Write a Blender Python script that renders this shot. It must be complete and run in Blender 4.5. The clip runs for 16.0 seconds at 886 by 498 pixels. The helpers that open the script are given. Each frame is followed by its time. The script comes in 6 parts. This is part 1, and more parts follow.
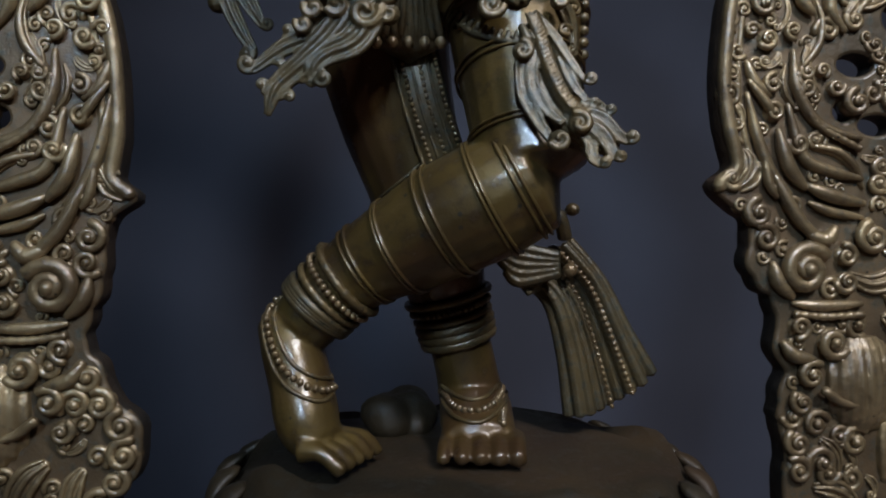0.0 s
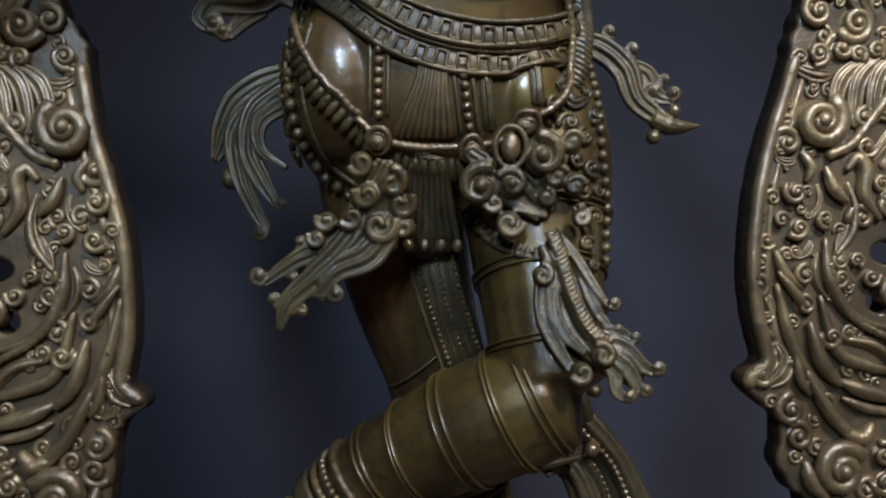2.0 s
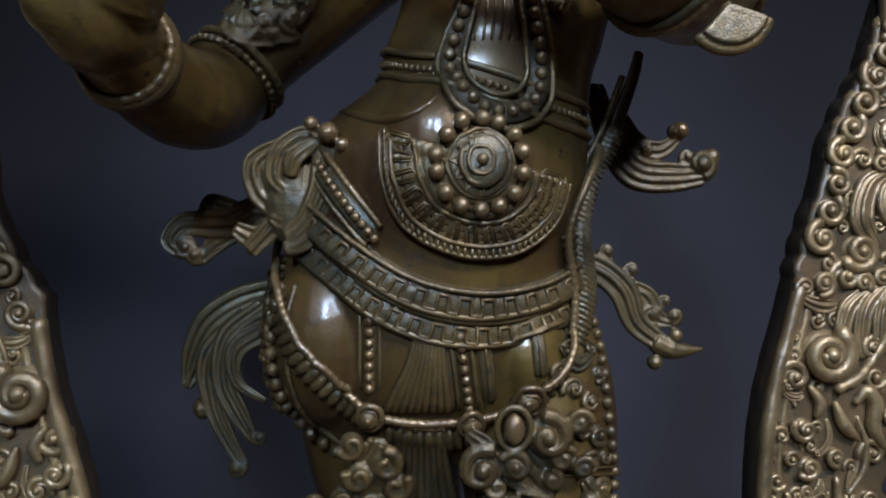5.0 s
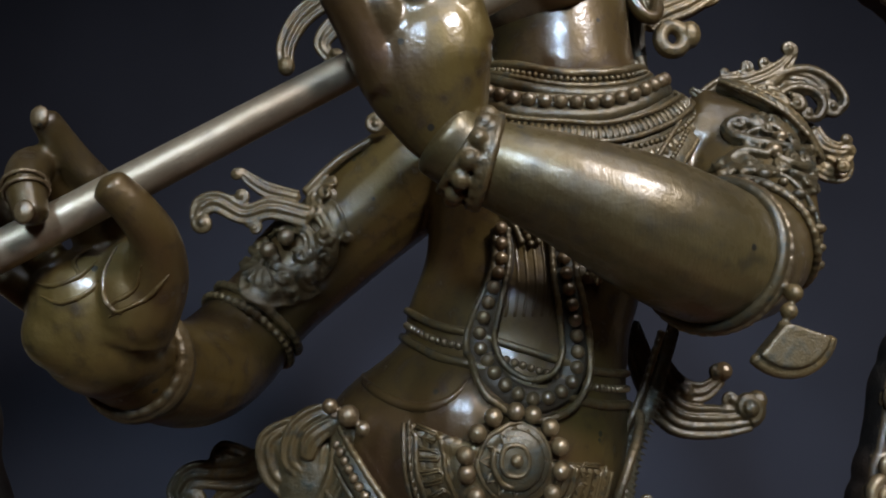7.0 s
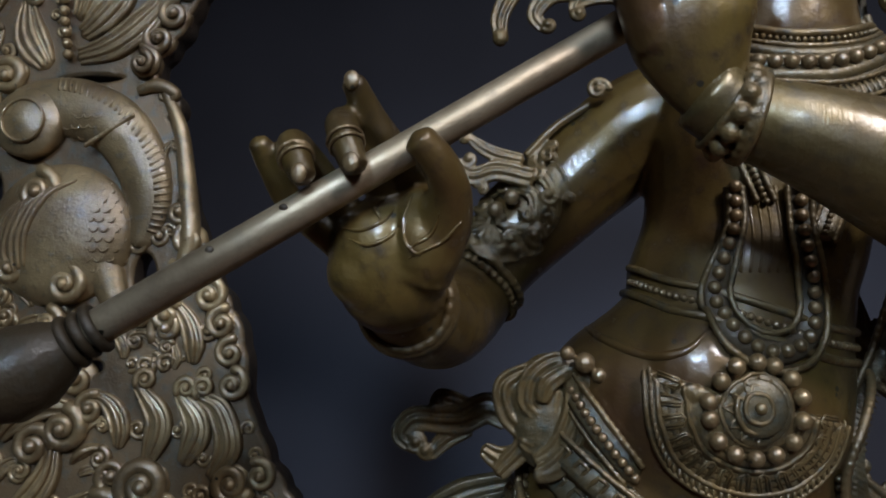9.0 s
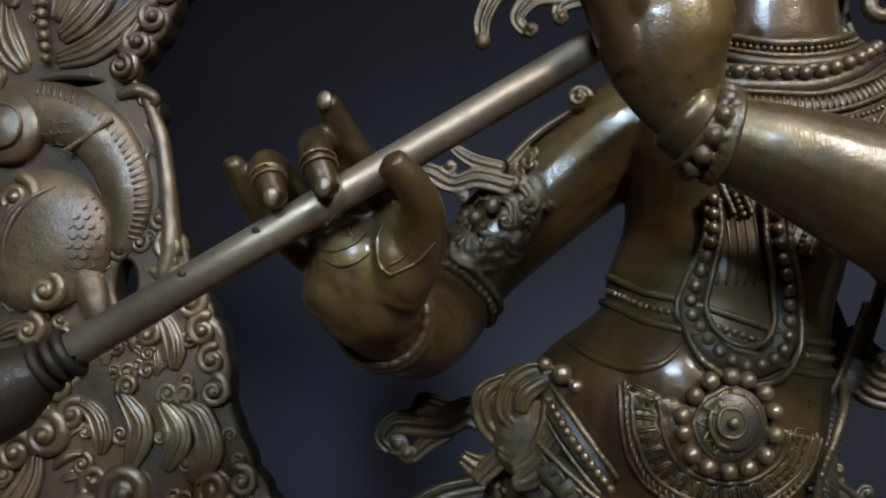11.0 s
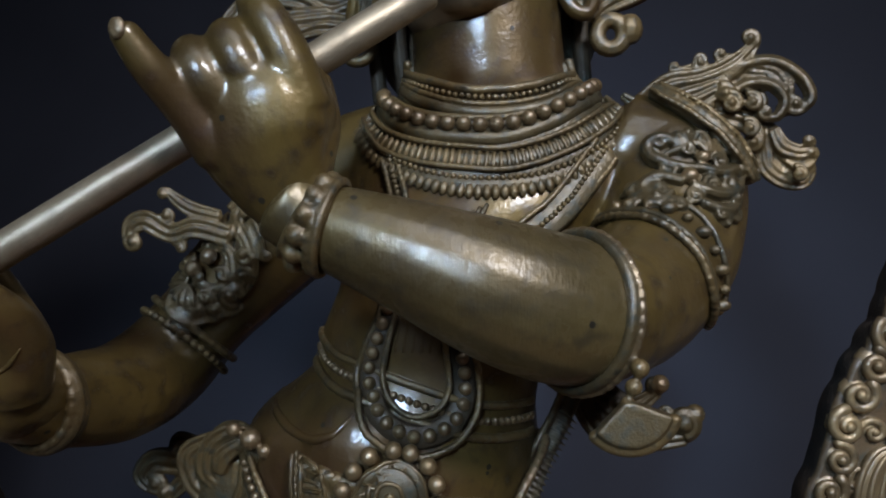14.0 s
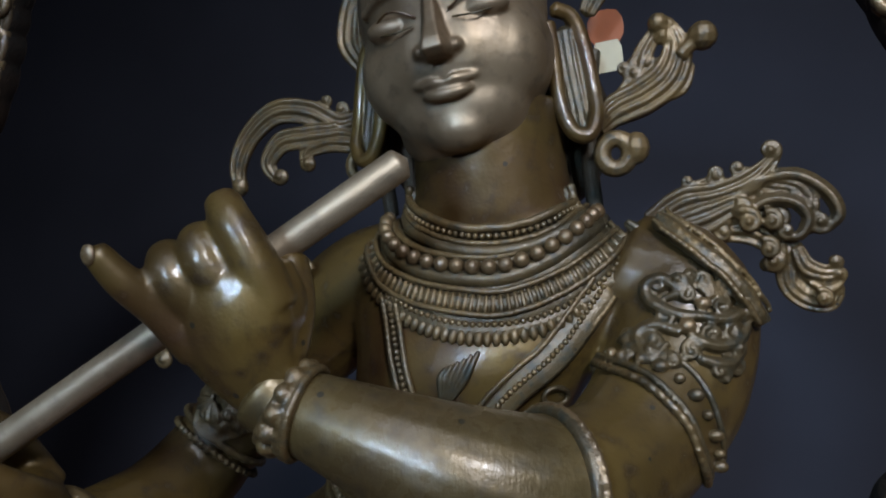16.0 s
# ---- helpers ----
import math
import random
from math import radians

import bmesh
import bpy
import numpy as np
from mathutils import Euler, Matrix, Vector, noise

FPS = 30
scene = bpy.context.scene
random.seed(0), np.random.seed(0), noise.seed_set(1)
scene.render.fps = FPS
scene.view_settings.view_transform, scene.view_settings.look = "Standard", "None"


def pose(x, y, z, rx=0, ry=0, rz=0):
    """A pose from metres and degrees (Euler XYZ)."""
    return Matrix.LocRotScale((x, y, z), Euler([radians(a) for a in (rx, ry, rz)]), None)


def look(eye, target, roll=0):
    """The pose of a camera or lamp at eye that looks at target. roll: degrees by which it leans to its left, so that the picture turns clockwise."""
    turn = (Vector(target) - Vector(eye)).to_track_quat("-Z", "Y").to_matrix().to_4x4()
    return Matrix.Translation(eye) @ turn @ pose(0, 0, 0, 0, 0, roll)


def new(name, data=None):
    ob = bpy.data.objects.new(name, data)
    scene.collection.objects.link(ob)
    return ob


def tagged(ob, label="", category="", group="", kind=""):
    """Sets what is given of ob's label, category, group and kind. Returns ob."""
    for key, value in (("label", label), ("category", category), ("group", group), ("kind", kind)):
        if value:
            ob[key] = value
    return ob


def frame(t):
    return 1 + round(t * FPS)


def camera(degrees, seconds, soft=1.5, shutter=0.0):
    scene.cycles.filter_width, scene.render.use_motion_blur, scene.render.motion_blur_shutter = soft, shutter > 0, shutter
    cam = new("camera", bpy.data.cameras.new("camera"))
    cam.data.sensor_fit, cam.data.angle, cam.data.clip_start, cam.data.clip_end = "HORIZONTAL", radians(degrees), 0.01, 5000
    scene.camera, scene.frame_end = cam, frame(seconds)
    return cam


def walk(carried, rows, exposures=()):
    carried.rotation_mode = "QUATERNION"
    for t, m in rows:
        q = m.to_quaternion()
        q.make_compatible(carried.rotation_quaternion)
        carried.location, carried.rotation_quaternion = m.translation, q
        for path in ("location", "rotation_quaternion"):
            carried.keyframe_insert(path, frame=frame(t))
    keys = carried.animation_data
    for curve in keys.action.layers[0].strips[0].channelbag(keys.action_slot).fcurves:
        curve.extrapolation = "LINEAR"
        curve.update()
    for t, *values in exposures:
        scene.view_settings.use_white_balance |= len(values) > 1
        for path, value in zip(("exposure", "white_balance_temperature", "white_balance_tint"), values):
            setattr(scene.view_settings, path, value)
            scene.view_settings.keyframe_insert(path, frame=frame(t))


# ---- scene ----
cam = camera(62.9, 16.0, soft=2.0)
METRES, EYE, TILT, LEAN, TURN = 1.0, 0.45, 0.0, 0.0, 0.0
ROWS = [
    (0.0, 0.0, 0.0, 0.0, -0.0, 0.0, 0.0),
    (0.5, -0.0017, -0.0005, 0.0341, 0.4, 0.19, -0.11),
    (1.0, -0.0058, 0.003, 0.0707, 0.68, 0.4, -0.25),
    (1.5, -0.0005, -0.002, 0.113, 0.98, 0.66, -0.58),
    (2.0, 0.0005, 0.0174, 0.1494, 1.41, 1.0, -0.07),
    (2.5, -0.0081, 0.0264, 0.1851, 1.54, 1.42, 0.06),
    (3.0, -0.0238, 0.0258, 0.2011, 0.19, 1.77, 0.93),
    (3.5, -0.0339, 0.0155, 0.2666, -2.23, 2.39, 0.82),
    (6.0, -0.0224, 0.0705, 0.3978, -0.85, 2.57, 0.79),
    (6.5, -0.0229, 0.0734, 0.4267, -0.57, 5.78, 0.4),
    (7.0, -0.026, 0.0714, 0.4535, -0.08, 8.85, 0.74),
    (7.5, -0.0551, 0.0675, 0.4575, 0.98, 10.82, 0.28),
    (8.0, -0.0652, 0.0679, 0.453, 3.82, 10.04, -0.06),
    (8.5, -0.0875, 0.0563, 0.4472, 5.92, 8.83, -0.42),
    (9.0, -0.1082, 0.0406, 0.4323, 7.96, 7.49, -0.95),
    (11.5, -0.0858, 0.0403, 0.4829, 6.84, 5.72, -1.87),
    (12.0, -0.0563, 0.0455, 0.4982, 5.89, 5.55, -1.94),
    (12.5, -0.0222, 0.0497, 0.5036, 5.12, 4.74, -1.1),
    (13.0, 0.0177, 0.0604, 0.5102, 4.25, 3.3, -0.31),
    (13.5, 0.0736, 0.0656, 0.5214, 4.91, 1.96, 0.07),
    (14.0, 0.1054, 0.0765, 0.538, 8.13, 0.67, 0.22),
    (14.5, 0.1301, 0.0738, 0.5661, 10.37, -0.16, 0.37),
    (15.0, 0.144, 0.0815, 0.5896, 12.26, -0.82, 0.8),
    (15.5, 0.1615, 0.0881, 0.6154, 14.17, -1.69, 1.4),
    (16.0, 0.1727, 0.0918, 0.6514, 16.14, -2.38, 1.69),
]
PATH = [(t, pose(0, 0, EYE, TILT, LEAN, TURN) @ pose(METRES * x, METRES * y, METRES * z, 90 + pitch, roll, yaw)) for t, x, y, z, yaw, pitch, roll in ROWS]
PATH += [
    (3.7, look((-0.031, 0.022, 0.718), (0.049, 2.018, 0.814), -1.3)),
    (5.8, look((-0.020, 0.065, 0.834), (0.011, 2.064, 0.915), -0.6)),
    (9.2, look((-0.117, 0.038, 0.879), (-0.425, 2.000, 1.115), 0.9)),
    (11.3, look((-0.091, 0.039, 0.919), (-0.343, 2.013, 1.119), 1.3)),
]
PATH.sort(key=lambda row: row[0])
walk(cam, PATH, [(0.0, 0.28, 6250, 14), (3.5, 0.38, 6250, 15), (6.0, 0.25, 6300, 15), (8.5, 0.14, 6500, 15), (12.5, 0.10, 6200, 14), (16.0, -0.10, 6000, 14)])

# ---- world and light ----
world = bpy.data.worlds.new("room_air")
world.use_nodes = True
world.node_tree.nodes["Background"].inputs[0].default_value = (0.05, 0.055, 0.07, 1)
world.node_tree.nodes["Background"].inputs[1].default_value = 0.1
scene.world = world


def area_light(name, eye, target, wide, high, power, colour, spread=180):
    data = bpy.data.lights.new(name, "AREA")
    data.spread = radians(spread)
    data.shape, data.size, data.size_y, data.energy, data.color = "RECTANGLE", wide, high, power, colour
    ob = new(name, data)
    ob.matrix_world = look(eye, target)
    return ob


area_light("front_light", (0.96, -0.95, 2.16), (0.68, 0.58, 0.76), 0.28, 0.28, 13.6, (0.90, 0.95, 1.0), 108)
area_light("ceiling_light", (0.40, -0.50, 2.85), (0.05, 0.55, 0.80), 1.30, 0.90, 9.5, (0.80, 0.90, 1.0))
area_light("window_light", (-0.30, -2.30, 2.05), (-0.10, 0.55, 0.90), 0.40, 0.50, 3.0, (0.56, 0.78, 1.0), 40)

# ---- materials ----


def nodes_of(mat):
    mat.use_nodes = True
    return mat.node_tree, mat.node_tree.nodes["Principled BSDF"]


def bronze(name, high, low, metal, rough, patina, scale=1.0, bump=0.25, coat=0.5, tint=(0.10, 0.05, 0.022), tinting=0.5, film=(0.14, 0.34), brush=0.0, pitted=0.90):
    """Cast bronze: two browns in cloudy wear, green-black patina in blotches, fine pitting and polish streaks."""
    mat = bpy.data.materials.new(name)
    tree, bsdf = nodes_of(mat)
    add, link = tree.nodes.new, tree.links.new
    geo = add("ShaderNodeNewGeometry")
    big, small, pit = add("ShaderNodeTexNoise"), add("ShaderNodeTexNoise"), add("ShaderNodeTexNoise")
    for node, s, d in ((big, 14 * scale, 5), (small, 90 * scale, 6), (pit, 420 * scale, 3)):
        node.inputs["Scale"].default_value, node.inputs["Detail"].default_value = s, d
        link(geo.outputs["Position"], node.inputs["Vector"])
    ramp = add("ShaderNodeValToRGB")
    ramp.color_ramp.elements[0].position, ramp.color_ramp.elements[0].color = 0.35, (*low, 1)
    ramp.color_ramp.elements[1].position, ramp.color_ramp.elements[1].color = 0.68, (*high, 1)
    link(big.outputs["Fac"], ramp.inputs["Fac"])
    mask = add("ShaderNodeValToRGB")
    mask.color_ramp.elements[0].position, mask.color_ramp.elements[1].position = 0.52, 0.72
    link(small.outputs["Fac"], mask.inputs["Fac"])
    amount = add("ShaderNodeMath")
    amount.operation = "MULTIPLY"
    amount.inputs[1].default_value = patina[3]
    link(mask.outputs["Color"], amount.inputs[0])
    mix = add("ShaderNodeMix")
    mix.data_type = "RGBA"
    link(amount.outputs[0], mix.inputs["Factor"])
    link(ramp.outputs["Color"], mix.inputs["A"])
    mix.inputs["B"].default_value = (*patina[:3], 1)
    wide, drift = add("ShaderNodeTexNoise"), add("ShaderNodeMapRange")
    wide.inputs["Scale"].default_value, wide.inputs["Detail"].default_value, wide.inputs["Distortion"].default_value = 7 * scale, 4, 0.6
    link(geo.outputs["Position"], wide.inputs["Vector"])
    drift.inputs["From Min"].default_value, drift.inputs["From Max"].default_value, drift.inputs["To Max"].default_value = 0.45, 0.70, tinting
    link(wide.outputs["Fac"], drift.inputs["Value"])
    toned = add("ShaderNodeMix")
    toned.data_type = "RGBA"
    link(drift.outputs["Result"], toned.inputs["Factor"])
    link(mix.outputs["Result"], toned.inputs["A"])
    toned.inputs["B"].default_value = (*tint, 1)
    # sparse casting pits
    cell, near, some, pits = add("ShaderNodeTexVoronoi"), add("ShaderNodeMath"), add("ShaderNodeMath"), add("ShaderNodeMath")
    cell.inputs["Scale"].default_value = 70 * scale
    link(geo.outputs["Position"], cell.inputs["Vector"])
    near.operation, near.inputs[1].default_value = "LESS_THAN", 0.13
    link(cell.outputs["Distance"], near.inputs[0])
    split = add("ShaderNodeSeparateColor")
    link(cell.outputs["Color"], split.inputs[0])
    some.operation, some.inputs[1].default_value = "GREATER_THAN", pitted
    link(split.outputs[0], some.inputs[0])
    pits.operation = "MULTIPLY"
    link(near.outputs[0], pits.inputs[0])
    link(some.outputs[0], pits.inputs[1])
    speck = add("ShaderNodeMix")
    speck.data_type = "RGBA"
    link(pits.outputs[0], speck.inputs["Factor"])
    link(toned.outputs["Result"], speck.inputs["A"])
    speck.inputs["B"].default_value = (0.035, 0.028, 0.018, 1)
    link(speck.outputs["Result"], bsdf.inputs["Base Color"])
    bsdf.inputs["Metallic"].default_value = metal
    bsdf.inputs["Coat IOR"].default_value = 1.75
    gloss = add("ShaderNodeMapRange")
    gloss.inputs["From Min"].default_value, gloss.inputs["From Max"].default_value = 0.3, 0.7
    gloss.inputs["To Min"].default_value, gloss.inputs["To Max"].default_value = film
    link(small.outputs["Fac"], gloss.inputs["Value"])
    # the lacquer film is worn through in places
    worn, film_left = add("ShaderNodeTexNoise"), add("ShaderNodeMapRange")
    worn.inputs["Scale"].default_value, worn.inputs["Detail"].default_value, worn.inputs["Roughness"].default_value = 38 * scale, 8, 0.7
    link(geo.outputs["Position"], worn.inputs["Vector"])
    film_left.inputs["From Min"].default_value, film_left.inputs["From Max"].default_value = 0.38, 0.58
    film_left.inputs["To Min"].default_value, film_left.inputs["To Max"].default_value = coat * 0.25, coat
    link(worn.outputs["Fac"], film_left.inputs["Value"])
    link(film_left.outputs["Result"], bsdf.inputs["Coat Weight"])
    link(gloss.outputs["Result"], bsdf.inputs["Coat Roughness"])
    spread = add("ShaderNodeMapRange")
    spread.inputs["To Min"].default_value, spread.inputs["To Max"].default_value = rough - 0.1, rough + 0.14
    link(small.outputs["Fac"], spread.inputs["Value"])
    link(spread.outputs["Result"], bsdf.inputs["Roughness"])
    relief = add("ShaderNodeBump")
    relief.inputs["Strength"].default_value, relief.inputs["Distance"].default_value = bump, 0.002
    # hammered and filed unevenness, grain and pores
    dent, first, both = add("ShaderNodeTexNoise"), add("ShaderNodeMath"), add("ShaderNodeMath")
    dent.inputs["Scale"].default_value, dent.inputs["Detail"].default_value = 32, 3
    link(geo.outputs["Position"], dent.inputs["Vector"])
    first.operation, first.inputs[1].default_value = "MULTIPLY_ADD", 5.0
    link(dent.outputs["Fac"], first.inputs[0])
    link(small.outputs["Fac"], first.inputs[2])
    link(first.outputs[0], both.inputs[0])
    link(pit.outputs["Fac"], both.inputs[1])
    height = both
    if brush:
        # fine polishing streaks
        turn, hair, sum_ = add("ShaderNodeMapping"), add("ShaderNodeTexNoise"), add("ShaderNodeMath")
        turn.inputs["Rotation"].default_value, turn.inputs["Scale"].default_value = (0, 0.3, 0), (1.0, 0.25, 0.12)
        hair.inputs["Scale"].default_value, hair.inputs["Detail"].default_value = 900, 2
        link(geo.outputs["Position"], turn.inputs["Vector"])
        link(turn.outputs["Vector"], hair.inputs["Vector"])
        sum_.operation, sum_.inputs[1].default_value = "MULTIPLY_ADD", brush
        link(hair.outputs["Fac"], sum_.inputs[0])
        link(both.outputs[0], sum_.inputs[2])
        height = sum_
    link(height.outputs[0], relief.inputs["Height"])
    link(relief.outputs["Normal"], bsdf.inputs["Normal"])
    link(relief.outputs["Normal"], bsdf.inputs["Coat Normal"])
    return mat


def painted(name, colour, rough, vary, scale, bump=0.15):
    mat = bpy.data.materials.new(name)
    tree, bsdf = nodes_of(mat)
    add, link = tree.nodes.new, tree.links.new
    geo, wide, fine = add("ShaderNodeNewGeometry"), add("ShaderNodeTexNoise"), add("ShaderNodeTexNoise")
    wide.inputs["Scale"].default_value, fine.inputs["Scale"].default_value = scale, scale * 60
    ramp = add("ShaderNodeValToRGB")
    ramp.color_ramp.elements[0].position, ramp.color_ramp.elements[1].position = 0.3, 0.7
    ramp.color_ramp.elements[0].color = (*[c * (1 - vary) for c in colour], 1)
    ramp.color_ramp.elements[1].color = (*[c * (1 + vary) for c in colour], 1)
    for node in (wide, fine):
        link(geo.outputs["Position"], node.inputs["Vector"])
    link(wide.outputs["Fac"], ramp.inputs["Fac"])
    link(ramp.outputs["Color"], bsdf.inputs["Base Color"])
    bsdf.inputs["Roughness"].default_value = rough
    relief = add("ShaderNodeBump")
    relief.inputs["Strength"].default_value, relief.inputs["Distance"].default_value = bump, 0.001
    link(fine.outputs["Fac"], relief.inputs["Height"])
    link(relief.outputs["Normal"], bsdf.inputs["Normal"])
    return mat


SKIN = bronze("smooth_bronze", (0.172, 0.108, 0.027), (0.072, 0.043, 0.013), 0.45, 0.42, (0.040, 0.022, 0.010, 0.8), bump=0.12, coat=0.65, tint=(0.074, 0.031, 0.014), tinting=0.85, film=(0.09, 0.30), pitted=0.84)
BRUSHED = bronze("brushed_bronze", (0.205, 0.140, 0.050), (0.096, 0.066, 0.026), 0.62, 0.40, (0.060, 0.045, 0.022, 0.75), bump=0.10, coat=0.6, tint=(0.085, 0.050, 0.024), tinting=0.6, pitted=0.82, film=(0.22, 0.36), brush=0.7)
ORNAMENT = bronze("ornament_bronze", (0.215, 0.138, 0.052), (0.088, 0.056, 0.022), 0.50, 0.44, (0.030, 0.030, 0.020, 0.80), 1.8, bump=0.24, tint=(0.066, 0.060, 0.038), tinting=0.45, coat=0.45, film=(0.16, 0.38))
RUBBED = bronze("rubbed_bronze", (0.30, 0.200, 0.092), (0.155, 0.102, 0.048), 0.55, 0.36, (0.08, 0.058, 0.034, 0.5), 1.4, coat=0.7, film=(0.12, 0.32))
GROUND = bronze("ground_bronze", (0.08, 0.064, 0.038), (0.038, 0.035, 0.024), 0.3, 0.5, (0.020, 0.034, 0.028, 0.7), 1.5, coat=0.1)
FACE = bronze("rubbed_face_bronze", (0.385, 0.282, 0.165), (0.225, 0.160, 0.090), 0.65, 0.44, (0.10, 0.070, 0.036, 0.6), bump=0.08, coat=0.4, film=(0.38, 0.54), pitted=0.93)
CLOTH = bronze("patinated_bronze", (0.150, 0.100, 0.040), (0.062, 0.043, 0.019), 0.48, 0.44, (0.024, 0.032, 0.025, 0.85), 1.8, bump=0.24, tint=(0.056, 0.058, 0.040), tinting=0.55, coat=0.42, film=(0.16, 0.38))
DARK = bronze("dark_bronze", (0.042, 0.027, 0.010), (0.021, 0.014, 0.006), 0.3, 0.6, (0.02, 0.022, 0.018, 0.5), coat=0.15)
PLATE = bronze("arch_bronze", (0.19, 0.122, 0.060), (0.080, 0.056, 0.031), 0.35, 0.44, (0.025, 0.042, 0.034, 0.75), 1.3, 0.22)
# near-black copy of the arch bronze, shade painted in for the plate's sides
SHADED = bronze("shaded_side_bronze", (0.040, 0.028, 0.018), (0.020, 0.015, 0.011), 0.2, 0.6, (0.012, 0.014, 0.012, 0.6), 1.3, 0.4, coat=0.0)
RELIEF = bronze("arch_relief_bronze", (0.42, 0.296, 0.146), (0.172, 0.116, 0.056), 0.58, 0.42, (0.064, 0.052, 0.036, 0.62), 1.5, bump=0.26, tint=(0.105, 0.062, 0.032), tinting=0.6, coat=0.75, film=(0.12, 0.30))
BRASS = bronze("flute_bronze", (0.50, 0.390, 0.255), (0.33, 0.252, 0.160), 0.70, 0.44, (0.14, 0.11, 0.075, 0.4), 1.2, 0.12, coat=0.3, film=(0.28, 0.42), brush=0.6)
NAVY = painted("navy_backdrop", (0.077, 0.080, 0.104), 0.85, 0.10, 2.0)
PLASTER = painted("room_paint", (0.11, 0.115, 0.13), 0.9, 0.05, 2.0)
CARPET = painted("floor_carpet", (0.30, 0.135, 0.075), 0.95, 0.2, 5.0)
ORANGE = painted("orange_card", (0.32, 0.085, 0.02), 0.6, 0.15, 40.0)
CREAM = painted("cream_card", (0.55, 0.47, 0.30), 0.6, 0.08, 40.0)

# ---- mesh tools ----
from mathutils.bvhtree import BVHTree


class Build:
    """Collects the vertices and faces of one mesh, with a material number for each face."""

    def __init__(self):
        self.v, self.f, self.m = [], [], []

    def add(self, verts, faces, mat=0):
        base = len(self.v)
        self.v.extend([tuple(p) for p in verts])
        self.f.extend([tuple(base + i for i in face) for face in faces])
        self.m.extend([mat] * len(faces))

    def mesh(self, name, materials, smooth=True):
        data = bpy.data.meshes.new(name)
        data.from_pydata(self.v, [], self.f)
        for mat in materials:
            data.materials.append(mat)
        data.polygons.foreach_set("material_index", self.m)
        data.polygons.foreach_set("use_smooth", [smooth] * len(self.f))
        data.update()
        return data

    def tree(self):
        return BVHTree.FromPolygons(self.v, self.f)


def spline(points, k=6):
    """Catmull-Rom through the points, k steps to each stretch."""
    p = np.array(points, float)
    if len(p) < 3:
        return np.array([p[0] + (p[-1] - p[0]) * i / k for i in range(k + 1)])
    q = np.vstack([2 * p[0] - p[1], p, 2 * p[-1] - p[-2]])
    out = []
    for i in range(1, len(q) - 2):
        a, b, c, d = q[i - 1], q[i], q[i + 1], q[i + 2]
        for s in np.arange(k) / k:
            out.append(0.5 * (2 * b + (c - a) * s + (2 * a - 5 * b + 4 * c - d) * s * s + (3 * b - a - 3 * c + d) * s ** 3))
    out.append(p[-1])
    return np.array(out)


def unit(a):
    return a / np.maximum(np.linalg.norm(a, axis=-1, keepdims=True), 1e-9)


def tube(mb, points, radius, mat=0, n=8, flat=1.0, up=None, closed=False):
    """A round or flattened bar along the points; radius is a number or one for each stretch, flat the part of it along up."""
    p = np.array(points, float)
    k = len(p)
    r = np.interp(np.linspace(0, 1, k), np.linspace(0, 1, np.size(radius)), np.atleast_1d(radius)) if np.size(radius) > 1 else np.full(k, float(np.ravel(radius)[0]))
    if closed:
        tan = unit(np.roll(p, -1, 0) - np.roll(p, 1, 0))
    else:
        tan = unit(np.gradient(p, axis=0))
    if up is not None:
        b = unit(np.cross(tan, np.broadcast_to(np.array(up, float), tan.shape)))
        nrm = np.cross(b, tan)
    else:
        first = np.cross(tan[0], (0, 1, 0.1))
        if np.linalg.norm(first) < 0.2:
            first = np.cross(tan[0], (1, 0, 0))
        b = [first / np.linalg.norm(first)]
        for i in range(1, k):
            c = b[-1] - tan[i] * np.dot(b[-1], tan[i])
            b.append(c / max(np.linalg.norm(c), 1e-9))
        b = np.array(b)
        nrm = np.cross(b, tan)
    ang = np.arange(n) * 2 * np.pi / n
    ring = p[:, None, :] + r[:, None, None] * (np.cos(ang)[None, :, None] * b[:, None, :] + flat * np.sin(ang)[None, :, None] * nrm[:, None, :])
    verts = ring.reshape(-1, 3).tolist()
    faces = []
    for i in range(k if closed else k - 1):
        a0, b0 = i * n, ((i + 1) % k) * n
        faces += [(a0 + j, a0 + (j + 1) % n, b0 + (j + 1) % n, b0 + j) for j in range(n)]
    if not closed:
        verts.append(p[0] - tan[0] * r[0] * 0.5)
        verts.append(p[-1] + tan[-1] * r[-1] * 0.5)
        s, e, last = len(verts) - 2, len(verts) - 1, (k - 1) * n
        faces += [(s, (j + 1) % n, j) for j in range(n)] + [(e, last + j, last + (j + 1) % n) for j in range(n)]
    mb.add(verts, faces, mat)


def ball(mb, c, r, mat=0, n=10, rings=6, turn=None):
    """A round or oval knob; r is a radius or three of them."""
    rr = np.array(r if np.size(r) == 3 else (r, r, r), float)
    pts = [(0, 0, 1)]
    for i in range(1, rings):
        a = np.pi * i / rings
        pts += [(np.sin(a) * np.cos(2 * np.pi * j / n), np.sin(a) * np.sin(2 * np.pi * j / n), np.cos(a)) for j in range(n)]
    pts.append((0, 0, -1))
    v = np.array(pts) * rr
    if turn is not None:
        v = v @ np.array(turn.to_3x3()).T
    v = v + np.array(c, float)
    faces = [(0, 1 + j, 1 + (j + 1) % n) for j in range(n)]
    for i in range(rings - 2):
        a0, b0 = 1 + i * n, 1 + (i + 1) * n
        faces += [(a0 + j, b0 + j, b0 + (j + 1) % n, a0 + (j + 1) % n) for j in range(n)]
    last, a0 = len(pts) - 1, 1 + (rings - 2) * n
    faces += [(last, a0 + (j + 1) % n, a0 + j) for j in range(n)]
    mb.add(v.tolist(), faces, mat)


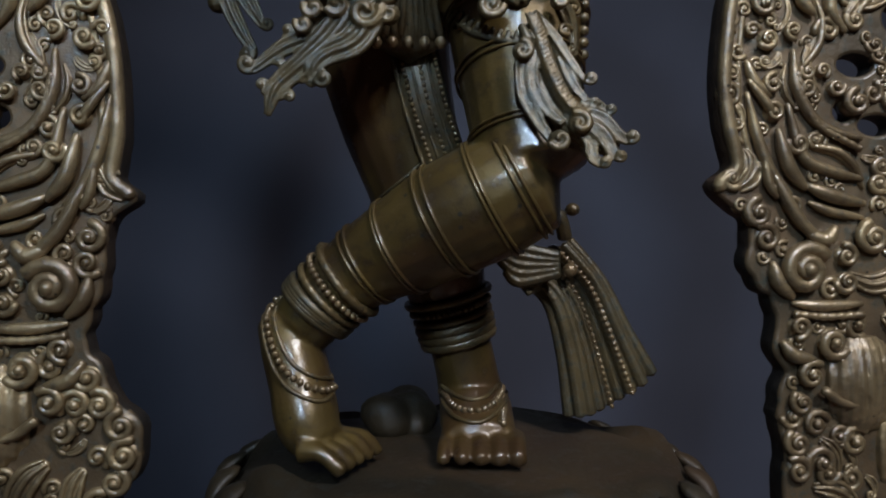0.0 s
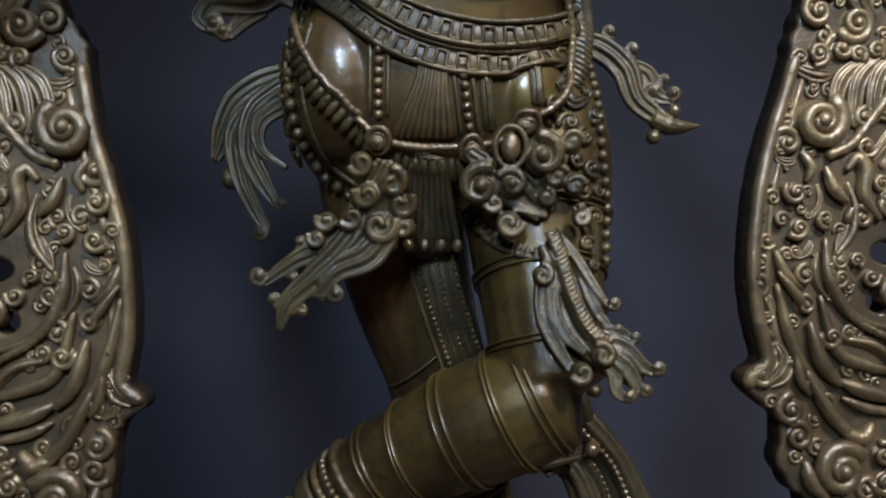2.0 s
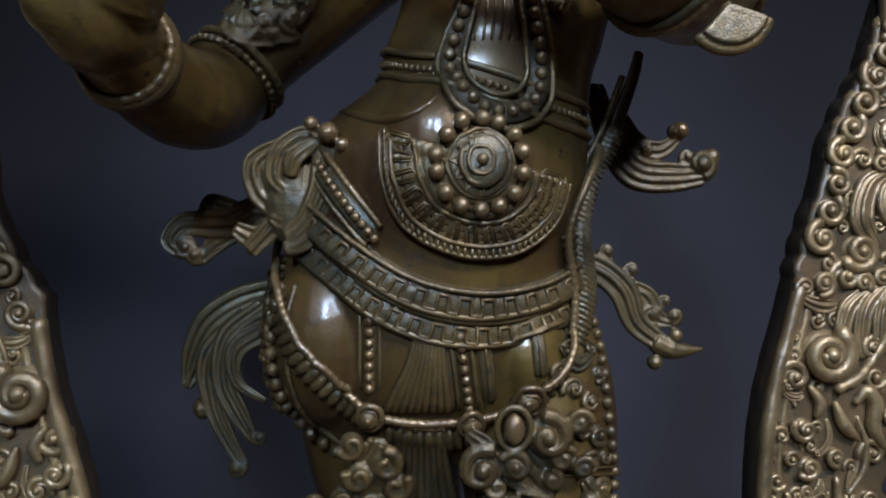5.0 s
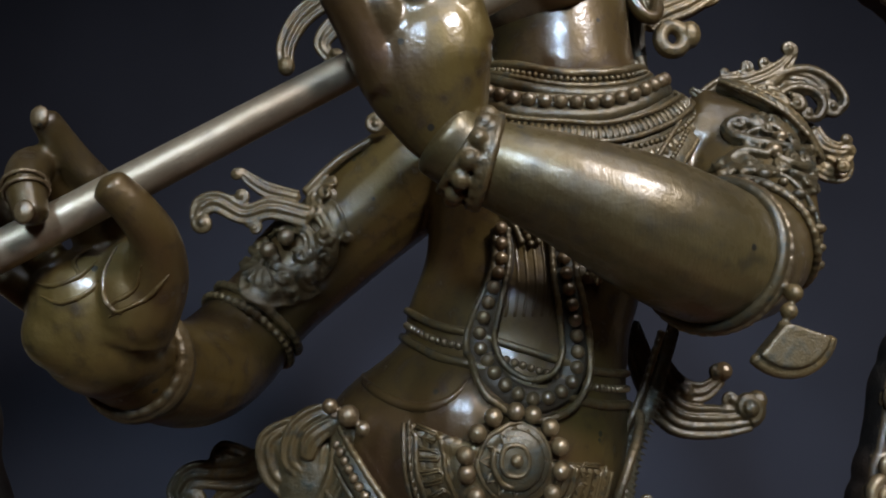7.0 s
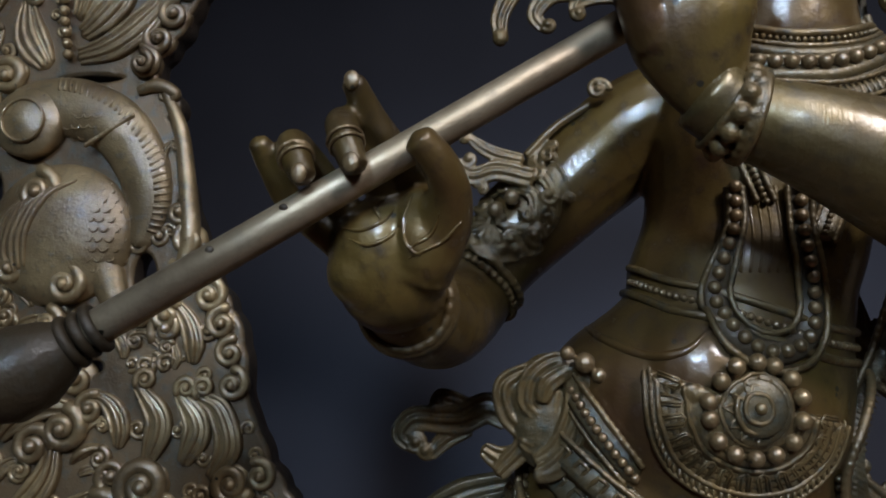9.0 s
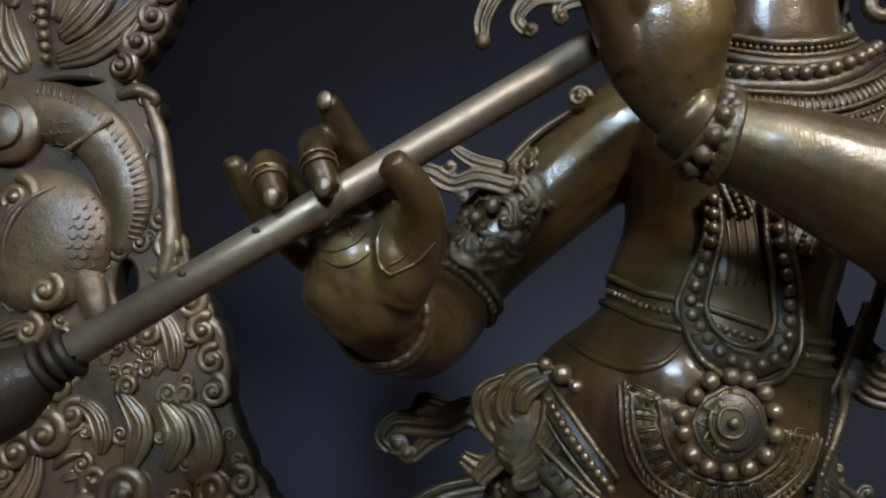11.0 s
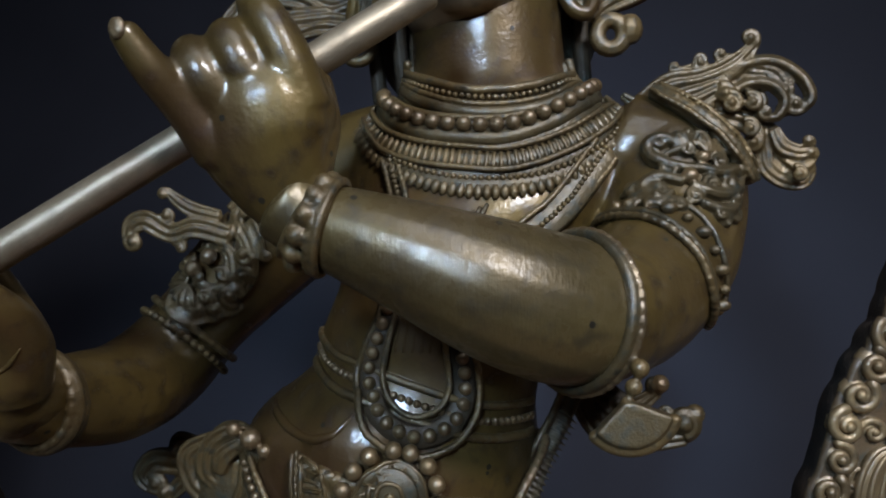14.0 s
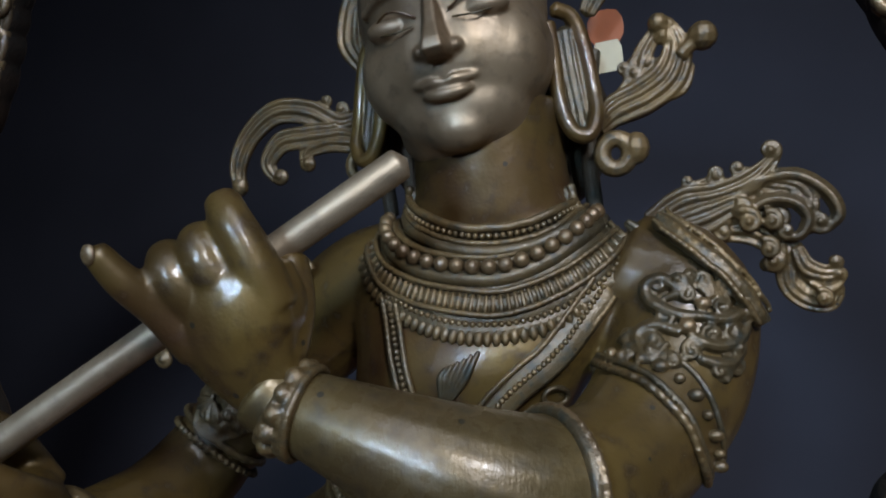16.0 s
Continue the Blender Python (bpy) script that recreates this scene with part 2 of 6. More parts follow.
def loft(mb, sections, mat=0, n=40, k=5):
    """Level ovals (cx, cy, z, half width, half depth) joined from the lowest to the highest."""
    s = spline(sections, k)
    ang = np.arange(n) * 2 * np.pi / n
    verts = [(c[0] + c[3] * np.cos(a), c[1] + c[4] * np.sin(a), c[2]) for c in s for a in ang]
    faces = [(i * n + j, i * n + (j + 1) % n, (i + 1) * n + (j + 1) % n, (i + 1) * n + j) for i in range(len(s) - 1) for j in range(n)]
    faces += [tuple(reversed(range(n))), tuple((len(s) - 1) * n + j for j in range(n))]
    mb.add(verts, faces, mat)


def fused(builds, voxel, rounds=5, soft=0.5):
    """One closed cast skin out of overlapping closed forms."""
    whole = Build()
    for mb in builds:
        whole.add(mb.v, mb.f)
    ob = new("casting", whole.mesh("casting", []))
    re = ob.modifiers.new("cast", "REMESH")
    re.mode, re.voxel_size = "VOXEL", voxel
    sm = ob.modifiers.new("soften", "SMOOTH")
    sm.factor, sm.iterations = soft, rounds
    done = bpy.data.meshes.new_from_object(ob.evaluated_get(bpy.context.evaluated_depsgraph_get()))
    v = np.empty(len(done.vertices) * 3)
    done.vertices.foreach_get("co", v)
    faces = [tuple(p.vertices) for p in done.polygons]
    raw = ob.data
    bpy.data.objects.remove(ob)
    bpy.data.meshes.remove(raw)
    bpy.data.meshes.remove(done)
    return v.reshape(-1, 3), faces


class Skin:
    """Lays ornament on a form: a point of the front plan (x, z) goes to the surface, h proud of it."""

    def __init__(self, mb, back=0.60):
        self.tree, self.back = mb.tree(), back

    def __call__(self, x, z, h=0.0):
        at, normal, _, _ = self.tree.ray_cast(Vector((x, 0.0, z)), Vector((0, 1, 0)))
        if at is None:
            at, normal, _, _ = self.tree.find_nearest(Vector((x, self.back, z)))
        if normal.y > 0:
            normal = -normal
        return np.array(at + normal * h)


def flat_at(y, lean=0.0, x0=0.0):
    """A plan that stands in the air at depth y."""
    return lambda x, z, h=0.0: np.array((x, y + lean * (x - x0) - h, z))


def slope(y_list):
    """A plan whose depth runs along the height: rows of (z, y)."""
    zs, ys = [r[0] for r in y_list], [r[1] for r in y_list]
    return lambda x, z, h=0.0: np.array((x, float(np.interp(z, zs, ys)) - h, z))


def lay(where, path, h=0.0, k=6):
    return np.array([where(x, z, h) for x, z in spline(path, k)])


def even(points, step):
    """Points at even steps along a line."""
    p = np.array(points, float)
    s = np.concatenate([[0], np.cumsum(np.linalg.norm(np.diff(p, axis=0), axis=1))])
    count = max(2, int(round(s[-1] / step)) + 1)
    t = np.linspace(0, s[-1], count)
    return np.stack([np.interp(t, s, p[:, i]) for i in range(p.shape[1])], 1)


def beads(mb, line, r, mat, gap=1.0, n=10, rings=6):
    for p in even(line, 2 * r * gap):
        ball(mb, p, r, mat, n, rings)


def rope(mb, line, r, mat, pitch=2.2, n=7):
    """A cord with close turns."""
    p = even(line, r * pitch / 3)
    rad = [r * (1.0, 0.94, 0.78)[i % 3] for i in range(len(p))]
    tube(mb, p, rad, mat, n)


def strap(mb, where, path, width, thick, mat, k=6):
    """A flat band laid on a form."""
    line = lay(where, path, thick * 0.3, k)
    tube(mb, line, width, mat, 10, thick / width, (0, 1, 0))


def fringe(mb, where, path, length, r, mat, gap=1.15, h=0.001, out=(0, -1)):
    """A row of small tongues that hang from a line."""
    pts = even(spline(path, 8), 2 * r * gap)
    for i, (x, z) in enumerate(pts):
        a, b = pts[max(i - 1, 0)], pts[min(i + 1, len(pts) - 1)]
        t = unit(b - a)
        d = np.array((t[1], -t[0]))
        if d[1] > 0 and abs(d[1]) > 0.2:
            d = -d
        line = [where(x + d[0] * length * s, z + d[1] * length * s, h) for s in (0, 0.35, 0.7, 1.0)]
        tube(mb, line, [r * 0.7, r, r * 0.95, r * 0.55], mat, 6)


def meander(mb, where, path, deep, step, r, mat, h=0.0):
    """A square key border below a line."""
    pts = even(spline(path, 8), step)
    key = []
    for i, (x, z) in enumerate(pts):
        t = unit(pts[min(i + 1, len(pts) - 1)] - pts[max(i - 1, 0)])
        d = np.array((t[1], -t[0])) * (1 if t[0] > 0 else -1)
        near, far = np.array((x, z)) + 0.22 * deep * d, np.array((x, z)) + 0.78 * deep * d
        key += [near, far] if i % 2 else [far, near]
    line = []
    for a, b in zip(key[:-1], key[1:]):
        line += [a, a + 0.5 * (b - a)]
    tube(mb, [where(x, z, h) for x, z in line], r, mat, 6)


def scroll(mb, where, c, r, start, turns, hand, thick, mat, h=0.0, knob=True, n=7):
    """A spiral scroll that winds in to a knob."""
    k = max(10, int(14 * turns))
    pts, rad = [], []
    for i in range(k + 1):
        s = i / k
        a = radians(start) + hand * 2 * np.pi * turns * s
        q = r * (1 - 0.82 * s ** 0.85)
        pts.append(where(c[0] + q * np.cos(a), c[1] + q * np.sin(a), h + thick * 0.7 * s))
        rad.append(thick * (1 - 0.45 * s))
    tube(mb, pts, rad, mat, n)
    if knob:
        ball(mb, where(c[0], c[1], h + thick * 0.8), max(thick * 0.95, r * 0.22), mat, 8, 5)


def acanthus(mb, where, path, widths, mats, ridges=3, curls=(), tip=None, h=0.0, proud=1.0, notch=0.0):
    """A cast leaf or ribbon: a flattened back, raised ridges along it, curls at its edges (place, side, size) and at its tip (hand, size)."""
    line = spline(path, 7)
    k = len(line)
    w = np.interp(np.linspace(0, 1, k), np.linspace(0, 1, len(widths)), widths)
    if notch:
        w = w * (1 + notch * np.sin(np.arange(k) * 1.6))
    t = unit(np.gradient(line, axis=0))
    nrm = np.stack([-t[:, 1], t[:, 0]], 1)
    tube(mb, [where(x, z, h) for x, z in line], w, mats[0], 8, 0.38, (0, 1, 0))
    if np.max(w) > 0.0055:
        ridges = max(ridges, 3)
    for j in range(ridges):
        o = (2 * j / max(ridges - 1, 1) - 1) * 0.74 if ridges > 1 else 0.0
        lift = h + np.max(w) * 0.30 * (1 - 0.55 * o * o) * proud
        pts = [where(line[i, 0] + nrm[i, 0] * o * w[i], line[i, 1] + nrm[i, 1] * o * w[i], lift * (0.55 + 0.45 * w[i] / np.max(w))) for i in range(k)]
        tube(mb, pts, np.maximum(w * 0.95 / (ridges + 0.4) * 0.95, 0.0010), mats[1], 6)
    for s, side, size in curls:
        i = min(int(s * (k - 1)), k - 1)
        c = line[i] + side * nrm[i] * (w[i] + size * 0.55)
        back = np.degrees(np.arctan2(-side * nrm[i, 1], -side * nrm[i, 0]))
        scroll(mb, where, c, size, back + 60 * side, 1.35, -side, size * 0.34, mats[1], h + 0.001)
    if tip:
        hand, size = tip
        d = np.degrees(np.arctan2(t[-1, 1], t[-1, 0]))
        c = line[-1] + hand * nrm[-1] * size * 0.9
        scroll(mb, where, c, size, d - 90 * hand, 1.5, hand, max(size * 0.36, w[-1] * 0.7), mats[1], h + 0.001)


def part(name, mb, materials, parent=None, label="", smooth=True):
    ob = new(name, mb.mesh(name, materials, smooth))
    if parent:
        ob.parent = parent
    if label:
        ob["label"] = label
    return ob


def block(mb, low, high, mat=0):
    (a, b, c), (d, e, f) = low, high
    v = [(a, b, c), (d, b, c), (d, e, c), (a, e, c), (a, b, f), (d, b, f), (d, e, f), (a, e, f)]
    mb.add(v, [(0, 3, 2, 1), (4, 5, 6, 7), (0, 1, 5, 4), (1, 2, 6, 5), (2, 3, 7, 6), (3, 0, 4, 7)], mat)


# ---- the room ----
def slab(name, low, high, mat, label, category):
    mb = Build()
    block(mb, low, high)
    return tagged(part(name, mb, [mat], smooth=False), label, category, kind="structure")


BACK = 2.60
slab("floor", (-4.1, -2.6, -0.7), (4.1, BACK + 0.1, -0.6), CARPET, "dark carpeted floor of the display room", "floor")
slab("wall_north", (-4.1, BACK, -0.6), (4.1, BACK + 0.1, 3.0), NAVY, "dark navy painted backdrop wall behind the statue", "wall")
slab("wall_south", (-4.1, -2.6, -0.6), (4.1, -2.5, 3.0), PLASTER, "plain pale painted wall of the room", "wall")
slab("wall_west", (-4.1, -2.5, -0.6), (-4.0, BACK, 3.0), PLASTER, "plain pale painted wall of the room", "wall")
slab("wall_east", (4.0, -2.5, -0.6), (4.1, BACK, 3.0), PLASTER, "plain pale painted wall of the room", "wall")
slab("ceiling", (-4.1, -2.6, 3.0), (4.1, BACK + 0.1, 3.1), PLASTER, "plain pale painted ceiling of the room", "ceiling")


def plinth():
    mb = Build()
    loft(mb, [(0.0, 0.66, -0.6, 0.66, 0.32), (0.0, 0.66, -0.58, 0.66, 0.32), (0.0, 0.66, -0.03, 0.66, 0.32), (0.0, 0.66, 0.0, 0.65, 0.31)], 0, 48, 3)
    return tagged(part("display_plinth", mb, [NAVY]), "plain dark navy display plinth under statue and arch", "plinth")


plinth()

# ---- pedestal ----
TOP = 0.272


def pedestal():
    mb = Build()
    profile = [(0.225, 0.0), (0.235, 0.02), (0.235, 0.05), (0.205, 0.07), (0.185, 0.10), (0.185, 0.13), (0.215, 0.165), (0.232, 0.20), (0.232, 0.215), (0.21, 0.235), (0.198, 0.255), (0.19, 0.268), (0.175, TOP)]
    cx, cy, n = 0.016, 0.66, 72
    verts = [(cx + r * np.cos(a), cy + 0.92 * r * np.sin(a), z + (0.006 * np.sin(5 * a + 1) + 0.004 * np.sin(9 * a)) * (0.09 < r < 0.199) * (z > 0.24)) for r, z in [(1.0 * q, h) for q, h in profile] for a in np.arange(n) * 2 * np.pi / n]
    faces = [(i * n + j, i * n + (j + 1) % n, (i + 1) * n + (j + 1) % n, (i + 1) * n + j) for i in range(len(profile) - 1) for j in range(n)]
    faces += [tuple(reversed(range(n))), tuple((len(profile) - 1) * n + j for j in range(n))]
    mb.add(verts, faces, 0)
    # the low rock between the feet
    rnd = random.Random(3)
    rock = Build()
    for k in range(12):
        u, q = rnd.uniform(0, 6.28), rnd.uniform(0.006, 0.024)
        ball(rock, (-0.047 + q * np.cos(u), 0.715 + q * np.sin(u), 0.276 + rnd.uniform(0, 0.020)), (rnd.uniform(0.016, 0.024), 0.020, rnd.uniform(0.014, 0.020)), 0, 12, 8)
    ob = part("lotus_pedestal", mb, [DARK])
    stone = Build()
    stone.add(*fused([rock], 0.003, 3))
    part("rock", stone, [DARK], ob)
    for j in range(26):
        a = 2 * np.pi * j / 26
        ca, sa = np.cos(a), 0.92 * np.sin(a)
        leaf = [(cx + q * ca, cy + q * sa, z) for q, z in ((0.190, 0.160), (0.208, 0.190), (0.216, 0.220), (0.212, 0.250), (0.198, 0.262))]
        petal = Build()
        tube(petal, spline(leaf, 4), [0.012, 0.024, 0.026, 0.021, 0.010], 0, 10, 0.4, (ca, sa, 0))
        part("petal", petal, [DARK], ob)
    for q, z, r in ((0.234, 0.035, 0.010), (0.186, 0.115, 0.008)):
        hoop = Build()
        tube(hoop, [(cx + q * np.cos(a), cy + 0.92 * q * np.sin(a), z) for a in np.arange(64) * 2 * np.pi / 64], r, 0, 8, closed=True)
        part("moulding", hoop, [DARK], ob)
    return tagged(ob, "dark brown bronze lotus pedestal under the flute player's feet", "pedestal")


pedestal()

# ---- the statue: body forms ----
torso, legs, arms, grip, head = Build(), Build(), Build(), Build(), Build()
loft(torso, [(-0.012, 0.628, 0.640, 0.080, 0.045), (-0.015, 0.620, 0.665, 0.102, 0.066), (-0.018, 0.61, 0.70, 0.118, 0.080), (-0.018, 0.605, 0.75, 0.120, 0.083), (-0.012, 0.598, 0.80, 0.111, 0.085),
             (-0.005, 0.587, 0.84, 0.104, 0.090), (-0.003, 0.578, 0.868, 0.102, 0.078), (0.004, 0.574, 0.888, 0.094, 0.068), (0.017, 0.572, 0.906, 0.083, 0.060), (0.025, 0.573, 0.920, 0.077, 0.060), (0.030, 0.575, 0.940, 0.079, 0.064), (0.042, 0.580, 0.975, 0.079, 0.066),
             (0.055, 0.588, 1.01, 0.090, 0.0755), (0.064, 0.592, 1.04, 0.106, 0.068), (0.067, 0.595, 1.07, 0.108, 0.060), (0.067, 0.595, 1.092, 0.080, 0.055), (0.066, 0.590, 1.112, 0.056, 0.053), (0.062, 0.585, 1.18, 0.052, 0.050)])


# fuller hips, thigh and belly under the cloth
ball(torso, (-0.088, 0.574, 0.738), (0.044, 0.046, 0.066), 0, 24, 16)
ball(torso, (0.048, 0.576, 0.722), (0.034, 0.047, 0.046), 0, 24, 16)
ball(torso, (-0.010, 0.546, 0.866), (0.052, 0.052, 0.050), 0, 24, 16)


def limb(mb, rows, n=20, k=8, flat=1.0, up=None):
    """A limb through rows of (x, y, z, radius)."""
    s = spline(rows, k)
    tube(mb, s[:, :3], s[:, 3], 0, n, flat, up)


REAR = [(-0.062, 0.625, 0.74, 0.058), (-0.058, 0.638, 0.66, 0.062), (-0.044, 0.652, 0.58, 0.054), (-0.022, 0.665, 0.505, 0.046), (-0.004, 0.673, 0.44, 0.042), (0.010, 0.68, 0.385, 0.031), (0.020, 0.685, 0.345, 0.029), (0.028, 0.69, 0.305, 0.031)]
FRONT = [(0.044, 0.612, 0.78, 0.044), (0.052, 0.606, 0.72, 0.061), (0.059, 0.598, 0.67, 0.062), (0.060, 0.585, 0.61, 0.053), (0.064, 0.565, 0.55, 0.045), (0.068, 0.556, 0.512, 0.044)]
SHIN = [(0.070, 0.556, 0.506, 0.044), (0.040, 0.562, 0.490, 0.047), (0.003, 0.572, 0.472, 0.046), (-0.032, 0.584, 0.453, 0.041), (-0.062, 0.594, 0.437, 0.035), (-0.094, 0.600, 0.412, 0.030), (-0.116, 0.603, 0.388, 0.028)]
for rows in (REAR, FRONT, SHIN):
    limb(legs, rows)
# the raised foot stands on its toes, the other lies flat
limb(legs, [(-0.138, 0.608, 0.392, 0.022), (-0.126, 0.602, 0.368, 0.029), (-0.116, 0.592, 0.340, 0.030), (-0.108, 0.580, 0.312, 0.030), (-0.098, 0.574, 0.296, 0.024)], flat=0.85, up=(0.9, 0, 0.5))
for i in range(5):
    a = i / 4
    limb(legs, [(-0.108 + 0.026 * a, 0.554 + 0.036 * a, 0.296, 0.0105), (-0.092 + 0.028 * a, 0.547 + 0.048 * a, 0.295, 0.0064), (-0.076 + 0.022 * a, 0.545 + 0.054 * a, 0.282, 0.0068 - 0.0010 * a)], 10, 4)
limb(legs, [(0.030, 0.715, 0.296, 0.027), (0.030, 0.68, 0.306, 0.033), (0.030, 0.645, 0.300, 0.033), (0.031, 0.612, 0.288, 0.032)], flat=0.6, up=(0, 0, 1))
for i in range(5):
    x = 0.001 + 0.0150 * i
    big = 0.0060 + 0.0006 * i
    limb(legs, [(x + 0.002, 0.62, 0.288, big), (x, 0.597, 0.288, big), (x - 0.001, 0.580, 0.280, big * 0.95)], 10, 4)

ARM_L = [(0.010, 0.600, 1.062, 0.044), (-0.035, 0.602, 1.050, 0.044), (-0.072, 0.606, 1.022, 0.042), (-0.114, 0.604, 0.983, 0.038), (-0.150, 0.594, 0.944, 0.034), (-0.172, 0.574, 0.912, 0.036), (-0.180, 0.535, 0.899, 0.034), (-0.186, 0.495, 0.900, 0.030), (-0.189, 0.465, 0.905, 0.026), (-0.192, 0.445, 0.911, 0.025)]
ARM_R = [(0.150, 0.592, 1.060, 0.044), (0.184, 0.588, 1.042, 0.051), (0.181, 0.555, 0.996, 0.046), (0.157, 0.510, 0.966, 0.040), (0.132, 0.475, 0.958, 0.038)]
FORE_R = [(0.138, 0.480, 0.958, 0.038), (0.112, 0.455, 0.961, 0.039), (0.080, 0.438, 0.972, 0.036), (0.040, 0.430, 0.988, 0.029), (0.008, 0.428, 1.000, 0.0235), (-0.0115, 0.427, 1.0065, 0.0205), (-0.024, 0.425, 1.016, 0.0215)]
for rows in (ARM_L, ARM_R, FORE_R):
    limb(arms, rows)
# hand on the far end of the flute: palm, thumb, four fingers
limb(grip, [(-0.188, 0.462, 0.906, 0.024), (-0.192, 0.435, 0.915, 0.030), (-0.196, 0.425, 0.935, 0.030), (-0.200, 0.424, 0.952, 0.024)], flat=0.85)
ball(grip, (-0.172, 0.418, 0.938), (0.020, 0.020, 0.028), 0, 16, 10)
ball(grip, (-0.190, 0.426, 0.933), (0.031, 0.019, 0.032), 0, 18, 12)
ball(grip, (-0.205, 0.421, 0.921), (0.021, 0.018, 0.021), 0, 16, 10)
HAND_L = [[(-0.178, 0.426, 0.925, 0.024), (-0.163, 0.414, 0.944, 0.018), (-0.156, 0.398, 0.959, 0.0122), (-0.160, 0.384, 0.971, 0.0102), (-0.169, 0.375, 0.981, 0.0090)],
          [(-0.172, 0.432, 0.950, 0.011), (-0.188, 0.420, 0.983, 0.0100), (-0.199, 0.404, 1.000, 0.0090), (-0.206, 0.388, 1.016, 0.0070)],
          [(-0.186, 0.432, 0.946, 0.011), (-0.205, 0.418, 0.982, 0.0105), (-0.213, 0.400, 0.996, 0.0100), (-0.207, 0.380, 0.984, 0.0092), (-0.199, 0.373, 0.966, 0.0075)],
          [(-0.208, 0.430, 0.940, 0.011), (-0.228, 0.414, 0.970, 0.0100), (-0.238, 0.398, 0.984, 0.0095), (-0.232, 0.379, 0.976, 0.0090), (-0.224, 0.371, 0.961, 0.0072)],
          [(-0.218, 0.424, 0.934, 0.010), (-0.243, 0.412, 0.955, 0.0085), (-0.250, 0.398, 0.972, 0.0080), (-0.255, 0.387, 0.985, 0.0062)]]
HAND_R = [[(-0.010, 0.414, 1.060, 0.0140), (-0.017, 0.408, 1.084, 0.0130), (-0.027, 0.407, 1.102, 0.0118), (-0.036, 0.413, 1.114, 0.0100)],
          [(-0.030, 0.408, 1.066, 0.0130), (-0.040, 0.402, 1.084, 0.0125), (-0.046, 0.408, 1.094, 0.0110), (-0.045, 0.432, 1.084, 0.0090)],
          [(-0.046, 0.407, 1.060, 0.0130), (-0.056, 0.398, 1.076, 0.0120), (-0.063, 0.405, 1.086, 0.0105), (-0.062, 0.430, 1.076, 0.0085)],
          [(-0.052, 0.412, 1.040, 0.0140), (-0.064, 0.398, 1.060, 0.0110), (-0.074, 0.384, 1.076, 0.0095), (-0.082, 0.375, 1.091, 0.0072)],
          [(-0.014, 0.428, 1.034, 0.0145), (-0.010, 0.436, 1.058, 0.0120), (-0.016, 0.446, 1.082, 0.0100)],
          [(-0.016, 0.420, 1.046, 0.0150), (-0.010, 0.424, 1.062, 0.0130), (-0.014, 0.422, 1.080, 0.0110)]]
limb(grip, [(-0.016, 0.426, 1.012, 0.019), (-0.025, 0.421, 1.026, 0.0255), (-0.032, 0.416, 1.045, 0.033), (-0.033, 0.412, 1.062, 0.032), (-0.037, 0.410, 1.075, 0.026)], flat=0.62, up=(0, 1, 0))
for rows in HAND_L + HAND_R:
    limb(grip, [(*q[:3], q[3] * 0.95) for q in rows], 14, 5)

HEAD = pose(0.0475, 0.576, 1.214, 0, -9, 2)


def on_head(rows):
    return [(*(HEAD @ Vector(r[:3])), *r[3:]) for r in rows]


def lump(c, r):
    ball(head, HEAD @ Vector(c), r, 0, 20, 14, HEAD)


lump((0, 0.004, 0.028), (0.065, 0.072, 0.074))
lump((0, -0.010, -0.010), (0.065, 0.058, 0.056))
lump((0, -0.025, -0.042), (0.046, 0.037, 0.032))
lump((0, -0.044, -0.058), (0.022, 0.018, 0.015))
lump((0, -0.006, -0.054), (0.048, 0.046, 0.027))
for s in (-1, 1):
    lump((s * 0.028, -0.026, -0.014), (0.034, 0.032, 0.038))
head_base = Build()
head_base.add(*fused([head], 0.0018, 30))
head = Build()
head.add(head_base.v, head_base.f)
# brows, lids, nose and lips stand crisp on the soft face
for s in (-1, 1):
    lump((s * 0.028, -0.053, 0.010), (0.018, 0.0105, 0.0085))
    limb(head, on_head([(s * 0.008, -0.063, 0.025, 0.003), (s * 0.026, -0.062, 0.031, 0.004), (s * 0.048, -0.046, 0.025, 0.003)]), 8, 5)
    lump((s * 0.0112, -0.0630, -0.0118), (0.0048, 0.0085, 0.0046))
    limb(head, on_head([(0, -0.0672, -0.0322, 0.0024), (s * 0.0060, -0.0672, -0.0308, 0.0030), (s * 0.0150, -0.0630, -0.0304, 0.0025), (s * 0.0260, -0.0560, -0.0280, 0.0009)]), 10, 6, 0.75)
limb(head, on_head([(-0.0165, -0.0585, -0.0362, 0.0010), (-0.0095, -0.0638, -0.0378, 0.0034), (0, -0.0655, -0.0386, 0.0040), (0.0095, -0.0638, -0.0378, 0.0034), (0.0165, -0.0585, -0.0362, 0.0010)]), 10, 6)
# straight ridged nose with a flat base
NOSE = [(0.040, 0.0030, -0.062, 0.008, -0.046), (0.020, 0.0030, -0.0690, 0.0085, -0.048), (0.004, 0.0036, -0.0760, 0.0100, -0.050), (-0.008, 0.0052, -0.0825, 0.0128, -0.052), (-0.0145, 0.0062, -0.0835, 0.0150, -0.053), (-0.0180, 0.0050, -0.0780, 0.0130, -0.052)]
ridge_v, ridge_f = [], []
for z, r, y, w, y0 in NOSE:
    ridge_v += [HEAD @ Vector(p) for p in ((-w, y0, z), (-0.55 * w - 0.4 * r, 0.45 * y + 0.55 * y0, z), (-r, y, z), (r, y, z), (0.55 * w + 0.4 * r, 0.45 * y + 0.55 * y0, z), (w, y0, z))]
